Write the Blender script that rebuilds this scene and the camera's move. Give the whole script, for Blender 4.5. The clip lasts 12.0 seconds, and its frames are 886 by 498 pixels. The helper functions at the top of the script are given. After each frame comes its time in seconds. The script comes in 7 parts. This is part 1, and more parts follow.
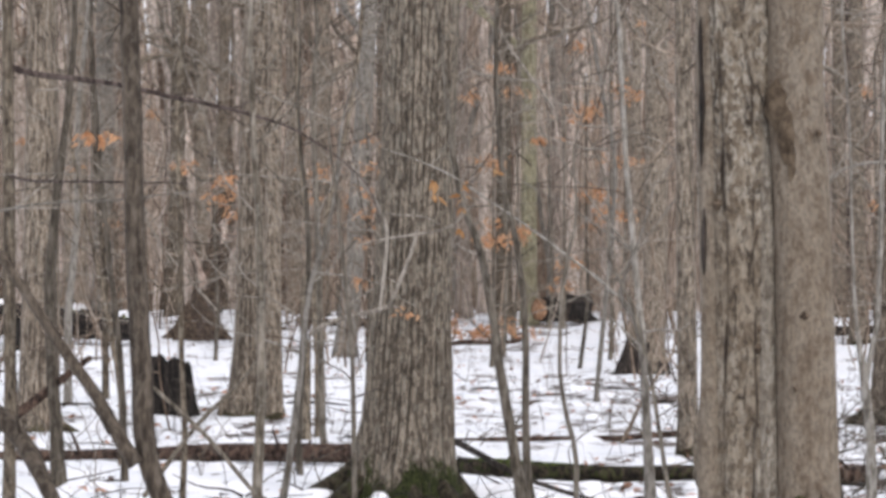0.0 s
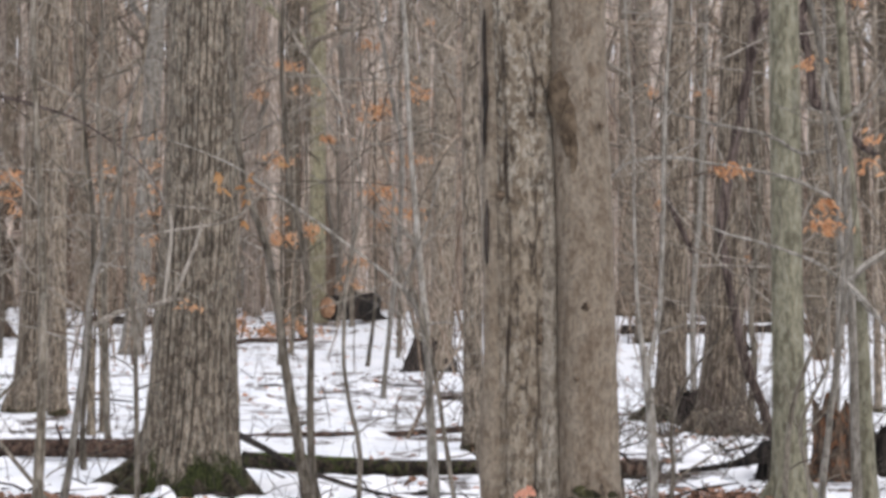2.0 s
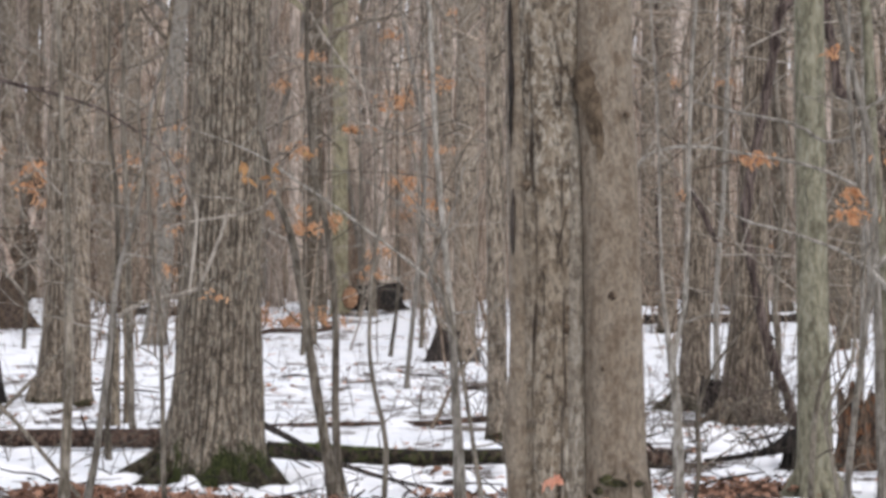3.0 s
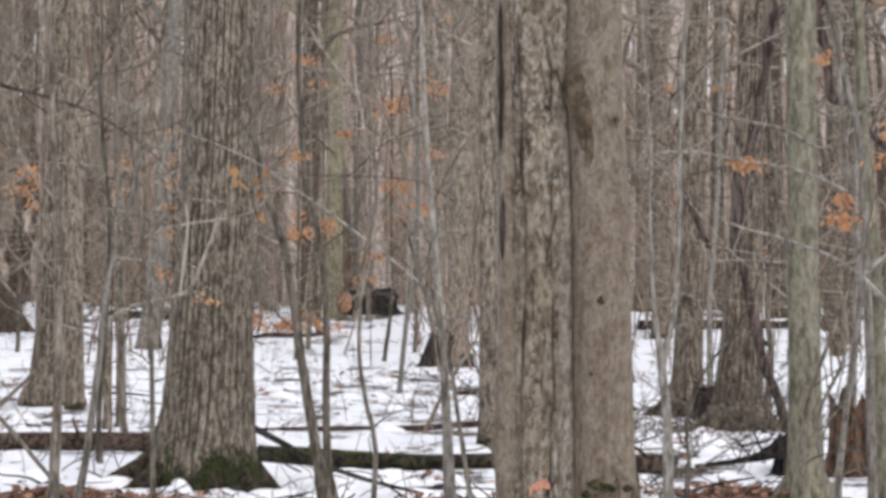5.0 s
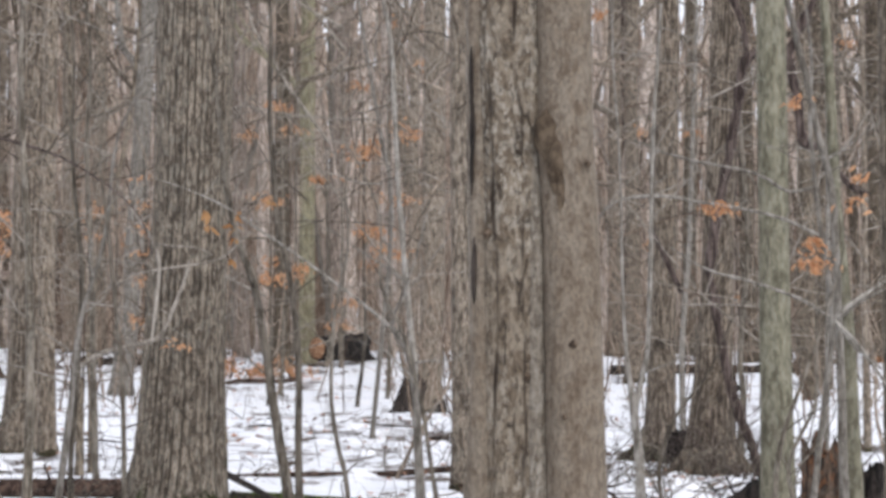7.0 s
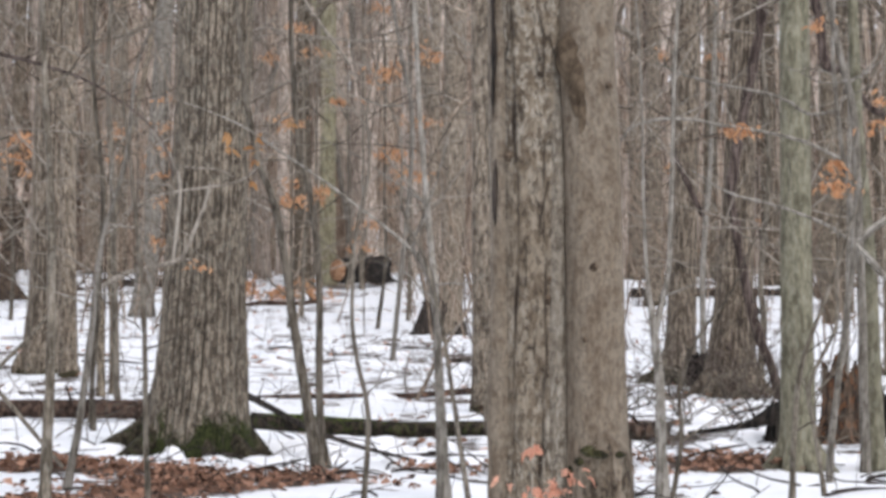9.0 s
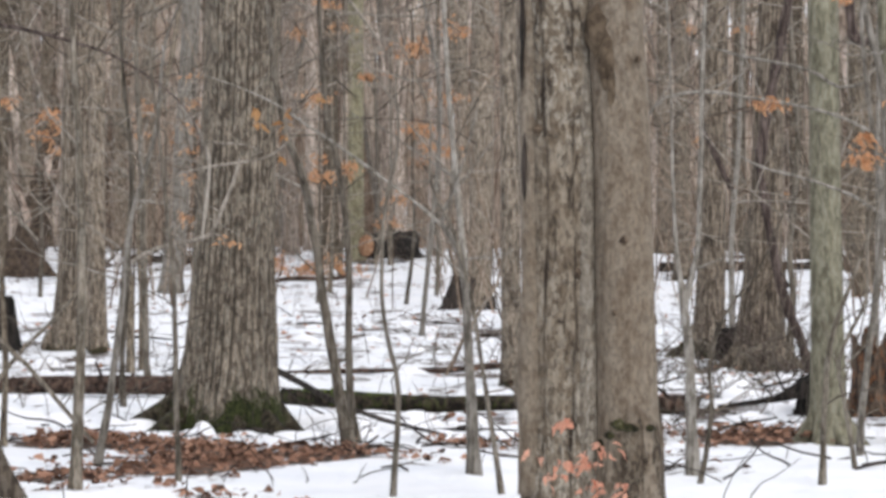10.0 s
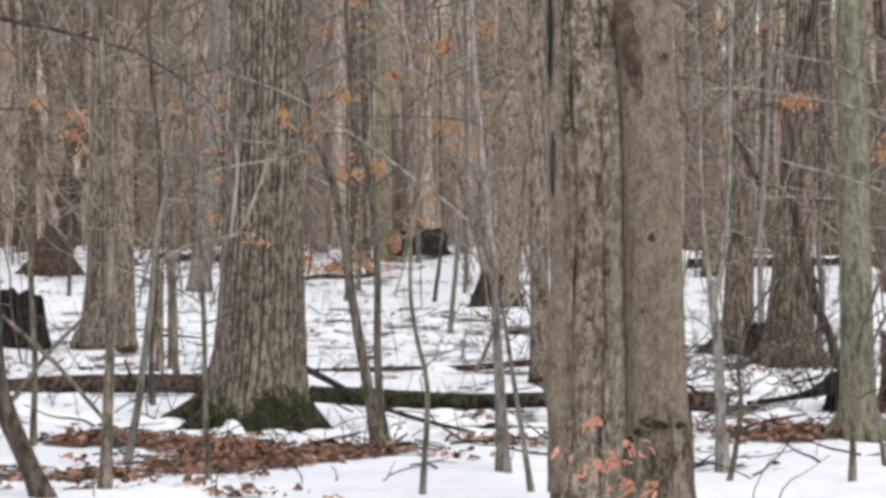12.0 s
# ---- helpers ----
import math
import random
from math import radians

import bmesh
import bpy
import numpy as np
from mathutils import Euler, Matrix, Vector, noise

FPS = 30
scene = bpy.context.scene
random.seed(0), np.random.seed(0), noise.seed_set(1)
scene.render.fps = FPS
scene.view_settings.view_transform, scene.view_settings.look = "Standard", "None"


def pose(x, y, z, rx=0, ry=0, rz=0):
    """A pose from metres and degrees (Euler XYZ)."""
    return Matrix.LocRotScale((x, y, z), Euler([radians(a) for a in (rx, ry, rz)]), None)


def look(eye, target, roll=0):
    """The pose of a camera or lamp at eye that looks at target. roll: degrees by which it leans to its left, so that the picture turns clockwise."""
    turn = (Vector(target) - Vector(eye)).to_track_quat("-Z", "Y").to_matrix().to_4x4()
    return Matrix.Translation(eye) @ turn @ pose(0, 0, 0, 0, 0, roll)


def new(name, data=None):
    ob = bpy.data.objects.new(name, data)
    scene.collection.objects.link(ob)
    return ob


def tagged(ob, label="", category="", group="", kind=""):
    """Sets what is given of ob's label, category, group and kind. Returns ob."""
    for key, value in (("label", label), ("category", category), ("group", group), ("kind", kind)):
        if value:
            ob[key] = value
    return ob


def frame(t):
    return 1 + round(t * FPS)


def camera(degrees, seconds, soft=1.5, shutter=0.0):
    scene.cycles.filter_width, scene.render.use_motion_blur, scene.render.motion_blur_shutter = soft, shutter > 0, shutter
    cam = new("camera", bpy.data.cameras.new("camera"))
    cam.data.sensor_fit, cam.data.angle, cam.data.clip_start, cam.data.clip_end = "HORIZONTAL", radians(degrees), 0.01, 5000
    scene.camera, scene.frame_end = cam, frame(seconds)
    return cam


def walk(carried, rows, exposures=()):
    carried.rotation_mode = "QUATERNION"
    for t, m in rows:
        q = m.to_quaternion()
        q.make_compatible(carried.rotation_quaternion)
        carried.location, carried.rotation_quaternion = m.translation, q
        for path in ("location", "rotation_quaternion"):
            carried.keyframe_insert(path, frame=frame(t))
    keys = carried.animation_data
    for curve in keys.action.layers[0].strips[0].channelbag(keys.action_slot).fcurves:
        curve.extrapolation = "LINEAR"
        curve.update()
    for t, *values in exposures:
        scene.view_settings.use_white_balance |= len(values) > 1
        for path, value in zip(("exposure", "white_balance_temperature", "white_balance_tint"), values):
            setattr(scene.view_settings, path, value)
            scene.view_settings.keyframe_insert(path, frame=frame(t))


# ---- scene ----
# The lens and the walk: a hand-held long lens that pans across a winter wood.
cam = camera(18.0, 12.0, soft=3.5)
PATH = (
    (0, -0.0364, 1.6721, -4.0348, 0.7149, -0.040),
    (0.1, -0.0358, 1.6664, -3.9571, 0.7409, -0.041),
    (0.2, -0.0343, 1.6583, -3.7179, 0.7889, -0.042),
    (0.3, -0.0327, 1.6493, -3.2927, 0.8899, -0.042),
    (0.4, -0.0312, 1.6398, -2.9755, 1.0089, -0.043),
    (0.5, -0.0296, 1.6306, -2.5597, 1.1046, -0.043),
    (0.6, -0.0266, 1.6306, -2.1674, 1.0450, -0.027),
    (0.7, -0.0236, 1.6314, -1.8965, 0.9821, -0.017),
    (0.8, -0.0206, 1.6325, -1.6156, 0.9542, -0.007),
    (1, -0.0148, 1.6353, -1.2001, 0.9376, 0.004),
    (1.5, -0.0050, 1.6190, -0.3102, 0.9914, -0.043),
    (2, -0.0040, 1.6207, 0.2683, 0.7280, 0.138),
    (2.5, -0.0221, 1.6101, 0.1182, 0.5838, 0.069),
    (3, -0.0281, 1.6164, -0.1713, 0.5261, 0.042),
    (3.2, -0.0203, 1.6145, -0.2100, 0.4556, -0.106),
    (4.8, 0.0034, 1.6058, -0.4149, 0.5339, 0.279),
    (5, 0.0052, 1.6087, -0.0866, 0.6365, 0.253),
    (5.5, 0.0054, 1.6102, 0.5129, 0.9697, 0.117),
    (6, 0.0094, 1.6088, 0.7220, 1.5441, 0.080),
    (6.5, 0.0079, 1.6082, 0.4981, 1.6334, 0.021),
    (7, 0.0109, 1.6031, 0.4696, 1.5724, 0.071),
    (7.2, 0.0099, 1.6029, 0.5205, 1.4222, -0.000),
    (8.8, 0.0111, 1.6033, 0.0593, 0.1333, 0.175),
    (9, 0.0088, 1.6008, 0.0516, -0.0135, 0.226),
    (9.5, -0.0000, 1.6000, -0.0000, -0.4746, -0.000),
    (10, 0.0010, 1.5961, -0.5209, -0.5221, -0.033),
    (10.5, -0.0050, 1.5955, -0.7662, -0.5890, -0.231),
    (11, -0.0081, 1.5974, -1.0581, -0.6276, -0.375),
    (11.5, -0.0061, 1.5976, -1.0928, -0.6234, -0.262),
    (12, -0.0021, 1.5992, -1.0939, -0.5777, -0.267),
)
walk(cam, [(t, look((x, 0, z), (x + math.sin(radians(pan)) * math.cos(radians(tilt)), math.cos(radians(pan)) * math.cos(radians(tilt)), z + math.sin(radians(tilt))), roll))
           for t, x, z, pan, tilt, roll in PATH], exposures=[(0.0, 0.03, 6420, 16), (5.0, 0.0, 6420, 15), (5.5, 0.02, 6380, 15), (6.6, 0.06, 6300, 15), (7.4, 0.06, 6300, 15), (9.5, 0.06, 6400, 14), (10.5, -0.02, 6480, 13), (12.0, -0.04, 6530, 14)])

# ---- overcast winter daylight ----
world = bpy.data.worlds.new("overcast_sky")
scene.world = world
world.use_nodes = True
wn, wl = world.node_tree.nodes, world.node_tree.links
sky = wn.new("ShaderNodeTexSky")
sky.sky_type, sky.sun_disc = "NISHITA", False
sky.sun_elevation, sky.sun_rotation = radians(46), radians(152)
sky.air_density, sky.dust_density, sky.ozone_density = 1.0, 4.0, 1.0
cloud = wn.new("ShaderNodeMix")
cloud.data_type = "RGBA"
cloud.inputs[0].default_value = 0.85
cloud.inputs[7].default_value = (11.3, 11.7, 12.2, 1)
wl.new(sky.outputs[0], cloud.inputs[6])
wl.new(cloud.outputs[2], wn["Background"].inputs[0])
wn["Background"].inputs[1].default_value = 0.10
sun = new("sun", bpy.data.lights.new("sun", "SUN"))
sun.data.energy, sun.data.angle, sun.data.color = 1.5, radians(30), (1.0, 0.96, 0.9)
sun.matrix_world = look((8, -15, 18), (0, 0, 0))


# ---- materials ----
def node_mat(name, rough=0.85):
    m = bpy.data.materials.new(name)
    m.use_nodes = True
    nt = m.node_tree
    b = nt.nodes["Principled BSDF"]
    b.inputs["Roughness"].default_value = rough
    b.inputs["Specular IOR Level"].default_value = 0.25
    return m, nt.nodes, nt.links, b


def coords(nodes, links, scale):
    tc = nodes.new("ShaderNodeTexCoord")
    mp = nodes.new("ShaderNodeMapping")
    mp.inputs["Scale"].default_value = scale
    links.new(tc.outputs["Object"], mp.inputs[0])
    return mp.outputs[0]


def noise_tex(nodes, links, vec, scale, detail=4, rough=0.6):
    n = nodes.new("ShaderNodeTexNoise")
    n.inputs["Scale"].default_value, n.inputs["Detail"].default_value, n.inputs["Roughness"].default_value = scale, detail, rough
    links.new(vec, n.inputs["Vector"])
    return n.outputs[0]


def ramp(nodes, links, fac, stops):
    r = nodes.new("ShaderNodeValToRGB")
    el = r.color_ramp.elements
    while len(el) < len(stops):
        el.new(0.5)
    for e, (p, c) in zip(el, stops):
        e.position, e.color = p, (*c, 1)
    links.new(fac, r.inputs[0])
    return r.outputs[0]


def mix(nodes, links, fac, a, b, mode="MIX"):
    m = nodes.new("ShaderNodeMix")
    m.data_type, m.blend_type = "RGBA", mode
    for i, v in ((0, fac), (6, a), (7, b)):
        if isinstance(v, (int, float)):
            m.inputs[i].default_value = v
        elif isinstance(v, tuple):
            m.inputs[i].default_value = (*v, 1)
        else:
            links.new(v, m.inputs[i])
    return m.outputs[2]


def math_node(nodes, links, op, a, b, clamp=False):
    m = nodes.new("ShaderNodeMath")
    m.operation, m.use_clamp = op, clamp
    for i, v in ((0, a), (1, b)):
        if isinstance(v, (int, float)):
            m.inputs[i].default_value = v
        else:
            links.new(v, m.inputs[i])
    return m.outputs[0]


def bump(nodes, links, bsdf, height, strength, dist):
    b = nodes.new("ShaderNodeBump")
    b.inputs["Strength"].default_value, b.inputs["Distance"].default_value = strength, dist
    links.new(height, b.inputs["Height"])
    links.new(b.outputs[0], bsdf.inputs["Normal"])


def bark(name, dark, mid, light, furrow=30.0, stretch=0.12, moss=None, moss_top=0.0, lichen=None, lichen_amount=0.5, depth=0.02, island=False, crevice=None, spread=0.09, grain=0.35, vary=0.0):
    """Bark: grain that runs up the stem, blotches, lichen, furrows coloured dark for inner bark and shade, and moss
    that climbs from the foot.
    """
    m, n, l, b = node_mat(name, 0.9)
    dark, mid, light = tuple(c * 0.78 for c in dark), tuple(c * 0.9 for c in mid), tuple(c * 0.95 for c in light)
    v = coords(n, l, (1, 1, stretch))
    furrows = noise_tex(n, l, v, furrow, 6, 0.68)
    col = ramp(n, l, furrows, [(0.5 - spread, dark), (0.5, mid), (0.5 + spread, light)])
    fine = noise_tex(n, l, coords(n, l, (1, 1, 0.45)), furrow * 2.2, 3, 0.6)
    col = mix(n, l, grain, col, ramp(n, l, fine, [(0.38, (0.45, 0.42, 0.4)), (0.5, (1.0, 1.0, 1.0)), (0.62, (1.45, 1.43, 1.4))]), "MULTIPLY")
    blot = noise_tex(n, l, coords(n, l, (1, 1, 0.5)), 3.0, 6, 0.7)
    col = mix(n, l, 0.5, col, ramp(n, l, blot, [(0.40, (0.66, 0.62, 0.58)), (0.6, (1.25, 1.22, 1.18))]), "MULTIPLY")
    if lichen:
        spots = noise_tex(n, l, coords(n, l, (1, 1, 0.5)), 24.0, 4, 0.65)
        fac = ramp(n, l, spots, [(0.52, (0, 0, 0)), (0.60, (1, 1, 1))])
        fac = math_node(n, l, "MULTIPLY", fac, lichen_amount)
        col = mix(n, l, fac, col, lichen)
    # furrow colour: dark inner bark with the furrow's shade painted in
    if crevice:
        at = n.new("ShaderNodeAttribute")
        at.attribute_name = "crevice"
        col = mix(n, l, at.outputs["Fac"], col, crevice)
    if moss:
        tc = n.new("ShaderNodeTexCoord")
        sep = n.new("ShaderNodeSeparateXYZ")
        l.new(tc.outputs["Object"], sep.inputs[0])
        patch = noise_tex(n, l, coords(n, l, (1, 1, 0.6)), 3.2, 6, 0.75)
        h = math_node(n, l, "DIVIDE", sep.outputs[2], moss_top)
        h = math_node(n, l, "SUBTRACT", math_node(n, l, "MULTIPLY", math_node(n, l, "SUBTRACT", patch, 0.27), 4.4), h)
        fac = ramp(n, l, h, [(0.25, (0, 0, 0)), (0.6, (1, 1, 1))])
        col = mix(n, l, fac, col, mix(n, l, ramp(n, l, fine, [(0.42, (0, 0, 0)), (0.58, (1, 1, 1))]), tuple(c * 0.45 for c in moss), tuple(c * 1.5 for c in moss)))
    if island:
        g = n.new("ShaderNodeNewGeometry")
        tint = ramp(n, l, g.outputs["Random Per Island"], [(0.0, (0.2, 0.16, 0.13)), (0.2, (0.5, 0.43, 0.37)), (0.45, (0.95, 0.9, 0.84)), (0.75, (1.15, 1.14, 1.08)), (0.9, (1.2, 1.22, 1.2)), (1.0, (1.3, 1.3, 1.32))])
        col = mix(n, l, 1.0, col, tint, "MULTIPLY")
    if vary:
        info = n.new("ShaderNodeObjectInfo")
        tone = ramp(n, l, info.outputs["Random"], [(0.0, (1 - vary, 1 - vary * 1.05, 1 - vary * 1.1)), (0.5, (1.0, 1.0, 1.0)), (1.0, (1 + vary, 1 + vary, 1 + vary))])
        col = mix(n, l, 1.0, col, tone, "MULTIPLY")
    l.new(col, b.inputs["Base Color"])
    bump(n, l, b, furrows, 0.9, depth)
    return m


def plate_bark(name, dark, mid, light, pale, crack, size=8.0, pale_amount=0.7, crack_amount=0.85):
    """Old flaking bark: uneven plates parted by dark cracks, blotched with pale lichen and brown wear."""
    m, n, l, b = node_mat(name, 0.92)
    v = coords(n, l, (1, 1, 0.42))
    bend = n.new("ShaderNodeVectorMath")
    bend.operation = "MULTIPLY_ADD"
    wob = n.new("ShaderNodeTexNoise")
    wob.inputs["Scale"].default_value, wob.inputs["Detail"].default_value = 7.0, 4
    l.new(v, wob.inputs["Vector"])
    l.new(wob.outputs["Color"], bend.inputs[0])
    bend.inputs[1].default_value = (0.16, 0.16, 0.16)
    l.new(v, bend.inputs[2])
    cell = n.new("ShaderNodeTexVoronoi")
    cell.feature = "DISTANCE_TO_EDGE"
    cell.inputs["Scale"].default_value = size
    l.new(bend.outputs[0], cell.inputs["Vector"])
    gap = ramp(n, l, cell.outputs["Distance"], [(0.0, (1, 1, 1)), (0.07, (0, 0, 0))])
    where = ramp(n, l, noise_tex(n, l, v, 9.0, 4, 0.65), [(0.50, (0, 0, 0)), (0.60, (1, 1, 1))])
    fine = noise_tex(n, l, coords(n, l, (1, 1, 0.6)), 55.0, 4, 0.65)
    worn = noise_tex(n, l, coords(n, l, (1, 1, 0.5)), 15.0, 5, 0.7)
    col = ramp(n, l, worn, [(0.36, dark), (0.48, mid), (0.60, light)])
    spots = ramp(n, l, noise_tex(n, l, coords(n, l, (1, 1, 0.6)), 28.0, 5, 0.7), [(0.49, (0, 0, 0)), (0.56, (1, 1, 1))])
    zone = ramp(n, l, noise_tex(n, l, coords(n, l, (1, 1, 0.3)), 2.6, 3, 0.5), [(0.36, (0.15, 0.15, 0.15)), (0.52, (1, 1, 1))])
    col = mix(n, l, math_node(n, l, "MULTIPLY", math_node(n, l, "MULTIPLY", spots, zone), pale_amount), col, pale)
    flecks = ramp(n, l, noise_tex(n, l, coords(n, l, (1, 1, 0.5)), 32.0, 4, 0.72), [(0.41, (1, 1, 1)), (0.47, (0, 0, 0))])
    col = mix(n, l, math_node(n, l, "MULTIPLY", flecks, crack_amount * 0.75), col, tuple(c * 0.5 for c in dark))
    col = mix(n, l, 0.55, col, ramp(n, l, fine, [(0.36, (0.5, 0.47, 0.44)), (0.5, (1.0, 1.0, 1.0)), (0.64, (1.4, 1.38, 1.34))]), "MULTIPLY")
    deep = math_node(n, l, "MULTIPLY", math_node(n, l, "MULTIPLY", gap, where), crack_amount)
    col = mix(n, l, deep, col, crack)
    # furrows take the crack colour, which also paints in their shade
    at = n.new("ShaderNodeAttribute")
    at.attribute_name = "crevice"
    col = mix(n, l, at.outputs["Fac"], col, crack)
    l.new(col, b.inputs["Base Color"])
    h = math_node(n, l, "SUBTRACT", math_node(n, l, "ADD", worn, math_node(n, l, "MULTIPLY", fine, 0.35)), deep)
    bump(n, l, b, h, 0.8, 0.015)
    return m


def leaf_mat(name, a, c):
    m, n, l, b = node_mat(name, 0.7)
    g = n.new("ShaderNodeNewGeometry")
    col = ramp(n, l, g.outputs["Random Per Island"], [(0.0, a), (0.5, tuple((p + q) / 2 for p, q in zip(a, c))), (1.0, c)])
    veins = noise_tex(n, l, coords(n, l, (1, 1, 1)), 60.0, 3, 0.6)
    col = mix(n, l, 0.4, col, ramp(n, l, veins, [(0.3, (0.5, 0.5, 0.5)), (0.7, (1.3, 1.3, 1.3))]), "MULTIPLY")
    l.new(col, b.inputs["Base Color"])
    t = n.new("ShaderNodeBsdfTranslucent")
    l.new(col, t.inputs[0])
    add = n.new("ShaderNodeMixShader")
    add.inputs[0].default_value = 0.35
    l.new(b.outputs[0], add.inputs[1])
    l.new(t.outputs[0], add.inputs[2])
    l.new(add.outputs[0], n["Material Output"].inputs[0])
    return m


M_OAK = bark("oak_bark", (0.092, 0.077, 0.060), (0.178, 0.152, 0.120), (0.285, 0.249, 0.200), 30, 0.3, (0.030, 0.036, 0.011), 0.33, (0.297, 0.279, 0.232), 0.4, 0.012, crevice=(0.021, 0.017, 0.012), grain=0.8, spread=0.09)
M_ROUGH = plate_bark("rough_maple_bark", (0.080, 0.060, 0.041), (0.148, 0.119, 0.086), (0.208, 0.175, 0.133), (0.350, 0.325, 0.275), (0.018, 0.012, 0.008), 8.5, 0.62, 0.9)
M_FLUTE = plate_bark("fluted_maple_bark", (0.090, 0.072, 0.052), (0.150, 0.127, 0.098), (0.205, 0.180, 0.146), (0.300, 0.278, 0.236), (0.032, 0.024, 0.016), 6.0, 0.7, 0.6)
M_SMOOTH = plate_bark("smooth_maple_bark", (0.108, 0.081, 0.057), (0.156, 0.125, 0.092), (0.190, 0.159, 0.123), (0.225, 0.196, 0.157), (0.085, 0.064, 0.045), 3.5, 0.5, 0.35)
M_GREEN = bark("algae_green_bark", (0.128, 0.122, 0.086), (0.176, 0.169, 0.120), (0.226, 0.219, 0.163), 18, 0.3, None, 0, (0.26, 0.255, 0.20), 0.5, 0.006, grain=0.3)
M_YGREEN = bark("yellow_green_bark", (0.190, 0.175, 0.110), (0.272, 0.254, 0.165), (0.335, 0.316, 0.215), 14, 0.3, None, 0, (0.35, 0.335, 0.25), 0.4, 0.006, grain=0.3)
M_GREY = bark("grey_bark", (0.090, 0.074, 0.057), (0.191, 0.161, 0.127), (0.297, 0.256, 0.206), 28, 0.22, (0.058, 0.052, 0.029), 0.08, (0.307, 0.281, 0.234), 0.35, 0.012, crevice=(0.032, 0.024, 0.018), grain=0.75, vary=0.22)
M_MAPLE = bark("grey_maple_bark", (0.100, 0.081, 0.061), (0.218, 0.182, 0.142), (0.335, 0.287, 0.229), 28, 0.22, (0.073, 0.065, 0.036), 0.08, (0.384, 0.351, 0.293), 0.35, 0.012, crevice=(0.040, 0.030, 0.022), grain=0.75)
M_BROWN = bark("brown_bark", (0.05, 0.04, 0.030), (0.13, 0.108, 0.081), (0.22, 0.188, 0.144), 28, 0.22, None, 0, (0.24, 0.215, 0.171), 0.35, 0.012, crevice=(0.022, 0.017, 0.013), grain=0.75, vary=0.32)
M_PALE = bark("pale_sapling_bark", (0.138, 0.127, 0.107), (0.214, 0.200, 0.174), (0.294, 0.280, 0.252), 30, 0.18, None, 0, (0.342, 0.331, 0.307), 0.4, 0.004, vary=0.28)
M_LIGHT = bark("silvery_twig_bark", (0.190, 0.170, 0.142), (0.290, 0.264, 0.226), (0.385, 0.356, 0.312), 30, 0.18, None, 0, None, 0, 0.003)
M_SAPLING = bark("sapling_bark", (0.061, 0.052, 0.039), (0.127, 0.112, 0.089), (0.197, 0.176, 0.145), 26, 0.18, None, 0, (0.221, 0.205, 0.177), 0.4, 0.004, vary=0.35)
M_DARK = bark("dark_wet_bark", (0.012, 0.01, 0.009), (0.035, 0.028, 0.024), (0.08, 0.066, 0.057), 24, 0.15, None, 0, None, 0, 0.03)
M_BLACK = bark("charred_wood", (0.006, 0.0055, 0.005), (0.014, 0.012, 0.011), (0.045, 0.037, 0.032), 22, 0.15, None, 0, None, 0, 0.04)
M_ROT = bark("rotten_wood", (0.022, 0.016, 0.012), (0.085, 0.062, 0.046), (0.17, 0.13, 0.098), 18, 0.25, None, 0, (0.26, 0.11, 0.045), 0.55, 0.03)
M_LOG = bark("log_bark", (0.016, 0.010, 0.007), (0.058, 0.036, 0.027), (0.135, 0.090, 0.068), 20, 0.5, None, 0, (0.10, 0.078, 0.064), 0.35, 0.02)
M_MOSSLOG = bark("mossy_log_bark", (0.008, 0.006, 0.005), (0.026, 0.020, 0.015), (0.07, 0.055, 0.038), 20, 0.6, None, 0, (0.045, 0.062, 0.014), 0.6, 0.02)
M_ROOT = bark("mossy_root_bark", (0.016, 0.013, 0.008), (0.045, 0.037, 0.024), (0.095, 0.080, 0.056), 24, 0.6, None, 0, (0.024, 0.031, 0.009), 0.85, 0.02)
M_RING = bark("ring_moss", (0.014, 0.013, 0.006), (0.034, 0.033, 0.013), (0.062, 0.060, 0.026), 30, 0.6, None, 0, (0.045, 0.050, 0.016), 0.5, 0.01)
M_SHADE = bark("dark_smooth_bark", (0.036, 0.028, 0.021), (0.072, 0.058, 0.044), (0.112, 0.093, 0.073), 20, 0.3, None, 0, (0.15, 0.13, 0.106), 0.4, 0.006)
M_WHIP = bark("whip_bark", (0.175, 0.140, 0.112), (0.290, 0.240, 0.198), (0.405, 0.345, 0.295), 30, 0.2, None, 0, None, 0, 0.003, island=True)
M_BURR = bark("burr_wood", (0.046, 0.033, 0.021), (0.089, 0.066, 0.044), (0.128, 0.099, 0.069), 12, 0.8, None, 0, None, 0, 0.012, grain=0.2)
M_MOSS = bark("moss", (0.016, 0.024, 0.005), (0.052, 0.074, 0.014), (0.125, 0.165, 0.035), 26, 1.0, None, 0, None, 0, 0.03)
M_CUT = bark("cut_wood", (0.270, 0.140, 0.080), (0.430, 0.245, 0.145), (0.540, 0.335, 0.210), 14, 1.0, None, 0, None, 0, 0.006)
# far trunks and twigs: distance haze is put into their pale colours
M_WOODS_HAZE = bark("hazed_far_bark", (0.345, 0.290, 0.250), (0.505, 0.435, 0.380), (0.620, 0.545, 0.490), 9, 0.12, None, 0, (0.63, 0.565, 0.51), 0.3, 0.02, island=True)
M_TWIG_HAZE = bark("twig_bark", (0.273, 0.222, 0.196), (0.437, 0.360, 0.319), (0.571, 0.481, 0.437), 30, 0.2, None, 0, None, 0, 0.003, island=True)
M_BEECH = leaf_mat("withered_beech_leaf", (0.50, 0.24, 0.115), (0.66, 0.40, 0.225))
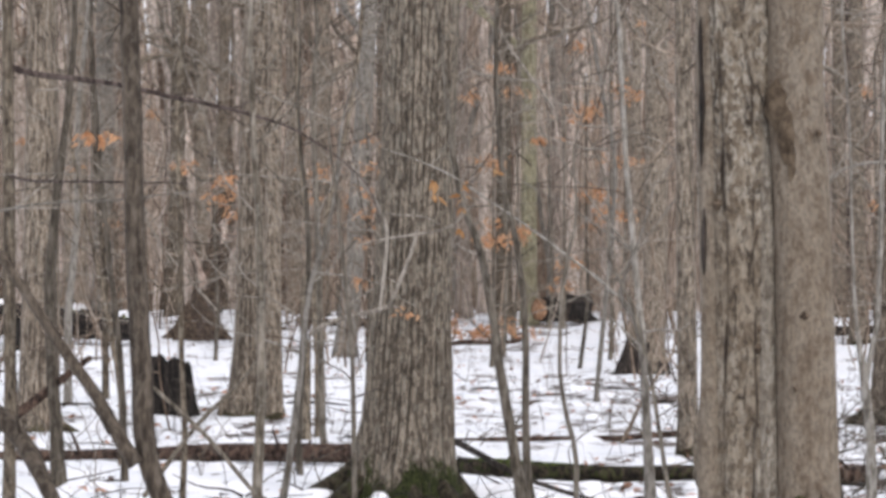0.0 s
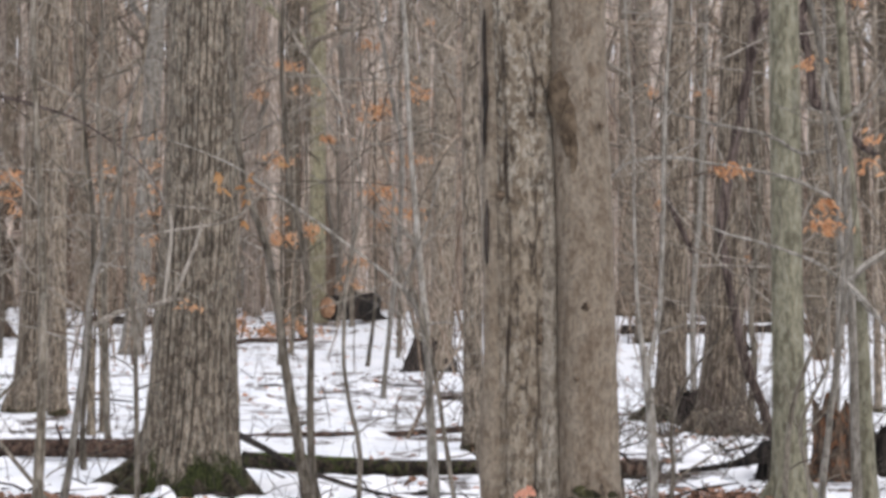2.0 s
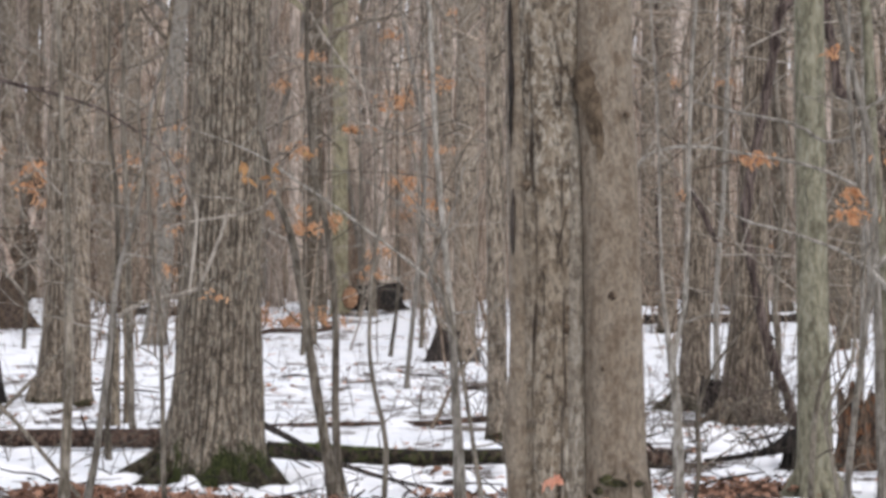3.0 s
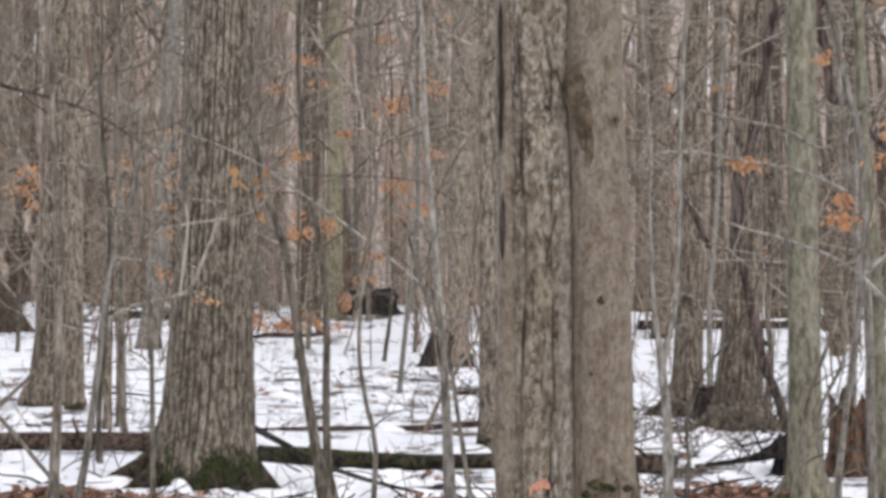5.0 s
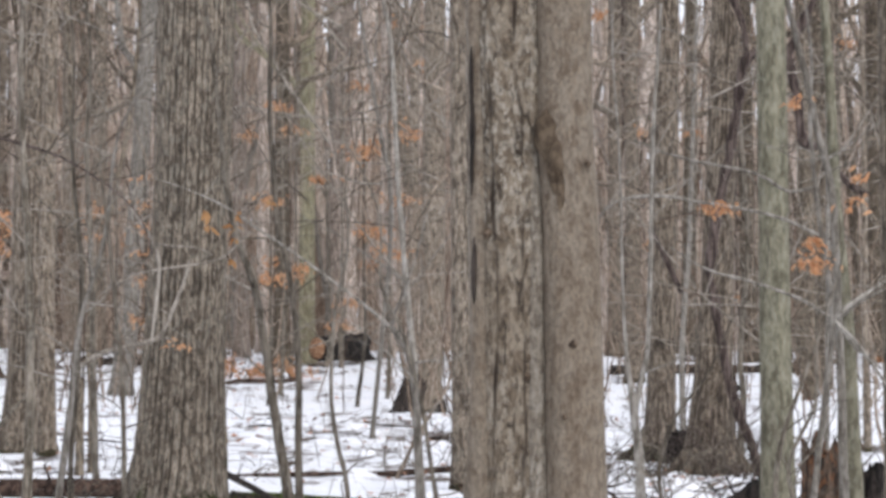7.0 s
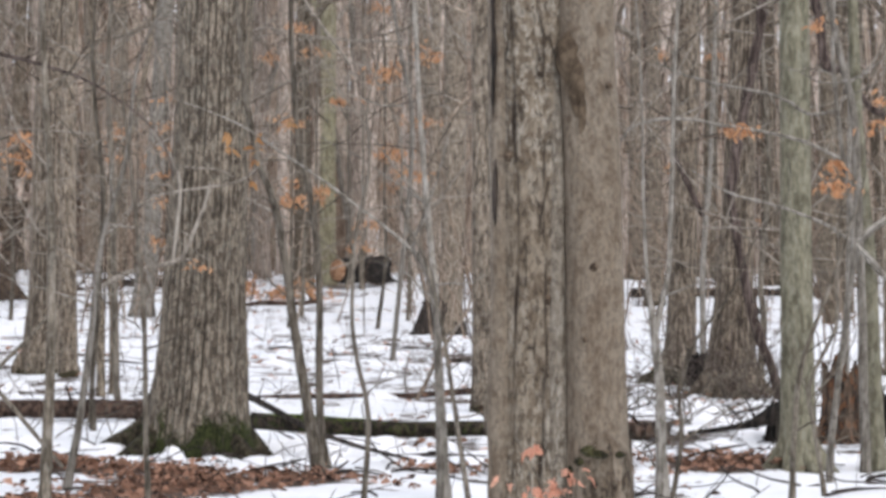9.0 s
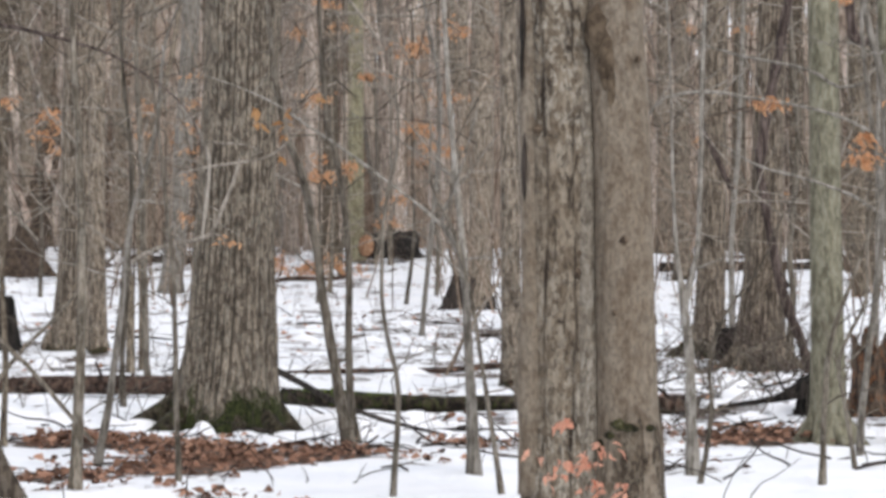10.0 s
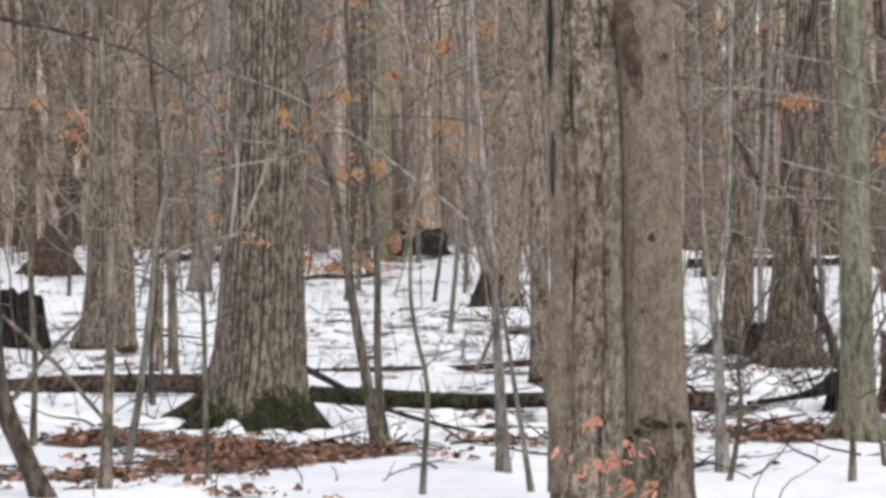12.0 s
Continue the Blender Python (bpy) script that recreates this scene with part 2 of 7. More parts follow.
M_VINE = bark("vine_bark", (0.03, 0.021, 0.018), (0.08, 0.06, 0.053), (0.15, 0.12, 0.108), 24, 0.12, None, 0, None, 0, 0.02)
M_KNOT = bark("knot_wood", (0.045, 0.032, 0.022), (0.115, 0.084, 0.058), (0.19, 0.148, 0.107), 40, 0.8, None, 0, None, 0, 0.02, grain=0.6)
M_OLD = plate_bark("old_flaking_bark", (0.034, 0.025, 0.017), (0.080, 0.061, 0.043), (0.125, 0.100, 0.073), (0.200, 0.176, 0.138), (0.016, 0.012, 0.008), 16.0, 0.45, 0.85)
# bark of the deep wood, lightened to carry haze in its colour
M_FAR_HAZE = bark("hazed_deep_wood_bark", (0.255, 0.212, 0.180), (0.405, 0.346, 0.300), (0.560, 0.490, 0.435), 12, 0.2, None, 0, (0.60, 0.53, 0.475), 0.3, 0.02, vary=0.45)
M_SNAG = bark("snag_bark", (0.025, 0.018, 0.013), (0.075, 0.056, 0.041), (0.15, 0.115, 0.085), 20, 0.4, None, 0, (0.15, 0.11, 0.075), 0.4, 0.03, grain=0.7)
M_SHAG = bark("shaggy_bark", (0.066, 0.053, 0.040), (0.182, 0.151, 0.117), (0.290, 0.248, 0.198), 26, 0.2, None, 0, (0.28, 0.25, 0.205), 0.3, 0.02, crevice=(0.030, 0.023, 0.017), grain=0.85)
M_PINK = leaf_mat("russet_leaf", (0.55, 0.25, 0.165), (0.68, 0.38, 0.27))
M_TAN = leaf_mat("tan_leaf", (0.368, 0.178, 0.068), (0.480, 0.296, 0.143))
M_LITTER = leaf_mat("fallen_oak_leaf", (0.030, 0.015, 0.011), (0.58, 0.335, 0.230))


def snow_mat():
    m, n, l, b = node_mat("snow_with_litter", 0.6)
    v = coords(n, l, (1, 1, 1))
    at = n.new("ShaderNodeAttribute")
    at.attribute_name = "litter"
    fine = noise_tex(n, l, v, 5.5, 6, 0.68)
    small = noise_tex(n, l, v, 30.0, 3, 0.6)
    cover = math_node(n, l, "ADD", at.outputs["Fac"], math_node(n, l, "MULTIPLY", math_node(n, l, "SUBTRACT", fine, 0.5), 1.5))
    fac = ramp(n, l, cover, [(0.54, (0, 0, 0)), (0.59, (1, 1, 1))])
    litter = ramp(n, l, small, [(0.3, (0.024, 0.017, 0.013)), (0.5, (0.075, 0.051, 0.038)), (0.7, (0.2, 0.14, 0.1))])
    white = ramp(n, l, noise_tex(n, l, v, 1.3, 5, 0.6), [(0.36, (0.815, 0.85, 0.9)), (0.60, (0.915, 0.935, 0.96))])
    l.new(mix(n, l, fac, white, litter), b.inputs["Base Color"])
    h = math_node(n, l, "SUBTRACT", noise_tex(n, l, v, 7.0, 5, 0.6), math_node(n, l, "MULTIPLY", fac, 0.4))
    bump(n, l, b, h, 0.8, 0.07)
    return m


M_SNOW = snow_mat()
M_SNOWCAP, _n, _l, _b = node_mat("snow_cap", 0.6)
_l.new(ramp(_n, _l, noise_tex(_n, _l, coords(_n, _l, (1, 1, 1)), 9.0, 4), [(0.3, (0.82, 0.84, 0.88)), (0.7, (0.91, 0.92, 0.94))]), _b.inputs["Base Color"])


# ---- building blocks ----
class Geo:
    """Collects tubes, leaves and lumps into one mesh."""

    def __init__(self):
        self.v, self.f = [], []

    def tube(self, pts, radii, sides=6, shape=None, cap=True):
        """A tube along pts; shape(angle, ring) gives a factor on the radius."""
        pts = [Vector(p) for p in pts]
        first = len(self.v)
        n = len(pts)
        side = None
        for i, p in enumerate(pts):
            d = (pts[min(i + 1, n - 1)] - pts[max(i - 1, 0)]).normalized()
            if side is None:
                side = Vector((1, 0, 0)) if abs(d.x) < 0.8 else Vector((0, 0, 1))
            side = (side - d * side.dot(d)).normalized()
            up = d.cross(side)
            for k in range(sides):
                a = 2 * math.pi * k / sides
                r = radii[i] * (shape(a, i) if shape else 1.0)
                self.v.append(p + (side * math.cos(a) + up * math.sin(a)) * r)
        for i in range(n - 1):
            for k in range(sides):
                a, b = first + i * sides + k, first + i * sides + (k + 1) % sides
                self.f.append((a, b, b + sides, a + sides))
        if cap:
            self.f.append(tuple(range(first + sides - 1, first - 1, -1)))
            self.f.append(tuple(range(first + (n - 1) * sides, first + n * sides)))

    def leaf(self, p, way, normal, length, width):
        """A curled leaf blade with a folded midrib."""
        way = Vector(way).normalized()
        s = way.cross(Vector(normal))
        s = s.normalized() if s.length > 1e-4 else way.orthogonal().normalized()
        nrm = s.cross(way)
        i = len(self.v)
        p = Vector(p)
        fold, curl = nrm * width * 0.35, nrm * length * 0.18
        self.v += [p, p + way * length * 0.4 + s * width * 0.5 + fold, p + way * length * 0.45, p + way * length * 0.4 - s * width * 0.5 + fold,
                   p + way * length * 0.75 + s * width * 0.32 + fold * 0.4 - curl * 0.6, p + way * length * 0.75 - s * width * 0.32 + fold * 0.4 - curl * 0.6, p + way * length - curl]
        self.f += [(i, i + 1, i + 2), (i, i + 2, i + 3), (i + 1, i + 4, i + 6, i + 2), (i + 2, i + 6, i + 5, i + 3)]

    def mesh(self, name, mat, at=(0, 0, 0), smooth=True):
        me = bpy.data.meshes.new(name)
        at = Vector(at)
        me.from_pydata([v - at for v in self.v], [], self.f)
        me.materials.append(mat)
        if smooth:
            me.polygons.foreach_set("use_smooth", [True] * len(me.polygons))
        me.update()
        return me


def thing(name, at, label, category, group="", kind=""):
    ob = new(name)
    ob.location = at
    ob.empty_display_size = 0.2
    return tagged(ob, label, category, group, kind)


def part(name, geo, mat, parent, label=""):
    """Links what geo holds as one mesh under a thing."""
    place = (parent.parent or parent).location
    ob = new(name, geo.mesh(name, mat, place))
    ob.parent = parent
    return tagged(ob, label)


def single(name, geo, mat, at, label, category, group="", kind=""):
    ob = new(name, geo.mesh(name, mat, at))
    ob.location = at
    return tagged(ob, label, category, group, kind)


def smoothstep(a, b, x):
    t = min(max((x - a) / (b - a), 0.0), 1.0)
    return t * t * (3 - 2 * t)


def ground_z(x, y):
    """The lie of the ground: level, with a low rise at the back and hummocks in the snow."""
    r = math.hypot(x, y)
    z = 0.92 * smoothstep(53, 74, y) - 1.2 * smoothstep(76, 110, y)
    z += 0.22 * math.exp(-((x + 9.5) / 3.0) ** 2 - ((y - 50) / 7) ** 2)
    z += 0.06 * (noise.noise((x * 0.35, y * 0.25, 3.1))) + 0.035 * noise.noise((x * 1.3, y * 0.7, 7.7)) + 0.02 * noise.noise((x * 4.0, y * 2.2, 1.7))
    return z * smoothstep(4, 12, r)


def sweep(pts, step):
    """Resamples a line of (x, y, z, r) along a smooth curve."""
    P = [np.array(p, float) for p in pts]
    out = []
    for i in range(len(P) - 1):
        a, b = P[i], P[i + 1]
        p, q = (P[i - 1] if i else 2 * a - b), (P[i + 2] if i + 2 < len(P) else 2 * b - a)
        n = max(2, int(np.linalg.norm((b - a)[:3]) / step))
        for k in range(n):
            t = k / n
            c = 0.5 * (2 * a + (b - p) * t + (2 * p - 5 * a + 4 * b - q) * t * t + (3 * a - p - 3 * b + q) * t ** 3)
            c[3] = a[3] + (b[3] - a[3]) * t
            out.append(c)
    out.append(P[-1])
    return out


def wander(rng, start, way, length, r, steps, droop=0.0, jitter=0.25, tip=0.25):
    """A crooked twig or limb: points and radii."""
    p, d = Vector(start), Vector(way).normalized()
    pts, rad = [p.copy()], [r]
    for i in range(steps):
        d = (d + Vector((rng.gauss(0, jitter), rng.gauss(0, jitter), rng.gauss(0, jitter) + droop))).normalized()
        p = p + d * (length / steps)
        pts.append(p.copy())
        rad.append(r * (1 - (1 - tip) * (i + 1) / steps))
    return pts, rad


def limbs(rng, geo, start, way, length, r, depth, sides=6, leaves=None):
    """A limb that forks into ever finer twigs."""
    pts, rad = wander(rng, start, way, length, r, 7 if depth > 1 else 5, 0.04, 0.2)
    geo.tube(pts, rad, max(3, sides), cap=False)
    if depth <= 0:
        if leaves:
            leaves.append(pts)
        return
    for k in range(3 if depth > 1 else 4):
        i = rng.randint(2, len(pts) - 1)
        d = (pts[i] - pts[i - 1]).normalized()
        d = (d + Vector((rng.gauss(0, 0.6), rng.gauss(0, 0.6), rng.gauss(0.15, 0.45)))).normalized()
        limbs(rng, geo, pts[i], d, length * rng.uniform(0.4, 0.65), rad[i] * 0.6, depth - 1, sides - 1, leaves)


def tree(name, spine, mat, height, label, flare=0.6, lobes=5, seed=1, sides=20, rough=0.05, ridge=0.0, step=0.25, group="standing trees", limb_from=6.0, twigs=0, category="tree", furrows=30, roots=(), root_mat=None):
    """A broadleaf tree in winter: a tapered, uneven trunk on flared roots and a crown of bare limbs."""
    rng = random.Random(seed)
    x, y, _, r0 = spine[0]
    z0 = ground_z(x, y)
    pts = [(x, y, z0 - 0.12, r0)] + [p for p in spine if p[2] > z0 + 0.12]
    a, b = pts[-2], pts[-1]
    lx, ly = (b[0] - a[0]) / max(b[2] - a[2], 0.1), (b[1] - a[1]) / max(b[2] - a[2], 0.1)
    z, rr, px, py = b[2], b[3], b[0], b[1]
    rest = max(height - z, 1.0)
    for k in range(1, 6):
        q = k / 5
        pts.append((px + lx * rest * q * 0.4 + rng.gauss(0, 0.02) * rest * q, py + rng.gauss(0, 0.02) * rest * q, z + rest * q, rr * (1 - 0.9 * q ** 1.2)))
    line = sweep(pts, step)
    phase = rng.uniform(0, 6)
    crev = {}
    thin = 2.2 * max(1.0, 26 / furrows)

    def shape(a, i):
        h = line[i][2] - z0
        f = 1 + flare * math.exp(-max(h, 0) / (0.5 * r0 + 0.06)) * (0.55 + 0.75 * max(0, math.cos(lobes * a + phase + 0.6 * math.sin(a))))
        n = noise.noise((math.cos(a) * 1.6 + seed, math.sin(a) * 1.6, line[i][2] * 0.7))
        f *= 1 + rough * 1.6 * n
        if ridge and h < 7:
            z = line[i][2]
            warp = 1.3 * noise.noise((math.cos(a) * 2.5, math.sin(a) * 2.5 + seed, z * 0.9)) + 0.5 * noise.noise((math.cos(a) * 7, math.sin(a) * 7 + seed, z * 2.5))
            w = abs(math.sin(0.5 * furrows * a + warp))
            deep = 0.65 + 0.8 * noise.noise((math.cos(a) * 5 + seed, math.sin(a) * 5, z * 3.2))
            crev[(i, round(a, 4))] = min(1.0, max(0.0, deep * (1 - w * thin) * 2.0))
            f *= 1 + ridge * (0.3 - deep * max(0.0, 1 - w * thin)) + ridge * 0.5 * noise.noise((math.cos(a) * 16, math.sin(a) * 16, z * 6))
        return f

    ob = thing(name, (x, y, z0), label, category, group)
    g = Geo()
    g.tube([p[:3] for p in line], [p[3] for p in line], sides, shape)
    trunk = part("trunk", g, mat, ob)
    # how far each point takes the painted furrow darkness
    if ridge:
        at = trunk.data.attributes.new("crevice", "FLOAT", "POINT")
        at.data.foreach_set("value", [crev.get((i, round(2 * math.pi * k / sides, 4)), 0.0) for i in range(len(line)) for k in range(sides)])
    for an, reach, thick in roots:
        g = Geo()
        c, s = math.cos(radians(an)), math.sin(radians(an))
        run = sweep([(x + c * r0 * 0.55, y + s * r0 * 0.55, z0 + thick * 4.2, thick * 0.35), (x + c * r0 * 0.75, y + s * r0 * 0.75, z0 + thick * 2.6, thick * 0.8), (x + c * r0 * 0.95, y + s * r0 * 0.95, z0 + thick * 1.5, thick * 0.95),
                     (x + c * (r0 + reach * 0.45), y + s * (r0 + reach * 0.45), z0 + thick * 0.35, thick * 0.75), (x + c * (r0 + reach), y + s * (r0 + reach), z0 - thick * 0.5, thick * 0.45)], 0.06)
        g.tube([p[:3] for p in run], [p[3] for p in run], 14, lambda a, i: 1 + 0.22 * noise.noise((math.cos(a) * 2.5 + an, math.sin(a) * 2.5, i * 0.35)))
        part("root", g, root_mat or mat, ob)
    g = Geo()
    tall = [p for p in line if p[2] > z0 + limb_from]
    for k in range(9 if height > 9 else 7):
        p = tall[int((k + 0.3) / 9 * len(tall)) % len(tall)] if tall else line[-1]
        an = rng.uniform(0, 6.283)
        limbs(rng, g, p[:3], (math.cos(an), math.sin(an), rng.uniform(0.3, 1.1)), height * rng.uniform(0.14, 0.24), p[3] * 0.5 + 0.004, 2)
    for k in range(twigs):
        p = line[rng.randint(len(line) // 8, len(line) * 2 // 3)]
        an = rng.uniform(0, 6.283)
        limbs(rng, g, p[:3], (math.cos(an), math.sin(an) * 0.6, rng.uniform(0.1, 0.9)), rng.uniform(0.5, 1.4), min(0.012, p[3] * 0.4), 1, 4)
    tagged(part("crown", g, M_TWIG_HAZE if height < 9 else mat, ob, "bare forking limbs"), kind="stuff")
    return ob


def leaf_tuft(rng, geo, p, n, spread, size):
    """Withered leaves hanging round p."""
    for k in range(n):
        q = Vector(p) + Vector((rng.gauss(0, spread), rng.gauss(0, spread), rng.gauss(0, spread * 0.5)))
        an = rng.uniform(0, 6.283)
        geo.leaf(q, (math.cos(an), math.sin(an), rng.uniform(-1.5, 0.1)), (rng.gauss(0, 1), rng.gauss(0, 1), 1.0), size * rng.uniform(0.6, 1.2), size * rng.uniform(0.25, 0.5))


def sapling(name, spine, mat, label, height=5.0, seed=1, branches=(), tufts=(), twigs=5, group="young trees", leaf=None, limb_mat=None, leaf_size=0.075, top=True, category="sapling"):
    """A young tree: a thin crooked stem, given side branches, finer twigs and, on some, withered leaves."""
    rng = random.Random(seed)
    x, y, z, r0 = spine[0]
    z0 = ground_z(x, y)
    ob = thing(name, (x, y, z0), label, category, group)
    pts = [(x, y, z0 - 0.06, r0 * 1.15)] + [p for p in spine if p[2] > z0 + 0.05]
    if top:
        a, b = pts[-2], pts[-1]
        h = max(height - b[2], 0.5)
        lx = (b[0] - a[0]) / max(b[2] - a[2], 0.1)
        for q in (0.35, 0.7, 1.0):
            pts.append((b[0] + lx * h * q * 0.6 + rng.gauss(0, 0.05), b[1] + rng.gauss(0, 0.05), b[2] + h * q, max(b[3] * (1 - 0.85 * q), 0.003)))
    line = sweep(pts, 0.09)
    g = Geo()
    ph = rng.uniform(0, 9)
    g.tube([(p[0] + 0.006 * noise.noise((p[2] * 4, ph, 0)), p[1], p[2]) for p in line], [p[3] * (1 + 0.12 * noise.noise((p[2] * 9, ph, 1)) + 0.22 * math.exp(-max(p[2] - z0, 0) * 14)) for p in line], 8)
    part("stem", g, mat, ob)
    limb = None
    for br in branches:
        g = Geo()
        bl = sweep(br, 0.07)
        g.tube([(p[0], p[1], p[2] + 0.006 * noise.noise((p[0] * 7, ph, 2))) for p in bl], [p[3] for p in bl], 6)
        for k in range(max(2, len(bl) // 7)):
            p = bl[rng.randint(1, len(bl) - 1)]
            wp, wr = wander(rng, p[:3], (rng.gauss(0, 1), rng.gauss(0, 1), rng.gauss(0.3, 0.8)), rng.uniform(0.12, 0.4), p[3] * 0.5, 5, 0.0, 0.25)
            g.tube(wp, wr, 4, cap=False)
        limb = part("branch", g, limb_mat or mat, ob)
    g = Geo()
    for k in range(twigs):
        p = line[rng.randint(len(line) // 5, len(line) - 1)]
        an = rng.uniform(0, 6.283)
        limbs(rng, g, p[:3], (math.cos(an), math.sin(an), rng.uniform(0.1, 0.9)), rng.uniform(0.35, 1.0), min(p[3] * 0.45, 0.008), 1, 4)
    if g.v:
        tagged(part("twig_spray", g, mat, ob), kind="stuff")
    if tufts:
        g = Geo()
        for (tx, ty, tz, n, spread) in tufts:
            leaf_tuft(rng, g, (tx, ty, tz), n, spread, leaf_size)
        tagged(part("withered_foliage", g, leaf or M_BEECH, limb or ob, "withered orange-brown leaves still hanging"), kind="stuff")
    return ob


def log(name, spine, mat, label, sides=16, seed=1, moss=False, snow=False, stubs=3, rough=0.12):
    """A fallen trunk with broken stubs, some with moss or snow along the top."""
    rng = random.Random(seed)
    line = sweep(spine, 0.12)
    mid = line[len(line) // 2]
    ob = thing(name, (mid[0], mid[1], ground_z(mid[0], mid[1])), label, "log", "fallen logs")
    g = Geo()
    g.tube([p[:3] for p in line], [p[3] for p in line], sides, lambda a, i: 1 + rough * noise.noise((math.cos(a) * 2 + seed, math.sin(a) * 2, i * 0.22)) + rough * 0.6 * noise.noise((math.cos(a) * 6, math.sin(a) * 6 + seed, i * 0.7)))
    bole = part("bole", g, mat, ob)
    if stubs:
        g = Geo()
        for k in range(stubs):
            p = line[rng.randint(2, len(line) - 3)]
            wp, wr = wander(rng, p[:3], (rng.gauss(0, 0.6), rng.gauss(0, 0.6), 1), rng.uniform(0.12, 0.3) + p[3], p[3] * 0.25, 4, 0, 0.2, 0.5)
            g.tube(wp, wr, 6)
        tagged(part("broken_stub", g, mat, bole), kind="stuff")
    for on, nm, mt, lift, wide in ((moss, "moss_cover", M_MOSS, 0.45, 0.75), (snow, "snow_cap", M_SNOWCAP, 0.72, 0.62)):
        if on:
            g = Geo()
            run = []
            for i, p in enumerate(line + [None]):
                keep = p is not None and (noise.noise((i * 0.21 + seed, 4.0, 0)) > 0.04 or (moss and i < 9))
                if keep:
                    run.append((p, i))
                elif run:
                    if len(run) > 3:
                        n = len(run)
                        g.tube([(q[0], q[1], q[2] + q[3] * lift) for q, _ in run], [q[3] * wide * (0.25 + 0.75 * math.sin(math.pi * (k + 0.5) / n) ** 0.4) for k, (q, _) in enumerate(run)], 10,
                               lambda a, i: 1 + 0.3 * noise.noise((math.cos(a) * 3, math.sin(a) * 3 + seed, i * 0.8)))
                    run = []
            if g.v:
                tagged(part(nm, g, mt, bole), kind="stuff")
    return ob


# ---- ground ----
def build_ground():
    """One sheet of snow from under the camera out to the horizon, finest where the camera looks."""
    angs = [-180 + 6 * k for k in range(27)] + list(np.linspace(-18, 15, 220)) + [15 + 6 * k for k in range(1, 28)]
    radii = [0.0] + list(np.geomspace(1.0, 9.0, 12)) + list(np.geomspace(9.3, 90, 330)) + list(np.geomspace(93, 2500, 30))
    verts, faces, lit = [], [], []
    na = len(angs)
    for r in radii:
        for a in angs:
            x, y = r * math.sin(radians(a)), r * math.cos(radians(a))
            s = litter(x, y) if 9 < r < 95 and -19 < a < 16 else 0.2
            verts.append((x, y, ground_z(x, y) - 0.02 * smoothstep(0.4, 0.7, s)))
            lit.append(s)
    for i in range(len(radii) - 1):
        for k in range(na - 1):
            a = i * na + k
            faces.append((a, a + 1, a + na + 1, a + na))
        faces.append((i * na + na - 1, i * na, i * na + na, i * na + 2 * na - 1))
    me = bpy.data.meshes.new("ground")
    me.from_pydata(verts, [], faces)
    at = me.attributes.new("litter", "FLOAT", "POINT")
    at.data.foreach_set("value", lit)
    me.materials.append(M_SNOW)
    me.polygons.foreach_set("use_smooth", [True] * len(me.polygons))
    me.update()
    tagged(new("ground", me), "patchy snow over brown leaf litter on a woodland floor", "ground", "", "structure")


# bare places where leaves show: centre, half sizes, strength
BARE = ((-2.35, 16.6, 0.65, 0.2, 0.4), (-1.6, 16.3, 0.35, 0.13, 0.45), (-1.6, 19.0, 0.75, 0.9, 0.66), (-2.35, 20.3, 0.75, 0.6, 0.5), (-2.6, 17.5, 0.8, 0.35, 0.4), (-3.0, 20.4, 0.5, 0.4, 0.5), (2.15, 21.0, 0.55, 0.8, 0.6), (0.0, 20.3, 0.4, 0.35, 0.35), 
        (-0.85, 19.1, 0.45, 0.3, 0.3), (2.9, 29.5, 1.4, 3.0, 0.26), (0.3, 24.5, 1.6, 1.2, 0.18), (1.6, 23.4, 0.8, 1.4, 0.3), (-0.8, 44, 2.4, 8, 0.10),
        (0.2, 29.3, 1.4, 0.3, 0.3), (0.95, 27.6, 0.35, 0.3, 0.4), (-0.95, 19.5, 0.4, 0.25, 0.45), (-0.35, 18.6, 0.3, 0.15, 0.35), (0.0, 22.3, 1.0, 0.25, 0.35), (0.75, 20.7, 0.5, 0.22, 0.5), (-0.2, 36, 1.1, 0.5, 0.25), (0.5, 41, 1.4, 0.8, 0.22),
        (-2.6, 33, 0.8, 0.4, 0.3), (-4.5, 31, 1.0, 0.5, 0.3), (4.0, 28, 0.8, 0.6, 0.3), (-2.25, 20.75, 0.32, 0.28, -1.2), (-0.4, 17.6, 1.2, 0.5, -0.4), (-3.7, 19.0, 0.6, 0.8, -0.3))


def litter(x, y):
    s = 0.28 + 0.30 * noise.noise((x * 0.55, y * 0.42, 11.0)) + 0.2 * noise.noise((x * 1.7, y * 0.8, 5.0))
    s -= 0.16 * smoothstep(0, 1, (18.5 - y) / 4)
    s += 0.05 * smoothstep(25, 32, y) + 0.08 * smoothstep(62, 72, y)
    s += smoothstep(22, 28, y) * (0.05 + 0.3 * noise.noise((x * 2.3, y * 0.7, 17.0)))
    for cx, cy, sx, sy, k in BARE:
        s += k * math.exp(-((x - cx) / sx) ** 2 - ((y - cy) / sy) ** 2)
    return s


build_ground()


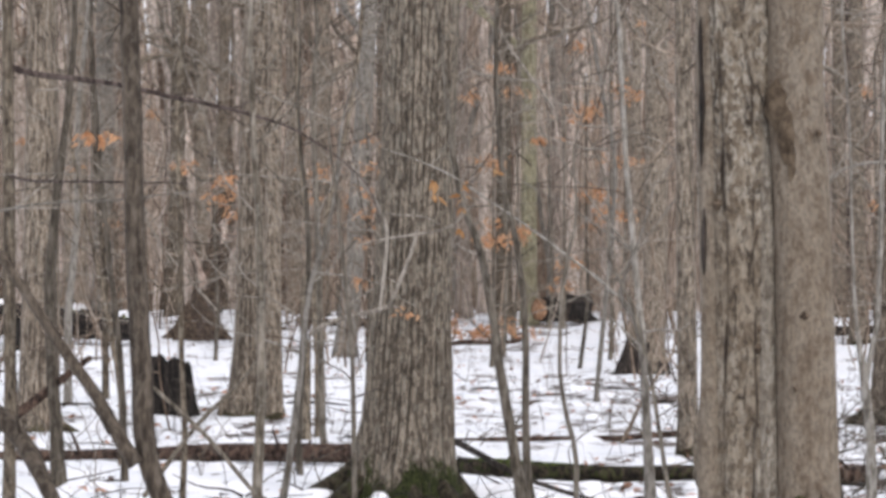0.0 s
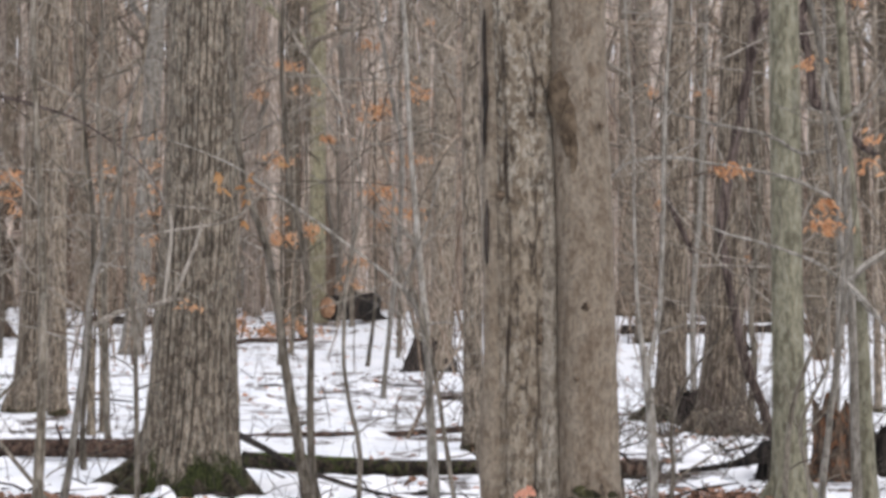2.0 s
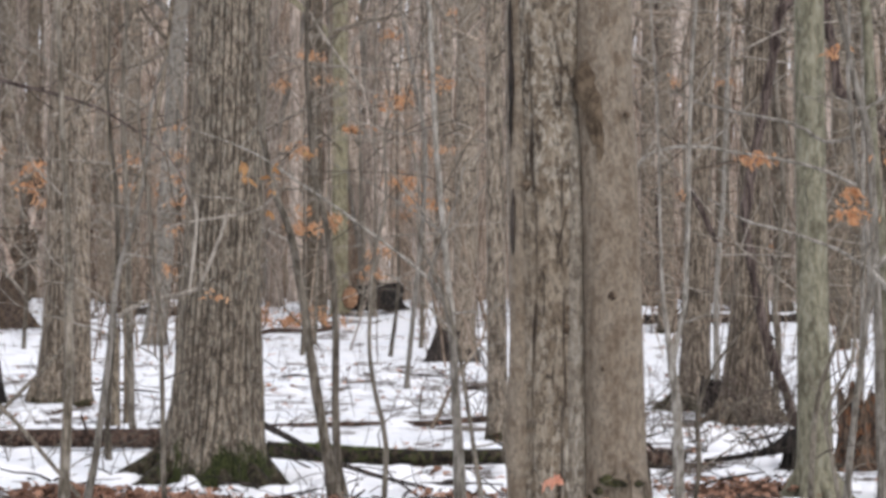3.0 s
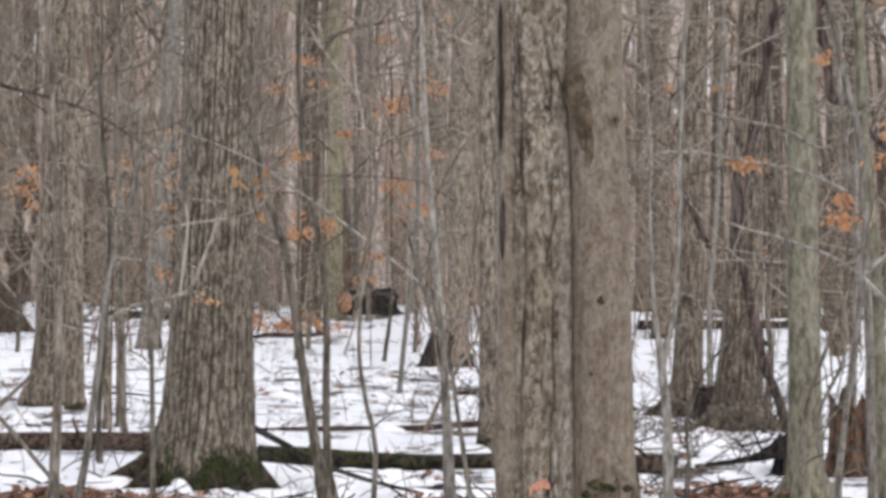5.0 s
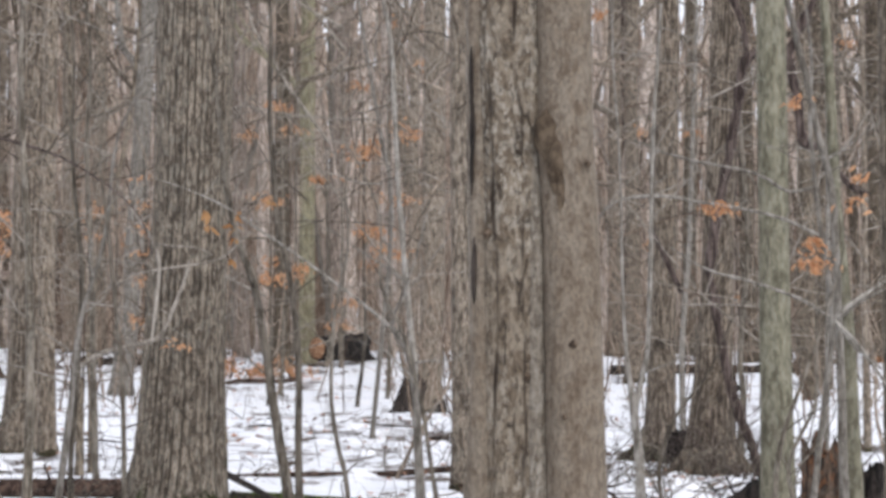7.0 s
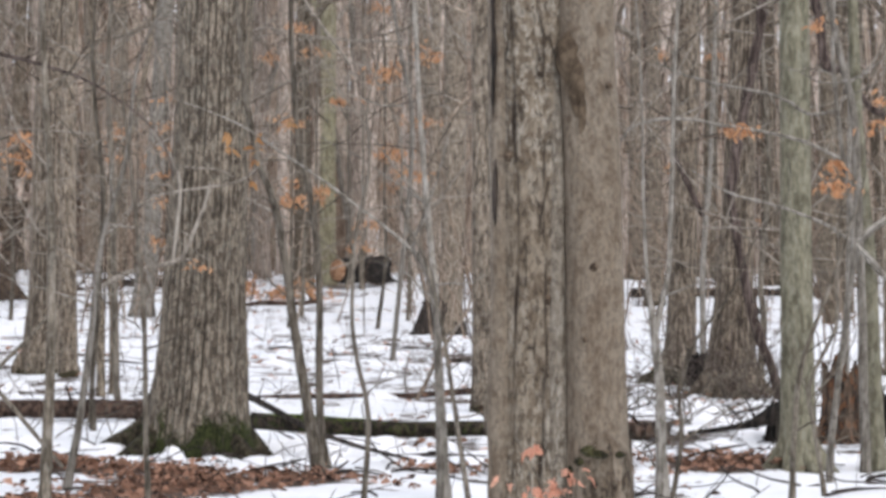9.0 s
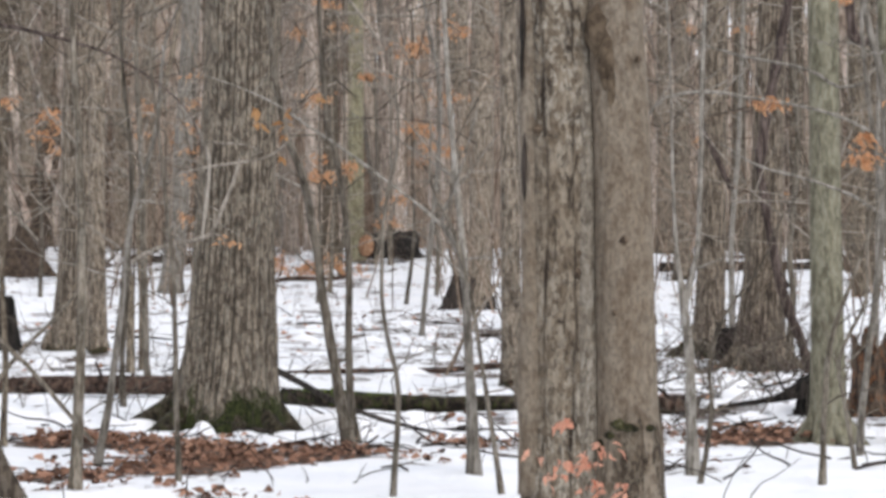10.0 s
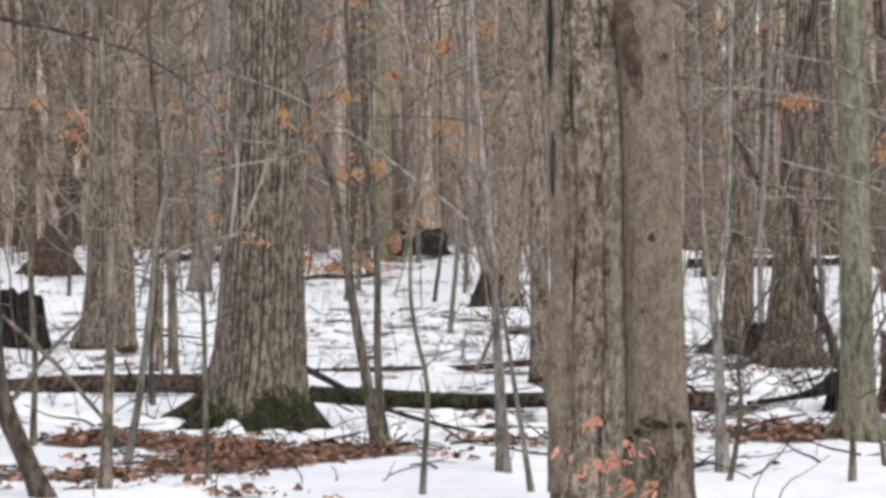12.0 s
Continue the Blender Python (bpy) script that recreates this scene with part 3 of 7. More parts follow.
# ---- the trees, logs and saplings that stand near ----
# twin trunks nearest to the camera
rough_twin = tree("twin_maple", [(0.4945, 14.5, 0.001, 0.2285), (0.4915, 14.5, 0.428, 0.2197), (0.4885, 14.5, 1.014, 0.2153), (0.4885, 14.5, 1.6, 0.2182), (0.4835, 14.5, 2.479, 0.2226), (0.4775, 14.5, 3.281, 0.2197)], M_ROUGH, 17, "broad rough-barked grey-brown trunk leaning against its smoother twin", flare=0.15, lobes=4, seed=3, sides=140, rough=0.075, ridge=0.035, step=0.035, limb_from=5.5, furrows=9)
smooth_twin = tree("twin_maple", [(0.8375, 14.35, 0.017, 0.1797), (0.8265, 14.35, 0.44, 0.1681), (0.8085, 14.35, 1.02, 0.1594), (0.7945, 14.35, 1.6, 0.1536), (0.7795, 14.35, 2.18, 0.1478), (0.7595, 14.35, 2.586, 0.1449), (0.7505, 14.35, 3.264, 0.1449)], M_SMOOTH, 16, "smooth tan-grey trunk with a mossy foot, grown beside a rough one", flare=0.3, lobes=5, seed=5, sides=60, rough=0.05, step=0.06, limb_from=5.5)
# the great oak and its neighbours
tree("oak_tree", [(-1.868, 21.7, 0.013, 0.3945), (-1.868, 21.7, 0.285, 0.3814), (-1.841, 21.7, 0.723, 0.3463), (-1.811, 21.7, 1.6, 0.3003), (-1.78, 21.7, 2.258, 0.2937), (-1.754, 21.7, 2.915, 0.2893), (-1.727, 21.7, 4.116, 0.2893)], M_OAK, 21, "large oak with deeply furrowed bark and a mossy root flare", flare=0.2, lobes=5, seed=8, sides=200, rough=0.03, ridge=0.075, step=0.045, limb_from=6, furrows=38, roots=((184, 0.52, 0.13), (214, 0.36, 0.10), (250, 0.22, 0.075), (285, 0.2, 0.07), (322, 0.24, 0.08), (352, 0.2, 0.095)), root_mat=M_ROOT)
tree("maple_tree", [(-5.02, 35.7, -0.001, 0.3606), (-4.984, 35.7, 0.446, 0.3101), (-4.962, 35.7, 1.023, 0.2813), (-4.94, 35.7, 2.321, 0.2596), (-4.904, 35.7, 4.485, 0.238), (-4.89, 35.7, 5.74, 0.2236)], M_MAPLE, 19, "grey maple trunk with a flared foot in the snow", flare=0.06, seed=12, sides=80, ridge=0.06, step=0.1, furrows=26, roots=((200, 0.06, 0.09), (250, 0.12, 0.1), (345, 0.08, 0.09)))
tree("slender_tree", [(-4.572, 34.5, 0.011, 0.1185), (-4.586, 34.5, 1.6, 0.1045), (-4.572, 34.5, 3.691, 0.0941), (-4.544, 34.5, 5.601, 0.0871)], M_MAPLE, 15, "slender grey tree close beside a maple", flare=0.2, seed=13, group='standing trees')
tree("leaning_tree", [(-6.879, 31.5, -0.01, 0.2482), (-6.866, 31.5, 0.741, 0.2227), (-6.854, 31.5, 2.332, 0.1909), (-6.841, 31.5, 4.241, 0.1718), (-6.828, 31.5, 5.259, 0.1591)], M_MAPLE, 17, "brown trunk with twisted roots at the edge of the wood", flare=0.4, seed=14, sides=60, ridge=0.06, step=0.1, furrows=22, roots=((190, 0.3, 0.08), (340, 0.3, 0.07)), group='standing trees')
tree("flared_tree", [(0.064, 52.8, -0.064, 0.2773), (0.171, 52.8, 0.533, 0.2453), (0.235, 52.8, 1.6, 0.2347), (0.256, 52.8, 3.733, 0.224), (0.299, 52.8, 7.723, 0.2027)], M_GREY, 20, "grey tree with a dark flared foot in the snow", flare=0.9, lobes=3, seed=15, group='standing trees')
tree("slim_tree", [(0.425, 27, 0.007, 0.1091), (0.415, 27, 0.727, 0.0982), (0.398, 27, 2.145, 0.09), (0.382, 27, 3.782, 0.0818), (0.371, 27, 4.731, 0.0764)], M_GREY, 14, "slim grey tree rising behind the twin trunks", flare=0.35, seed=16, group='standing trees', twigs=4)
tree("mossy_tree", [(2.899, 34, 0.02, 0.2129), (2.94, 34, 0.638, 0.1855), (2.967, 34, 1.6, 0.1648), (2.995, 34, 2.974, 0.1511), (3.022, 34, 5.543, 0.1374)], M_SHAG, 18, "brown trunk with moss on its wide foot", roots=((188, 0.34, 0.105), (225, 0.26, 0.09), (262, 0.2, 0.085), (300, 0.2, 0.085), (345, 0.34, 0.105)), root_mat=M_ROOT, flare=1.0, lobes=4, seed=17, sides=28, group='standing trees')
tree("shaggy_tree", [(3.232, 31, -0.003, 0.3006), (3.25, 31, 0.473, 0.2568), (3.269, 31, 1.099, 0.2067), (3.307, 31, 2.038, 0.1754), (3.357, 31, 3.479, 0.1566), (3.407, 31, 5.195, 0.1503)], M_SHAG, 18, "shaggy grey-brown trunk spreading wide at the ground", roots=((190, 0.2, 0.1), (225, 0.16, 0.09), (262, 0.14, 0.1), (305, 0.16, 0.09), (350, 0.22, 0.1)), flare=0.2, lobes=5, seed=18, sides=80, ridge=0.09, furrows=22, step=0.1, group='standing trees')
tree("green_barked_tree", [(2.647, 20.6, 0.002, 0.154), (2.647, 20.6, 0.352, 0.1332), (2.638, 20.6, 0.934, 0.1207), (2.622, 20.6, 1.891, 0.1144), (2.613, 20.6, 2.848, 0.1124), (2.597, 20.6, 3.989, 0.1082)], M_GREEN, 14, "straight trunk with pale green algae on smooth bark", roots=((195, 0.14, 0.07), (245, 0.1, 0.07), (300, 0.1, 0.07), (345, 0.14, 0.07)), flare=0.3, lobes=4, seed=19, sides=32, rough=0.03, step=0.08, limb_from=5)
tree("pole_tree", [(3.262, 20.8, -0.03, 0.085), (3.230, 20.8, 0.45, 0.074), (3.215, 20.8, 0.9, 0.07), (3.194, 20.8, 1.505, 0.062), (3.139, 20.8, 2.142, 0.05), (3.101, 20.8, 2.567, 0.044), (3.067, 20.8, 3.462, 0.038), (3.025, 20.8, 4.058, 0.034)], M_GREEN, 12, "slender grey-green pole tree beside a rotten stump", flare=0.3, seed=20, limb_from=4.5, sides=18)
sapling("young_maple", [(3.150, 20.6, 0.0, 0.034), (3.110, 20.6, 1.3, 0.032), (3.071, 20.6, 2.263, 0.03), (3.042, 20.6, 2.651, 0.028), (2.913, 20.6, 3.189, 0.026), (2.859, 20.6, 3.454, 0.025), (2.721, 20.6, 4.03, 0.022), (2.663, 20.6, 4.452, 0.02)], M_PALE, "pale young tree leaning away from a pole tree", seed=320, height=7, twigs=4, branches=[[(3.086, 20.7, 1.641, 0.017), (3.262, 20.7, 1.78, 0.014), (3.464, 20.7, 1.887, 0.010)], [(3.086, 20.7, 1.641, 0.015), (3.22, 20.7, 1.463, 0.012), (3.43, 20.7, 1.294, 0.009)]])
tree("edge_tree", [(3.844, 22, -0.022, 0.1733), (3.827, 22, 1.156, 0.16), (3.8, 22, 2.489, 0.1556), (3.773, 22, 4.151, 0.1511)], M_GREY, 17, "brown straight trunk with scaly bark", flare=0.4, seed=21, sides=70, ridge=0.06, furrows=24, step=0.1, group='standing trees')
tree("yellow_green_tree", [(-2.72, 67.5, 0.6, 0.22), (-2.72, 67.5, 2.0, 0.195), (-2.715, 67.5, 5.0, 0.185), (-2.70, 67.5, 9.0, 0.175)], M_YGREEN, 18, "thin tree with yellow-green bark deep in the wood", flare=0.3, seed=22, group="standing trees")
tree("dead_snag", [(-10.0, 63, 0.45, 0.42), (-9.86, 63, 1.3, 0.3), (-9.62, 63, 2.3, 0.27), (-9.45, 63, 3.2, 0.24), (-9.38, 63, 3.8, 0.16)], M_SNAG, 5.0, "dark broken snag with shaggy bark and brush at its foot", flare=0.5, seed=71, sides=60, ridge=0.22, furrows=14, rough=0.16, step=0.1, limb_from=0.8, twigs=26, roots=((185, 0.5, 0.2), (230, 0.4, 0.17), (350, 0.35, 0.16)))
# further trunks, in front of the deep wood
tree("wood_tree", [(-3.253, 66, 0.533, 0.24), (-3.253, 66, 2.133, 0.2), (-3.253, 66, 4.267, 0.184), (-3.253, 66, 9.253, 0.164)], M_BROWN, 19, "straight brown trunk standing back in the wood", flare=0.3, seed=40, sides=14, group='trees further back', step=0.4)
tree("wood_tree", [(-6.198, 58, 0.253, 0.2531), (-6.03, 58, 1.659, 0.2109), (-5.861, 58, 3.943, 0.194), (-5.636, 58, 8.326, 0.1729)], M_PALE, 19, "pale straight trunk standing back in the wood", flare=0.3, seed=41, sides=14, group='trees further back', step=0.4)
tree("wood_tree", [(-14.339, 70, 0.469, 0.3733), (-14.314, 70, 2.166, 0.3111), (-14.288, 70, 4.428, 0.2862), (-14.255, 70, 9.717, 0.2551)], M_GREY, 19, "straight grey trunk standing back in the wood", flare=0.3, seed=42, sides=14, group='trees further back', step=0.4)
tree("wood_tree", [(-13.993, 72, 0.465, 0.3142), (-13.975, 72, 2.211, 0.2618), (-13.958, 72, 4.509, 0.2409), (-13.935, 72, 9.949, 0.2147)], M_PALE, 19, "pale straight trunk standing back in the wood", flare=0.3, seed=43, sides=14, group='trees further back', step=0.4)
tree("wood_tree", [(-11.962, 71, 0.596, 0.2582), (-11.919, 71, 2.317, 0.2152), (-11.876, 71, 4.469, 0.1979), (-11.819, 71, 9.833, 0.1764)], M_BROWN, 19, "straight brown trunk standing back in the wood", flare=0.3, seed=44, sides=14, group='trees further back', step=0.4)
tree("wood_tree", [(-11.421, 74, 0.554, 0.2153), (-11.309, 74, 2.347, 0.1794), (-11.197, 74, 4.59, 0.165), (-11.048, 74, 10.181, 0.1471)], M_GREY, 19, "straight grey trunk standing back in the wood", flare=0.3, seed=45, sides=14, group='trees further back', step=0.4)
tree("wood_tree", [(-8.931, 72, 0.582, 0.2269), (-8.966, 72, 2.327, 0.1891), (-9.001, 72, 4.509, 0.174), (-9.047, 72, 9.949, 0.1551)], M_GREY, 19, "straight grey trunk standing back in the wood", flare=0.3, seed=46, sides=14, group='trees further back', step=0.4)
tree("wood_tree", [(-8.046, 70, 0.539, 0.2376), (-8.029, 70, 2.236, 0.198), (-8.013, 70, 4.428, 0.1821), (-7.99, 70, 9.717, 0.1623)], M_GREY, 19, "straight grey trunk standing back in the wood", flare=0.3, seed=47, sides=14, group='trees further back', step=0.4)
# six of the next trunks wear bark with haze in its colour
tree("wood_tree", [(-4.44, 70, 0.469, 0.2206), (-4.466, 70, 2.166, 0.1838), (-4.491, 70, 4.428, 0.1691), (-4.525, 70, 9.717, 0.1507)], M_FAR_HAZE, 19, "straight grey trunk standing back in the wood", flare=0.3, seed=48, sides=14, group='trees further back', step=0.4)
tree("wood_tree", [(-4.171, 74, 0.554, 0.1794), (-4.171, 74, 2.347, 0.1495), (-4.171, 74, 4.59, 0.1375), (-4.171, 74, 10.181, 0.1226)], M_FAR_HAZE, 19, "straight grey trunk standing back in the wood", flare=0.3, seed=49, sides=14, group='trees further back', step=0.4)
tree("wood_tree", [(-0.834, 70, 0.61, 0.2036), (-0.834, 70, 2.307, 0.1697), (-0.834, 70, 4.428, 0.1561), (-0.834, 70, 9.717, 0.1392)], M_FAR_HAZE, 19, "straight grey trunk standing back in the wood", flare=0.3, seed=50, sides=14, group='trees further back', step=0.4)
tree("wood_tree", [(-0.733, 74, 0.554, 0.2153), (-0.768, 74, 2.347, 0.1794), (-0.804, 74, 4.59, 0.165), (-0.852, 74, 10.181, 0.1471)], M_FAR_HAZE, 19, "straight grey trunk standing back in the wood", flare=0.3, seed=51, sides=14, group='trees further back', step=0.4)
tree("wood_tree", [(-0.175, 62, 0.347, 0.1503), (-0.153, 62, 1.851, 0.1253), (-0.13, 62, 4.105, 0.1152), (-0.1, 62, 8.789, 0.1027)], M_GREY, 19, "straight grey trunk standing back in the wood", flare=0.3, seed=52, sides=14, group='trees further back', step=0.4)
tree("wood_tree", [(-2.211, 76, 0.602, 0.1842), (-2.211, 76, 2.444, 0.1535), (-2.211, 76, 4.671, 0.1413), (-2.211, 76, 10.413, 0.1259)], M_FAR_HAZE, 19, "straight grey trunk standing back in the wood", flare=0.3, seed=53, sides=14, group='trees further back', step=0.4)
tree("wood_tree", [(4.893, 70, 0.469, 0.2206), (4.893, 70, 2.166, 0.1838), (4.893, 70, 4.428, 0.1691), (4.893, 70, 9.717, 0.1507)], M_GREY, 19, "straight grey trunk standing back in the wood", flare=0.3, seed=54, sides=14, group='trees further back', step=0.4)
tree("wood_tree", [(4.772, 62, 0.347, 0.2255), (4.75, 62, 1.851, 0.1879), (4.727, 62, 4.105, 0.1728), (4.697, 62, 8.789, 0.1541)], M_GREY, 19, "straight grey trunk standing back in the wood", flare=0.3, seed=55, sides=14, group='trees further back', step=0.4)
tree("wood_tree", [(6.851, 72, 0.582, 0.2269), (6.903, 72, 2.327, 0.1891), (6.956, 72, 4.509, 0.174), (7.025, 72, 9.949, 0.1551)], M_BROWN, 19, "straight brown trunk standing back in the wood", flare=0.3, seed=56, sides=14, group='trees further back', step=0.4)
tree("wood_tree", [(8.05, 68, 0.501, 0.2473), (8.009, 68, 2.149, 0.2061), (7.968, 68, 4.347, 0.1896), (7.913, 68, 9.485, 0.169)], M_BROWN, 19, "straight brown trunk standing back in the wood", flare=0.3, seed=57, sides=14, group='trees further back', step=0.4)
tree("wood_tree", [(8.869, 64, 0.436, 0.2638), (8.854, 64, 1.988, 0.2198), (8.838, 64, 4.186, 0.2022), (8.818, 64, 9.021, 0.1802)], M_BROWN, 19, "straight brown trunk standing back in the wood", flare=0.3, seed=58, sides=14, group='trees further back', step=0.4)
tree("wood_tree", [(9.871, 70, 0.469, 0.1527), (9.896, 70, 2.166, 0.1273), (9.922, 70, 4.428, 0.1171), (9.956, 70, 9.717, 0.1044)], M_BROWN, 19, "straight brown trunk standing back in the wood", flare=0.3, seed=59, sides=14, group='trees further back', step=0.4)
tree("wood_tree", [(11.072, 68, 0.501, 0.2473), (11.072, 68, 2.149, 0.2061), (11.072, 68, 4.347, 0.1896), (11.072, 68, 9.485, 0.169)], M_BROWN, 19, "straight brown trunk standing back in the wood", flare=0.3, seed=60, sides=14, group='trees further back', step=0.4)
tree("wood_tree", [(-15.329, 70, 0.469, 0.2885), (-15.329, 70, 2.166, 0.2404), (-15.329, 70, 4.428, 0.2212), (-15.329, 70, 9.717, 0.1971)], M_GREY, 19, "straight grey trunk standing back in the wood", flare=0.3, seed=61, sides=14, group='trees further back', step=0.4)
tree("wood_tree", [(-12.053, 66, 0.533, 0.208), (-12.077, 66, 2.133, 0.1733), (-12.101, 66, 4.267, 0.1595), (-12.133, 66, 9.253, 0.1421)], M_BROWN, 19, "straight brown trunk standing back in the wood", flare=0.3, seed=62, sides=14, group='trees further back', step=0.4)
tree("wood_tree", [(-11.331, 72, 0.436, 0.2618), (-11.366, 72, 2.182, 0.2182), (-11.401, 72, 4.509, 0.2007), (-11.447, 72, 9.949, 0.1789)], M_GREY, 19, "straight grey trunk standing back in the wood", flare=0.3, seed=63, sides=14, group='trees further back', step=0.4)
tree("wood_tree", [(-6.937, 74, 0.554, 0.2153), (-6.91, 74, 2.347, 0.1794), (-6.883, 74, 4.59, 0.165), (-6.847, 74, 10.181, 0.1471)], M_GREY, 19, "straight grey trunk standing back in the wood", flare=0.3, seed=64, sides=14, group='trees further back', step=0.4)
tree("wood_tree", [(-5.324, 72, 0.582, 0.192), (-5.341, 72, 2.327, 0.16), (-5.359, 72, 4.509, 0.1472), (-5.382, 72, 9.949, 0.1312)], M_FAR_HAZE, 19, "straight grey trunk standing back in the wood", flare=0.3, seed=65, sides=14, group='trees further back', step=0.4)
# two made-up trunks, added to darken a bright stretch of the wood
tree("wood_tree", [(7.95, 57, 0.2, 0.144), (8, 57, 2.2, 0.12), (7.85, 57, 5.0, 0.1116), (7.75, 57, 9.0, 0.102)], M_BROWN, 18, "straight brown trunk standing back in the wood", flare=0.3, seed=402, sides=14, group="trees further back", step=0.4)
tree("wood_tree", [(8.75, 60.5, 0.2, 0.204), (8.8, 60.5, 2.2, 0.17), (8.81, 60.5, 5.0, 0.1581), (8.87, 60.5, 9.0, 0.1445)], M_BROWN, 18, "straight brown trunk standing back in the wood", flare=0.3, seed=403, sides=14, group="trees further back", step=0.4)
# saplings
sapling("young_beech", [(-0.844, 20, 0.004, 0.0485), (-0.933, 20, 0.444, 0.0384), (-1.034, 20, 1.034, 0.0343), (-1.075, 20, 1.333, 0.0323), (-1.176, 20, 1.899, 0.0283), (-1.297, 20, 2.222, 0.0242), (-1.39, 20, 2.731, 0.0202)], M_SAPLING, "grey crooked sapling stem leaning uphill", seed=90)
sapling("young_maple", [(-0.8, 20.2, 0, 0.0326), (-0.857, 20.2, 0.433, 0.0286), (-0.869, 20.2, 1.412, 0.0245), (-0.943, 20.2, 2.024, 0.0224), (-1.024, 20.2, 2.392, 0.0204), (-1.077, 20.2, 3.232, 0.0163)], M_SAPLING, "thin brown sapling stem", seed=91)
sapling("young_beech", [(0.039, 17.6, -0.028, 0.0409), (0.014, 17.6, 0.583, 0.032), (-0.018, 17.6, 1.152, 0.0249), (-0.057, 17.6, 1.436, 0.0213), (-0.121, 17.6, 1.529, 0.0178), (-0.174, 17.6, 1.596, 0.016)], M_PALE, "forked pale sapling with long arching branches", seed=95, top=False, twigs=3, leaf_size=0.085, leaf=M_TAN, branches=[[(-0.174, 17.6, 1.596, 0.0102), (-0.299, 17.6, 1.7, 0.0089), (-0.491, 17.6, 1.849, 0.0089), (-0.654, 17.6, 1.97, 0.0077), (-0.811, 17.6, 2.08, 0.0077), (-1.01, 17.6, 2.212, 0.0077), (-1.202, 17.6, 2.347, 0.0064), (-1.436, 17.6, 2.453, 0.0051), (-1.664, 17.6, 2.532, 0.0038)], [(-0.174, 17.6, 1.596, 0.0102), (-0.103, 17.6, 1.796, 0.0077), (-0.028, 17.6, 1.991, 0.0064), (0.057, 17.6, 2.311, 0.0038)]], tufts=[(-1.326, 17.6, 2.311, 4, 0.014), (-1.323, 17.6, 2.233, 3, 0.014), (-1.152, 17.6, 2.311, 3, 0.014), (-1.148, 17.6, 2.222, 3, 0.014), (-1.141, 17.6, 2.151, 2, 0.011), (-1.166, 17.6, 2.009, 2, 0.014), (-0.939, 17.6, 2.382, 3, 0.036)])
sapling("young_maple", [(0.022, 17.9, 0.154, 0.0235), (0, 17.9, 0.696, 0.0217), (-0.018, 17.9, 1.238, 0.0199), (-0.058, 17.9, 1.672, 0.0199), (-0.098, 17.9, 2.106, 0.0181), (-0.141, 17.9, 2.685, 0.0163), (-0.177, 17.9, 3.408, 0.0145)], M_PALE, "pale straight sapling standing in snow", seed=96, twigs=3)
sapling("young_maple", [(1.423, 17.7, -0.038, 0.0429), (1.409, 17.7, 0.384, 0.034), (1.402, 17.7, 0.742, 0.0304), (1.362, 17.7, 1.071, 0.0268), (1.316, 17.7, 1.457, 0.0115), (1.294, 17.7, 1.886, 0.009), (1.273, 17.7, 2.673, 0.007), (1.23, 17.7, 3.388, 0.005)], M_PALE, "pale sapling forking low into two stems", seed=97, twigs=4, branches=[[(1.37, 17.7, 1.056, 0.0197), (1.423, 17.7, 1.314, 0.0179), (1.455, 17.7, 1.507, 0.0161), (1.473, 17.7, 2.136, 0.0143), (1.488, 17.7, 2.816, 0.0125), (1.541, 17.7, 3.652, 0.0089)]])
sapling("thin_sapling", [(-0.444, 16.4, -0.023, 0.0166), (-0.411, 16.4, 0.606, 0.0149), (-0.477, 16.4, 0.937, 0.0133), (-0.51, 16.4, 1.269, 0.0116), (-0.49, 16.4, 1.666, 0.0099), (-0.411, 16.4, 2.064, 0.0083)], M_SAPLING, "thin whip of a sapling in the snow", seed=98, height=3.2)
sapling("thin_sapling", [(-1.762, 17, -0.014, 0.0172), (-1.779, 17, 0.57, 0.0155), (-1.793, 17, 1.257, 0.0137), (-1.834, 17, 1.669, 0.012), (-1.882, 17, 2.149, 0.0103)], M_SAPLING, "thin whip of a sapling in the snow", seed=99, height=3.4)
sapling("young_beech", [(-2.344, 16.6, -0.026, 0.0369), (-2.321, 16.6, 0.46, 0.0335), (-2.304, 16.6, 0.862, 0.0302), (-2.297, 16.6, 1.332, 0.0268), (-2.307, 16.6, 1.935, 0.0218), (-2.344, 16.6, 2.606, 0.0168), (-2.361, 16.6, 3.277, 0.0134)], M_SAPLING, "brownish upright sapling standing in snow", seed=100)
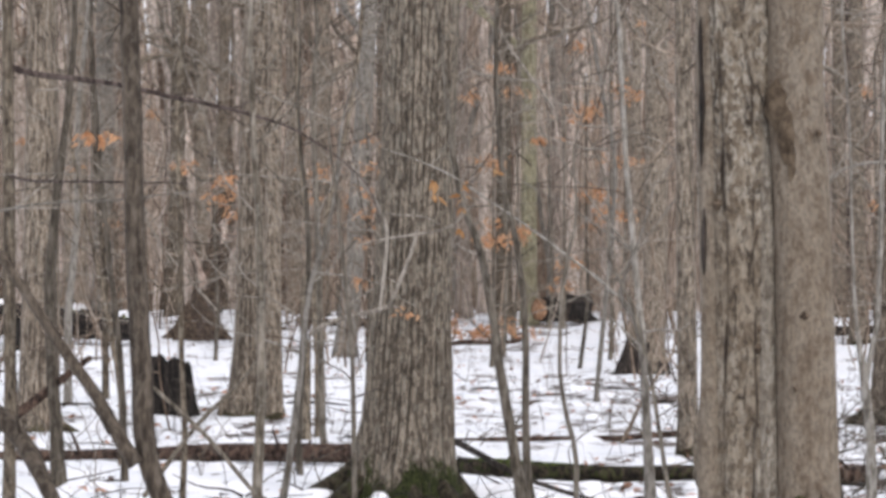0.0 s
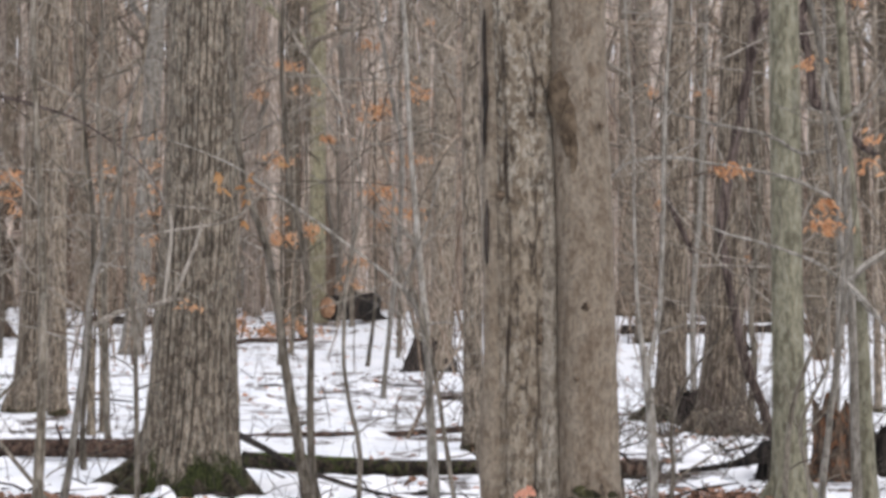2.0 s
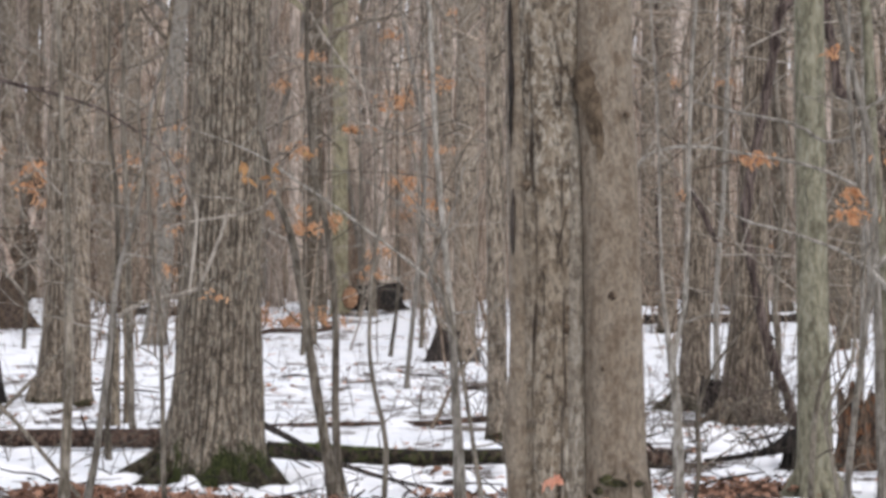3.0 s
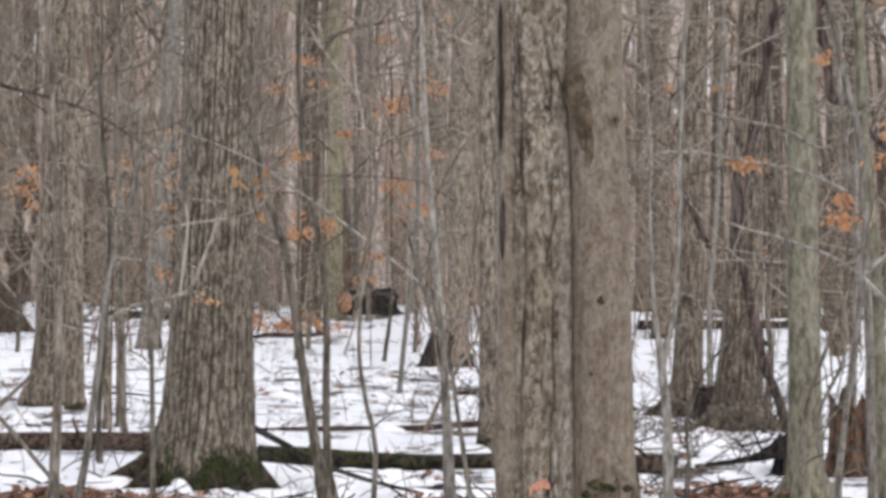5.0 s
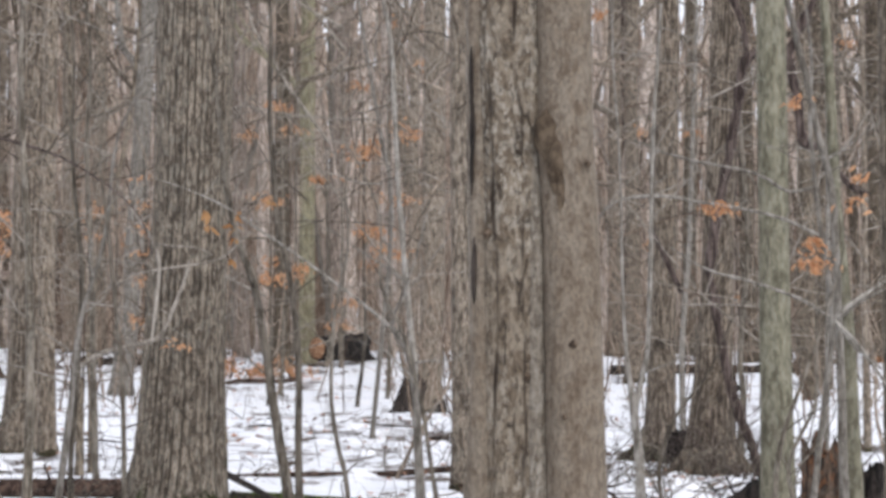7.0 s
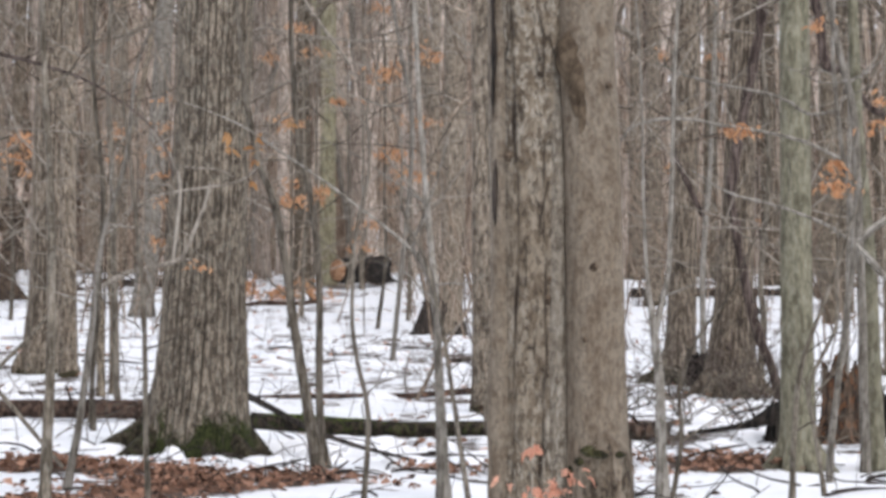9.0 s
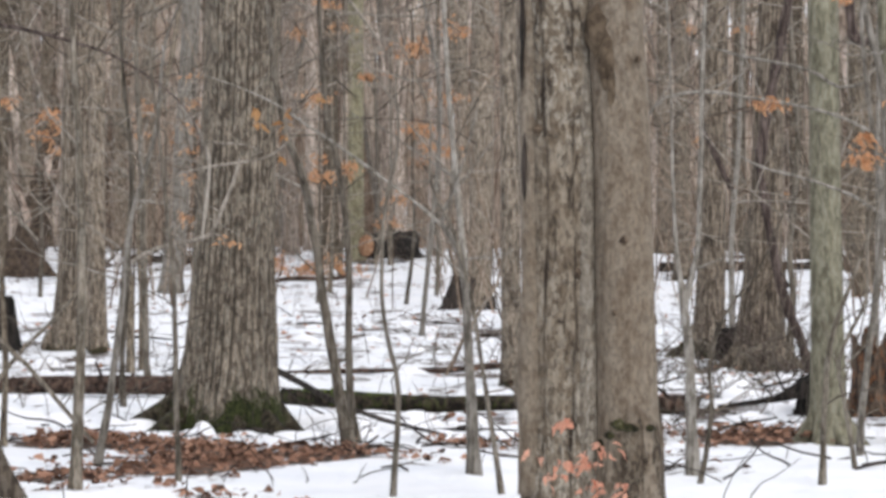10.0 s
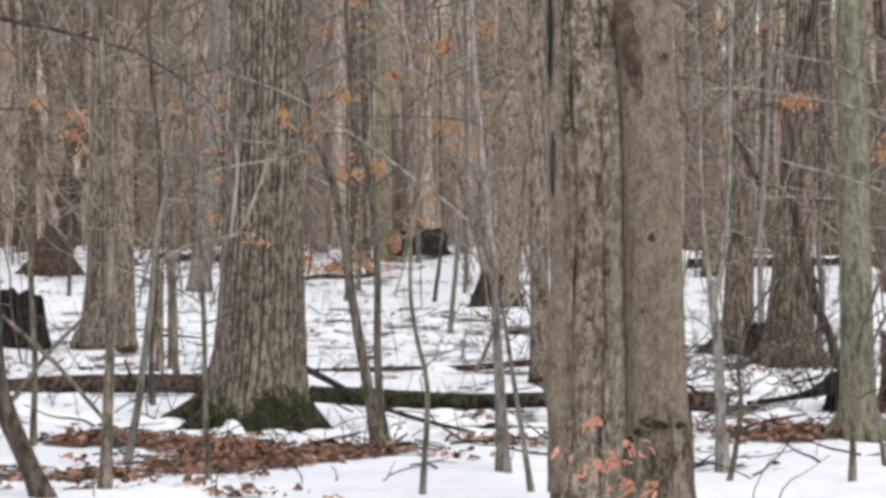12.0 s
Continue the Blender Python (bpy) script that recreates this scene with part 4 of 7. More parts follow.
sapling("thin_sapling", [(-2.467, 18.5, -0.138, 0.0262), (-2.369, 18.5, 0.479, 0.0243), (-2.302, 18.5, 1.002, 0.0224), (-2.272, 18.5, 1.301, 0.0206), (-2.22, 18.5, 1.675, 0.0168), (-2.071, 18.5, 2.198, 0.0131)], M_PALE, "leaning grey sapling stem", seed=101, height=4, leaf_size=0.08, limb_mat=M_LIGHT, branches=[[(-2.227, 18.5, 1.336, 0.0176), (-2.127, 18.5, 1.404, 0.0168), (-2.003, 18.5, 1.446, 0.016), (-1.846, 18.5, 1.48, 0.0152), (-1.704, 18.5, 1.525, 0.0144), (-1.615, 18.5, 1.502, 0.0072)], [(-1.704, 18.5, 1.525, 0.0144), (-1.659, 18.5, 1.619, 0.0136), (-1.615, 18.5, 1.724, 0.0128), (-1.562, 18.5, 1.855, 0.012), (-1.525, 18.5, 1.975, 0.0104), (-1.517, 18.5, 2.031, 0.0056)], [(-1.764, 18.5, 1.48, 0.0096), (-1.73, 18.5, 1.78, 0.012), (-1.712, 18.5, 2.013, 0.0128), (-1.757, 18.5, 2.155, 0.012), (-1.809, 18.5, 2.257, 0.0104), (-1.88, 18.5, 2.344, 0.0088), (-1.996, 18.5, 2.539, 0.0048)], [(-1.749, 18.5, 2.144, 0.008), (-1.622, 18.5, 2.129, 0.0072), (-1.465, 18.5, 2.117, 0.0064), (-1.36, 18.5, 2.068, 0.0032)], [(-2.093, 18.5, 1.814, 0.004), (-1.958, 18.5, 1.893, 0.0064), (-1.828, 18.5, 1.953, 0.008), (-1.659, 18.5, 1.983, 0.0088), (-1.435, 18.5, 2.012, 0.0088), (-1.286, 18.5, 2.057, 0.008), (-1.174, 18.5, 2.162, 0.0072), (-1.099, 18.5, 2.229, 0.004)]], tufts=[(-1.592, 18.5, 1.472, 7, 0.035)])
sapling("thin_sapling", [(-2.967, 24, 0, 0.0267), (-2.977, 24, 0.436, 0.0242), (-2.928, 24, 1.115, 0.0218), (-2.89, 24, 2.085, 0.0194), (-2.977, 24, 3.055, 0.0145)], M_SAPLING, "thin whip of a sapling in the snow", seed=102, height=5)
sapling("young_maple", [(-2.931, 26, -0.007, 0.042), (-2.994, 26, 0.234, 0.0341), (-3.015, 26, 1.075, 0.0315), (-3.041, 26, 2.125, 0.0263), (-3.088, 26, 3.176, 0.0236)], M_SAPLING, "grey sapling with a bent foot", seed=103, height=6)
sapling("thin_sapling", [(0.205, 16.6, -0.026, 0.0168), (0.104, 16.6, 0.594, 0.0134), (0.02, 16.6, 1.131, 0.0117), (-0.08, 16.6, 1.533, 0.0101), (-0.215, 16.6, 1.835, 0.0084)], M_SAPLING, "thin whip of a sapling in the snow", seed=104, height=3.2)
sapling("thin_sapling", [(2.15, 17, 0.003, 0.0223), (2.157, 17, 0.295, 0.0189), (2.184, 17, 0.776, 0.0172), (2.253, 17, 1.051, 0.0137), (2.373, 17, 1.36, 0.0103)], M_SAPLING, "thin stem growing at the foot of a green-barked trunk", seed=105, height=2.4)
sapling("thin_sapling", [(2.495, 18, -0.036, 0.0145), (2.422, 18, 0.436, 0.0145), (2.385, 18, 0.727, 0.0127), (2.549, 18, 1.091, 0.0109), (2.567, 18, 1.345, 0.0091)], M_SAPLING, "thin whip of a sapling in the snow", seed=106, height=2.6)
sapling("thin_sapling", [(1.411, 17.2, -0.068, 0.0156), (1.498, 17.2, 0.419, 0.0139), (1.48, 17.2, 0.731, 0.0122), (1.584, 17.2, 1.044, 0.0104), (1.793, 17.2, 1.322, 0.0069)], M_SAPLING, "crooked thin shoot in the snow", seed=107, height=2.2)
sapling("young_maple", [(3.659, 32, -0.016, 0.0453), (3.711, 32, 0.824, 0.0388), (3.672, 32, 1.277, 0.0356), (3.762, 32, 2.57, 0.0291), (3.659, 32, 4.186, 0.0259)], M_SAPLING, "grey sapling behind a trunk", seed=109, height=7)
sapling("young_maple", [(-0.679, 40, -0.016, 0.0323), (-0.396, 40, 3.095, 0.0283), (-0.558, 40, 4.347, 0.0283), (-0.8, 40, 5.762, 0.0242)], M_PALE, "pale slender young tree further back", seed=300, height=9, twigs=6)
sapling("young_maple", [(4.952, 34, -0.048, 0.0309), (4.973, 34, 2.287, 0.0275), (4.973, 34, 4.347, 0.024), (4.959, 34, 5.543, 0.0206)], M_PALE, "pale slender young tree further back", seed=301, height=9, twigs=6)
sapling("young_maple", [(5.775, 36, 0, 0.0473), (5.745, 36, 2.327, 0.0436), (5.731, 36, 4.509, 0.04), (5.716, 36, 5.775, 0.0364)], M_GREY, "grey slender young tree further back", seed=302, height=9, twigs=6)
sapling("young_maple", [(-7.884, 38, 1.178, 0.0537), (-7.823, 38, 1.869, 0.0499), (-7.761, 38, 2.636, 0.0422), (-7.746, 38, 4.018, 0.0345)], M_PALE, "pale slender young tree further back", seed=303, height=9, twigs=6)
sapling("young_maple", [(2.14, 33, 0, 0.0367), (2.093, 33, 1.6, 0.0333), (2.04, 33, 2.933, 0.03), (1.973, 33, 4.667, 0.0267)], M_SAPLING, "thin grey-brown young tree further back", seed=304, height=9, twigs=6)
sapling("young_maple", [(3.954, 42, 1.43, 0.0424), (4.056, 42, 2.873, 0.0382), (4.124, 42, 4.994, 0.0339)], M_PALE, "pale slender young tree further back", seed=305, height=9, twigs=6)
sapling("young_maple", [(-3.63, 30, 0.782, 0.0424), (-3.661, 30, 1.327, 0.0394), (-3.6, 30, 2.115, 0.0364), (-3.679, 30, 2.721, 0.0303), (-3.721, 30, 3.267, 0.0273), (-3.752, 30, 4.358, 0.0242)], M_BROWN, "dark slender young tree further back", seed=306, height=9, twigs=6)
sapling("young_maple", [(-3.626, 31, 0.817, 0.0313), (-3.657, 31, 1.569, 0.0313), (-3.501, 31, 2.508, 0.0282), (-3.344, 31, 3.197, 0.0282), (-3.219, 31, 3.886, 0.0251), (-3.125, 31, 4.7, 0.0219)], M_BROWN, "dark slender young tree further back", seed=307, height=9, twigs=6)
sapling("young_maple", [(-7.749, 40, 0.913, 0.0485), (-7.766, 40, 1.883, 0.0444), (-7.871, 40, 3.095, 0.0404), (-7.952, 40, 4.549, 0.0364), (-7.992, 40, 5.762, 0.0323)], M_BROWN, "dark slender young tree further back", seed=308, height=9, twigs=6)
# the dark sapling pair and the fallen limbs at the edge of the clearing
sapling("young_tree", [(-2.621, 16.2, -0.013, 0.0655), (-2.7, 16.2, 0.127, 0.0605), (-2.798, 16.2, 0.356, 0.0589), (-2.883, 16.2, 0.569, 0.0638), (-2.929, 16.2, 0.798, 0.0655), (-2.955, 16.2, 1.322, 0.0622), (-2.988, 16.2, 1.976, 0.0589), (-3.001, 16.2, 2.631, 0.0589), (-3.021, 16.2, 3.285, 0.0556), (-3.034, 16.2, 3.482, 0.054)], M_SHADE, "dark grey-brown young tree with a second stem leaning from its foot", seed=110, height=9, twigs=6, group='standing trees', category='tree', branches=[[(-2.96, 16.1, 0.628, 0.05), (-3.037, 16.1, 0.743, 0.044), (-3.186, 16.1, 1.006, 0.038), (-3.419, 16.1, 1.337, 0.034), (-3.586, 16.1, 1.586, 0.03), (-3.737, 16.1, 1.803, 0.027), (-3.954, 16.1, 2.071, 0.02)]])
sapling("boundary_tree", [(-4.142, 18, 0.091, 0.045), (-4.135, 18, 0.927, 0.041), (-4.142, 18, 2.018, 0.040), (-4.149, 18, 3.109, 0.038), (-4.156, 18, 3.691, 0.037)], M_BROWN, "brown young tree with one long bare branch", seed=111, limb_mat=M_VINE, height=8, twigs=5, group='standing trees', leaf_size=0.075, category='tree', branches=[[(-4.128, 18, 3.085, 0.024), (-3.971, 18, 3.042, 0.02), (-3.71, 18, 3.011, 0.018), (-3.431, 18, 2.97, 0.0165), (-3.078, 18, 2.892, 0.015), (-2.782, 18, 2.83, 0.013), (-2.523, 18, 2.761, 0.0105), (-2.284, 18, 2.678, 0.008), (-2.008, 18, 2.508, 0.006), (-1.787, 18, 2.295, 0.005), (-1.707, 18, 2.038, 0.003)], [(-4.142, 18, 2.38, 0.012), (-3.9, 17.6, 2.33, 0.010), (-3.434, 17, 2.302, 0.0085), (-2.803, 17, 2.291, 0.005)]], tufts=[(-3.758, 19, 2.694, 20, 0.05), (-3.835, 19, 2.68, 14, 0.05), (-3.70, 19, 2.66, 8, 0.04)])
sapling("thin_sapling", [(-4.05, 17, 0.0, 0.016), (-4.06, 17, 1.1, 0.014), (-4.02, 17, 2.12, 0.011), (-4.00, 17, 2.9, 0.008)], M_PALE, "thin pale shoot with one long side twig", seed=321, height=3.6, twigs=2, branches=[[(-4.02, 17, 2.12, 0.009), (-3.61, 17, 2.181, 0.0075), (-3.258, 17, 2.189, 0.0065), (-2.768, 17, 2.245, 0.004)]])
sapling("young_maple", [(-4.759, 22.5, 0.041, 0.0591), (-4.777, 22.5, 0.486, 0.0523), (-4.814, 22.5, 0.986, 0.05), (-4.823, 22.5, 1.895, 0.0409), (-4.723, 22.5, 2.805, 0.0318), (-4.632, 22.5, 3.714, 0.0227)], M_SAPLING, "grey crooked sapling stem", seed=112, height=6)
sapling("thin_sapling", [(-4.307, 23, 0.043, 0.0279), (-4.326, 23, 0.74, 0.0279), (-4.382, 23, 1.391, 0.0256), (-4.456, 23, 2.041, 0.0209), (-4.549, 23, 3.064, 0.0186), (-4.595, 23, 3.993, 0.0139)], M_SAPLING, "thin dark sapling stem", seed=113, height=5.5)
sapling("thin_sapling", [(-3.329, 20, 0.125, 0.0242), (-3.317, 20, 0.61, 0.0222), (-3.341, 20, 1.257, 0.0202), (-3.349, 20, 2.065, 0.0182), (-3.37, 20, 2.873, 0.0162), (-3.317, 20, 3.681, 0.0141)], M_BROWN, "thin dark upright sapling stem", seed=114, height=5.5)
sapling("thin_sapling", [(-4.717, 25, 0.565, 0.0227), (-4.793, 25, 1.171, 0.0227), (-4.919, 25, 1.777, 0.0202), (-5.096, 25, 2.534, 0.0177), (-5.197, 25, 3.191, 0.0126)], M_BROWN, "thin dark sapling stem", seed=115, height=5.5)
# branches with withered leaves, right of the twin trunks
sapling("young_beech", [(2.7, 19.2, -0.215, 0.0272), (2.692, 19.2, 0.204, 0.0252), (2.777, 19.2, 0.979, 0.0233), (2.847, 19.2, 1.654, 0.0213), (2.777, 19.2, 2.182, 0.0175), (2.7, 19.2, 2.919, 0.0136)], M_PALE, "young beech with withered orange leaves", seed=116, leaf_size=0.07, height=4.6, twigs=4, branches=[[(2.847, 19.2, 1.654, 0.0155), (3.01, 19.2, 1.786, 0.0136), (3.285, 19.2, 1.965, 0.0097)], [(2.847, 19.2, 1.654, 0.0155), (3.049, 19.2, 1.445, 0.0136), (3.285, 19.2, 1.096, 0.0097)], [(2.847, 19.2, 1.654, 0.0136), (2.622, 19.2, 1.794, 0.0116), (2.312, 19.2, 1.903, 0.0097), (2.001, 19.2, 1.988, 0.0078), (1.73, 19.2, 2.143, 0.0058)], [(2.769, 19.2, 2.221, 0.0136), (2.467, 19.2, 2.356, 0.0116), (1.963, 19.2, 2.453, 0.0116), (1.614, 19.2, 2.5, 0.0116), (1.342, 19.2, 2.453, 0.0097), (1.245, 19.2, 2.345, 0.0078)], [(2.738, 19.2, 2.57, 0.0116), (2.544, 19.2, 2.531, 0.0116), (2.312, 19.2, 2.655, 0.0116), (1.769, 19.2, 2.771, 0.0097), (1.478, 19.2, 2.88, 0.0058)]], tufts=[(2.739, 19.2, 2.198, 22, 0.05), (2.70, 19.2, 2.14, 14, 0.05), (2.755, 19.2, 2.022, 34, 0.06), (2.68, 19.2, 2.04, 16, 0.05), (1.96, 19.2, 2.445, 12, 0.04), (2.06, 19.2, 2.415, 22, 0.045), (2.13, 19.2, 2.405, 14, 0.04), (3.027, 19.2, 2.652, 12, 0.05), (3.027, 19.2, 2.455, 16, 0.05), (2.599, 19.2, 3.159, 14, 0.04)])
sapling("beech_seedling", [(0.5, 11.2, 0.061, 0.0113), (0.489, 11.2, 0.333, 0.0091), (0.455, 11.2, 0.559, 0.0057), (0.398, 11.2, 0.695, 0.0045), (0.353, 11.2, 0.774, 0.0034)], M_SAPLING, "beech seedling with russet leaves in front of the twin trunks", seed=117, leaf=M_PINK, leaf_size=0.058, top=False, twigs=2, height=1.0, branches=[[(0.466, 11.2, 0.514, 0.0045), (0.511, 11.2, 0.604, 0.0034), (0.534, 11.2, 0.672, 0.0023)], [(0.455, 11.2, 0.559, 0.0045), (0.353, 11.2, 0.582, 0.0034), (0.262, 11.2, 0.593, 0.0023)], [(0.489, 11.2, 0.401, 0.0045), (0.579, 11.2, 0.514, 0.0034), (0.624, 11.2, 0.537, 0.0023)]], tufts=[(0.36, 11.2, 0.80, 10, 0.0175), (0.34, 11.2, 0.655, 6, 0.0375), (0.39, 11.2, 0.645, 4, 0.025), (0.49, 11.2, 0.68, 6, 0.025), (0.54, 11.2, 0.69, 8, 0.03125), (0.477, 11.2, 0.634, 14, 0.0275), (0.353, 11.2, 0.589, 8, 0.0325), (0.507, 11.2, 0.55, 10, 0.0325), (0.597, 11.2, 0.541, 6, 0.03)])
# fallen logs
log("fallen_log", [(-6.47, 26.6, -0.023, 0.0806), (-5.248, 26.4, 0.011, 0.0853), (-4.118, 26, 0.087, 0.084), (-3.304, 25.8, 0.109, 0.0886), (-2.7, 25.6, 0.111, 0.0931)], M_LOG, "long reddish-brown fallen log half sunk in the snow", seed=1, stubs=5)
log("mossy_log", [(-1.569, 23.6, 0.141, 0.0715), (-1.059, 23.4, 0.116, 0.0709), (-0.397, 23.4, 0.087, 0.0709), (0.41, 23.6, 0.084, 0.0644), (1.039, 23.8, 0.061, 0.0577)], M_MOSSLOG, "dark fallen log with green moss along its top", seed=2, moss=True)
log("broken_log", [(1.567, 23.8, 0.052, 0.0817), (1.76, 23.8, 0.052, 0.0769), (1.944, 24, 0.068, 0.0582)], M_LOG, "short broken length of brown log", seed=3, stubs=1)
log("fallen_pole", [(-2.05, 29.5, 0.003, 0.0358), (-1.339, 29.6, 0.021, 0.0389), (-0.502, 29.6, 0.033, 0.0359), (-0.024, 30, 0.042, 0.0333), (0.525, 30.2, 0.075, 0.0366)], M_LOG, "thin dark fallen pole lying across the snow", seed=4, snow=False)
log("fallen_branch", [(-1.543, 22.6, 0.404, 0.0297), (-1.262, 22, 0.311, 0.0244), (-0.968, 21.4, 0.208, 0.0195), (-0.608, 20.9, 0.122, 0.0169), (-0.162, 20.5, 0.043, 0.0104)], M_DARK, "dark fallen branch leaning from the oak to the ground", seed=5, stubs=2)
log("fallen_branch", [(2.085, 23.4, 0.062, 0.018), (2.439, 23.4, 0.107, 0.026), (2.652, 23.4, 0.153, 0.045), (2.808, 23.4, 0.219, 0.085), (2.893, 23.4, 0.285, 0.07)], M_BLACK, "black broken root end with snow along its top", seed=6, snow=True, rough=0.4, stubs=4)
log("fallen_limb", [(-5.314, 22.5, 0.464, 0.0455), (-4.995, 22.5, 0.691, 0.0409), (-4.723, 22.5, 0.905, 0.0341), (-4.495, 22.5, 1.077, 0.0227)], M_LOG, "broken reddish limb propped on the snow", seed=7)
log("fallen_limb", [(-4.133, 17.5, 0.875, 0.0601), (-3.911, 17.3, 0.709, 0.0594), (-3.706, 17, 0.484, 0.0515), (-3.56, 16.8, 0.276, 0.0475)], M_SHADE, "thick broken limb leaning to the ground", seed=8, stubs=2)
log("fallen_limb", [(-3.432, 19, 0.218, 0.0173), (-3.167, 19.5, 0.655, 0.0158), (-2.925, 20, 0.954, 0.0141), (-2.819, 20.4, 1.147, 0.0103)], M_SAPLING, "thin dead branch leaning over the snow", seed=9)
log("fallen_limb", [(-3.393, 19, 0.986, 0.0134), (-3.009, 19, 0.64, 0.0154), (-2.779, 19, 0.372, 0.0154), (-2.549, 19, 0.103, 0.0134)], M_SAPLING, "thin dead branch hanging to the snow", seed=10)
log("fallen_stick", [(-0.887, 19.6, -0.004, 0.0139), (-0.729, 19.6, 0.028, 0.0198), (-0.57, 19.6, 0.036, 0.0099)], M_DARK, "thin dark stick lying on the snow", seed=20, stubs=1)
log("fallen_stick", [(1.85, 21.5, -0.007, 0.0091), (2.111, 21.5, 0.06, 0.013), (2.372, 21.5, 0.102, 0.0065)], M_DARK, "thin dark stick lying on the snow", seed=21, stubs=1)
log("fallen_stick", [(-1.748, 20.9, 0.059, 0.0103), (-1.6, 20.9, 0.061, 0.0148), (-1.452, 20.9, 0.038, 0.0074)], M_DARK, "thin dark stick lying on the snow", seed=22, stubs=1)
log("fallen_stick", [(2.573, 18.3, 0.018, 0.0065), (2.736, 18.3, 0.04, 0.0092), (2.898, 18.3, 0.04, 0.0046)], M_DARK, "thin dark stick lying on the snow", seed=23, stubs=1)
log("fallen_stick", [(-0.406, 21.4, 0.009, 0.0106), (-0.017, 21.4, 0.022, 0.0151), (0.372, 21.4, 0.009, 0.0076)], M_DARK, "thin dark stick lying on the snow", seed=24, stubs=1)
log("fallen_stick", [(-0.582, 45, 0.009, 0.0159), (-0.218, 45, -0.032, 0.0227), (0.145, 45, -0.127, 0.0114)], M_DARK, "thin dark stick lying on the snow", seed=25, stubs=1)
log("fallen_stick", [(-4.867, 38, 0.049, 0.0134), (-4.445, 38, 0.057, 0.0192), (-4.023, 38, 0.019, 0.0096)], M_DARK, "thin dark stick lying on the snow", seed=26, stubs=1)
log("fallen_stick", [(-2.702, 44, 0.018, 0.0124), (-2.436, 44, 0.036, 0.0178), (-2.169, 44, 0, 0.0089)], M_DARK, "thin dark stick lying on the snow", seed=27, stubs=1)
log("fallen_stick", [(0.129, 40, -0.016, 0.0198), (0.331, 40, 0, 0.0283), (0.533, 40, -0.032, 0.0141)], M_DARK, "thin dark stick lying on the snow", seed=28, stubs=1)
log("fallen_stick", [(-3.358, 30, -0.006, 0.0106), (-3.145, 30, 0.021, 0.0152), (-2.933, 30, 0.012, 0.0076)], M_DARK, "thin dark stick lying on the snow", seed=29, stubs=1)
log("fallen_stick", [(-0.339, 20, 0.004, 0.0085), (-0.178, 20, 0.022, 0.0121), (-0.016, 20, 0.016, 0.0061)], M_DARK, "thin dark stick lying on the snow", seed=30, stubs=1)
log("fallen_stick", [(-4.804, 23, -0.003, 0.0098), (-4.572, 23, 0.034, 0.0139), (-4.34, 23, 0.043, 0.007)], M_DARK, "thin dark stick lying on the snow", seed=31, stubs=1)
log("fallen_stick", [(-8.028, 37, 0.03, 0.0157), (-7.692, 37, 0.071, 0.0224), (-7.355, 37, 0.068, 0.0112)], M_DARK, "thin dark stick lying on the snow", seed=32, stubs=1)
log("broken_limb", [(2.74, 33, 2.72, 0.0233), (2.819, 32.6, 2.522, 0.0329), (2.95, 32.6, 2.226, 0.0362), (3.069, 32.6, 1.982, 0.0296)], M_VINE, "dark broken limb hanging beside a trunk", seed=60, stubs=1)
log("fallen_branch", [(-1.243, 19.6, -0.036, 0.01), (-1.045, 19.6, -0.011, 0.016), (-0.828, 19.6, 0.014, 0.022), (-0.602, 19.6, 0.042, 0.014)], M_DARK, "dark dead branch lying beside leaf litter", seed=61, stubs=5)
log("fallen_branch", [(-0.971, 19.7, -0.083, 0.008), (-0.852, 19.7, -0.018, 0.012), (-0.724, 19.7, 0.038, 0.012), (-0.633, 19.7, 0.102, 0.006)], M_DARK, "dark dead branch lying beside leaf litter", seed=62, stubs=3)
# beech saplings with withered leaves in the middle distance
sapling("young_beech", [(-13.733, 64.5, -0, 0.0456), (-13.889, 64.5, 1.563, 0.0391), (-13.882, 64.5, 3.773, 0.0358), (-13.875, 64.5, 5.574, 0.0261)], M_SAPLING, "slim young beech with withered orange leaves", seed=201, twigs=5, leaf_size=0.15, height=6.6, branches=[[(-13.882, 64.5, 4.315, 0.0326), (-14.101, 64.5, 4.784, 0.0261), (-14.32, 64.5, 5.053, 0.0195)], [(-13.882, 64.5, 3.838, 0.0326), (-13.547, 64.5, 4.109, 0.0261), (-13.213, 64.5, 4.402, 0.0195)]], tufts=[(-14.32, 64.5, 5.053, 26, 0.111), (-13.213, 64.5, 4.402, 31, 0.133)])
sapling("young_beech", [(-12.976, 70.9, 0.001, 0.0501), (-12.946, 70.9, 1.719, 0.043), (-13.03, 70.9, 2.41, 0.0394), (-13.027, 70.9, 6.613, 0.0286)], M_SAPLING, "slim young beech with withered orange leaves", seed=202, twigs=5, leaf_size=0.15, height=7.6, branches=[[(-13.03, 70.9, 2.481, 0.0358), (-13.276, 70.9, 2.951, 0.0286), (-13.521, 70.9, 3.247, 0.0215)], [(-13.03, 70.9, 5.388, 0.0358), (-12.774, 70.9, 5.809, 0.0286), (-12.519, 70.9, 6.04, 0.0215)]], tufts=[(-13.521, 70.9, 3.247, 26, 0.122), (-12.519, 70.9, 6.04, 31, 0.146)])
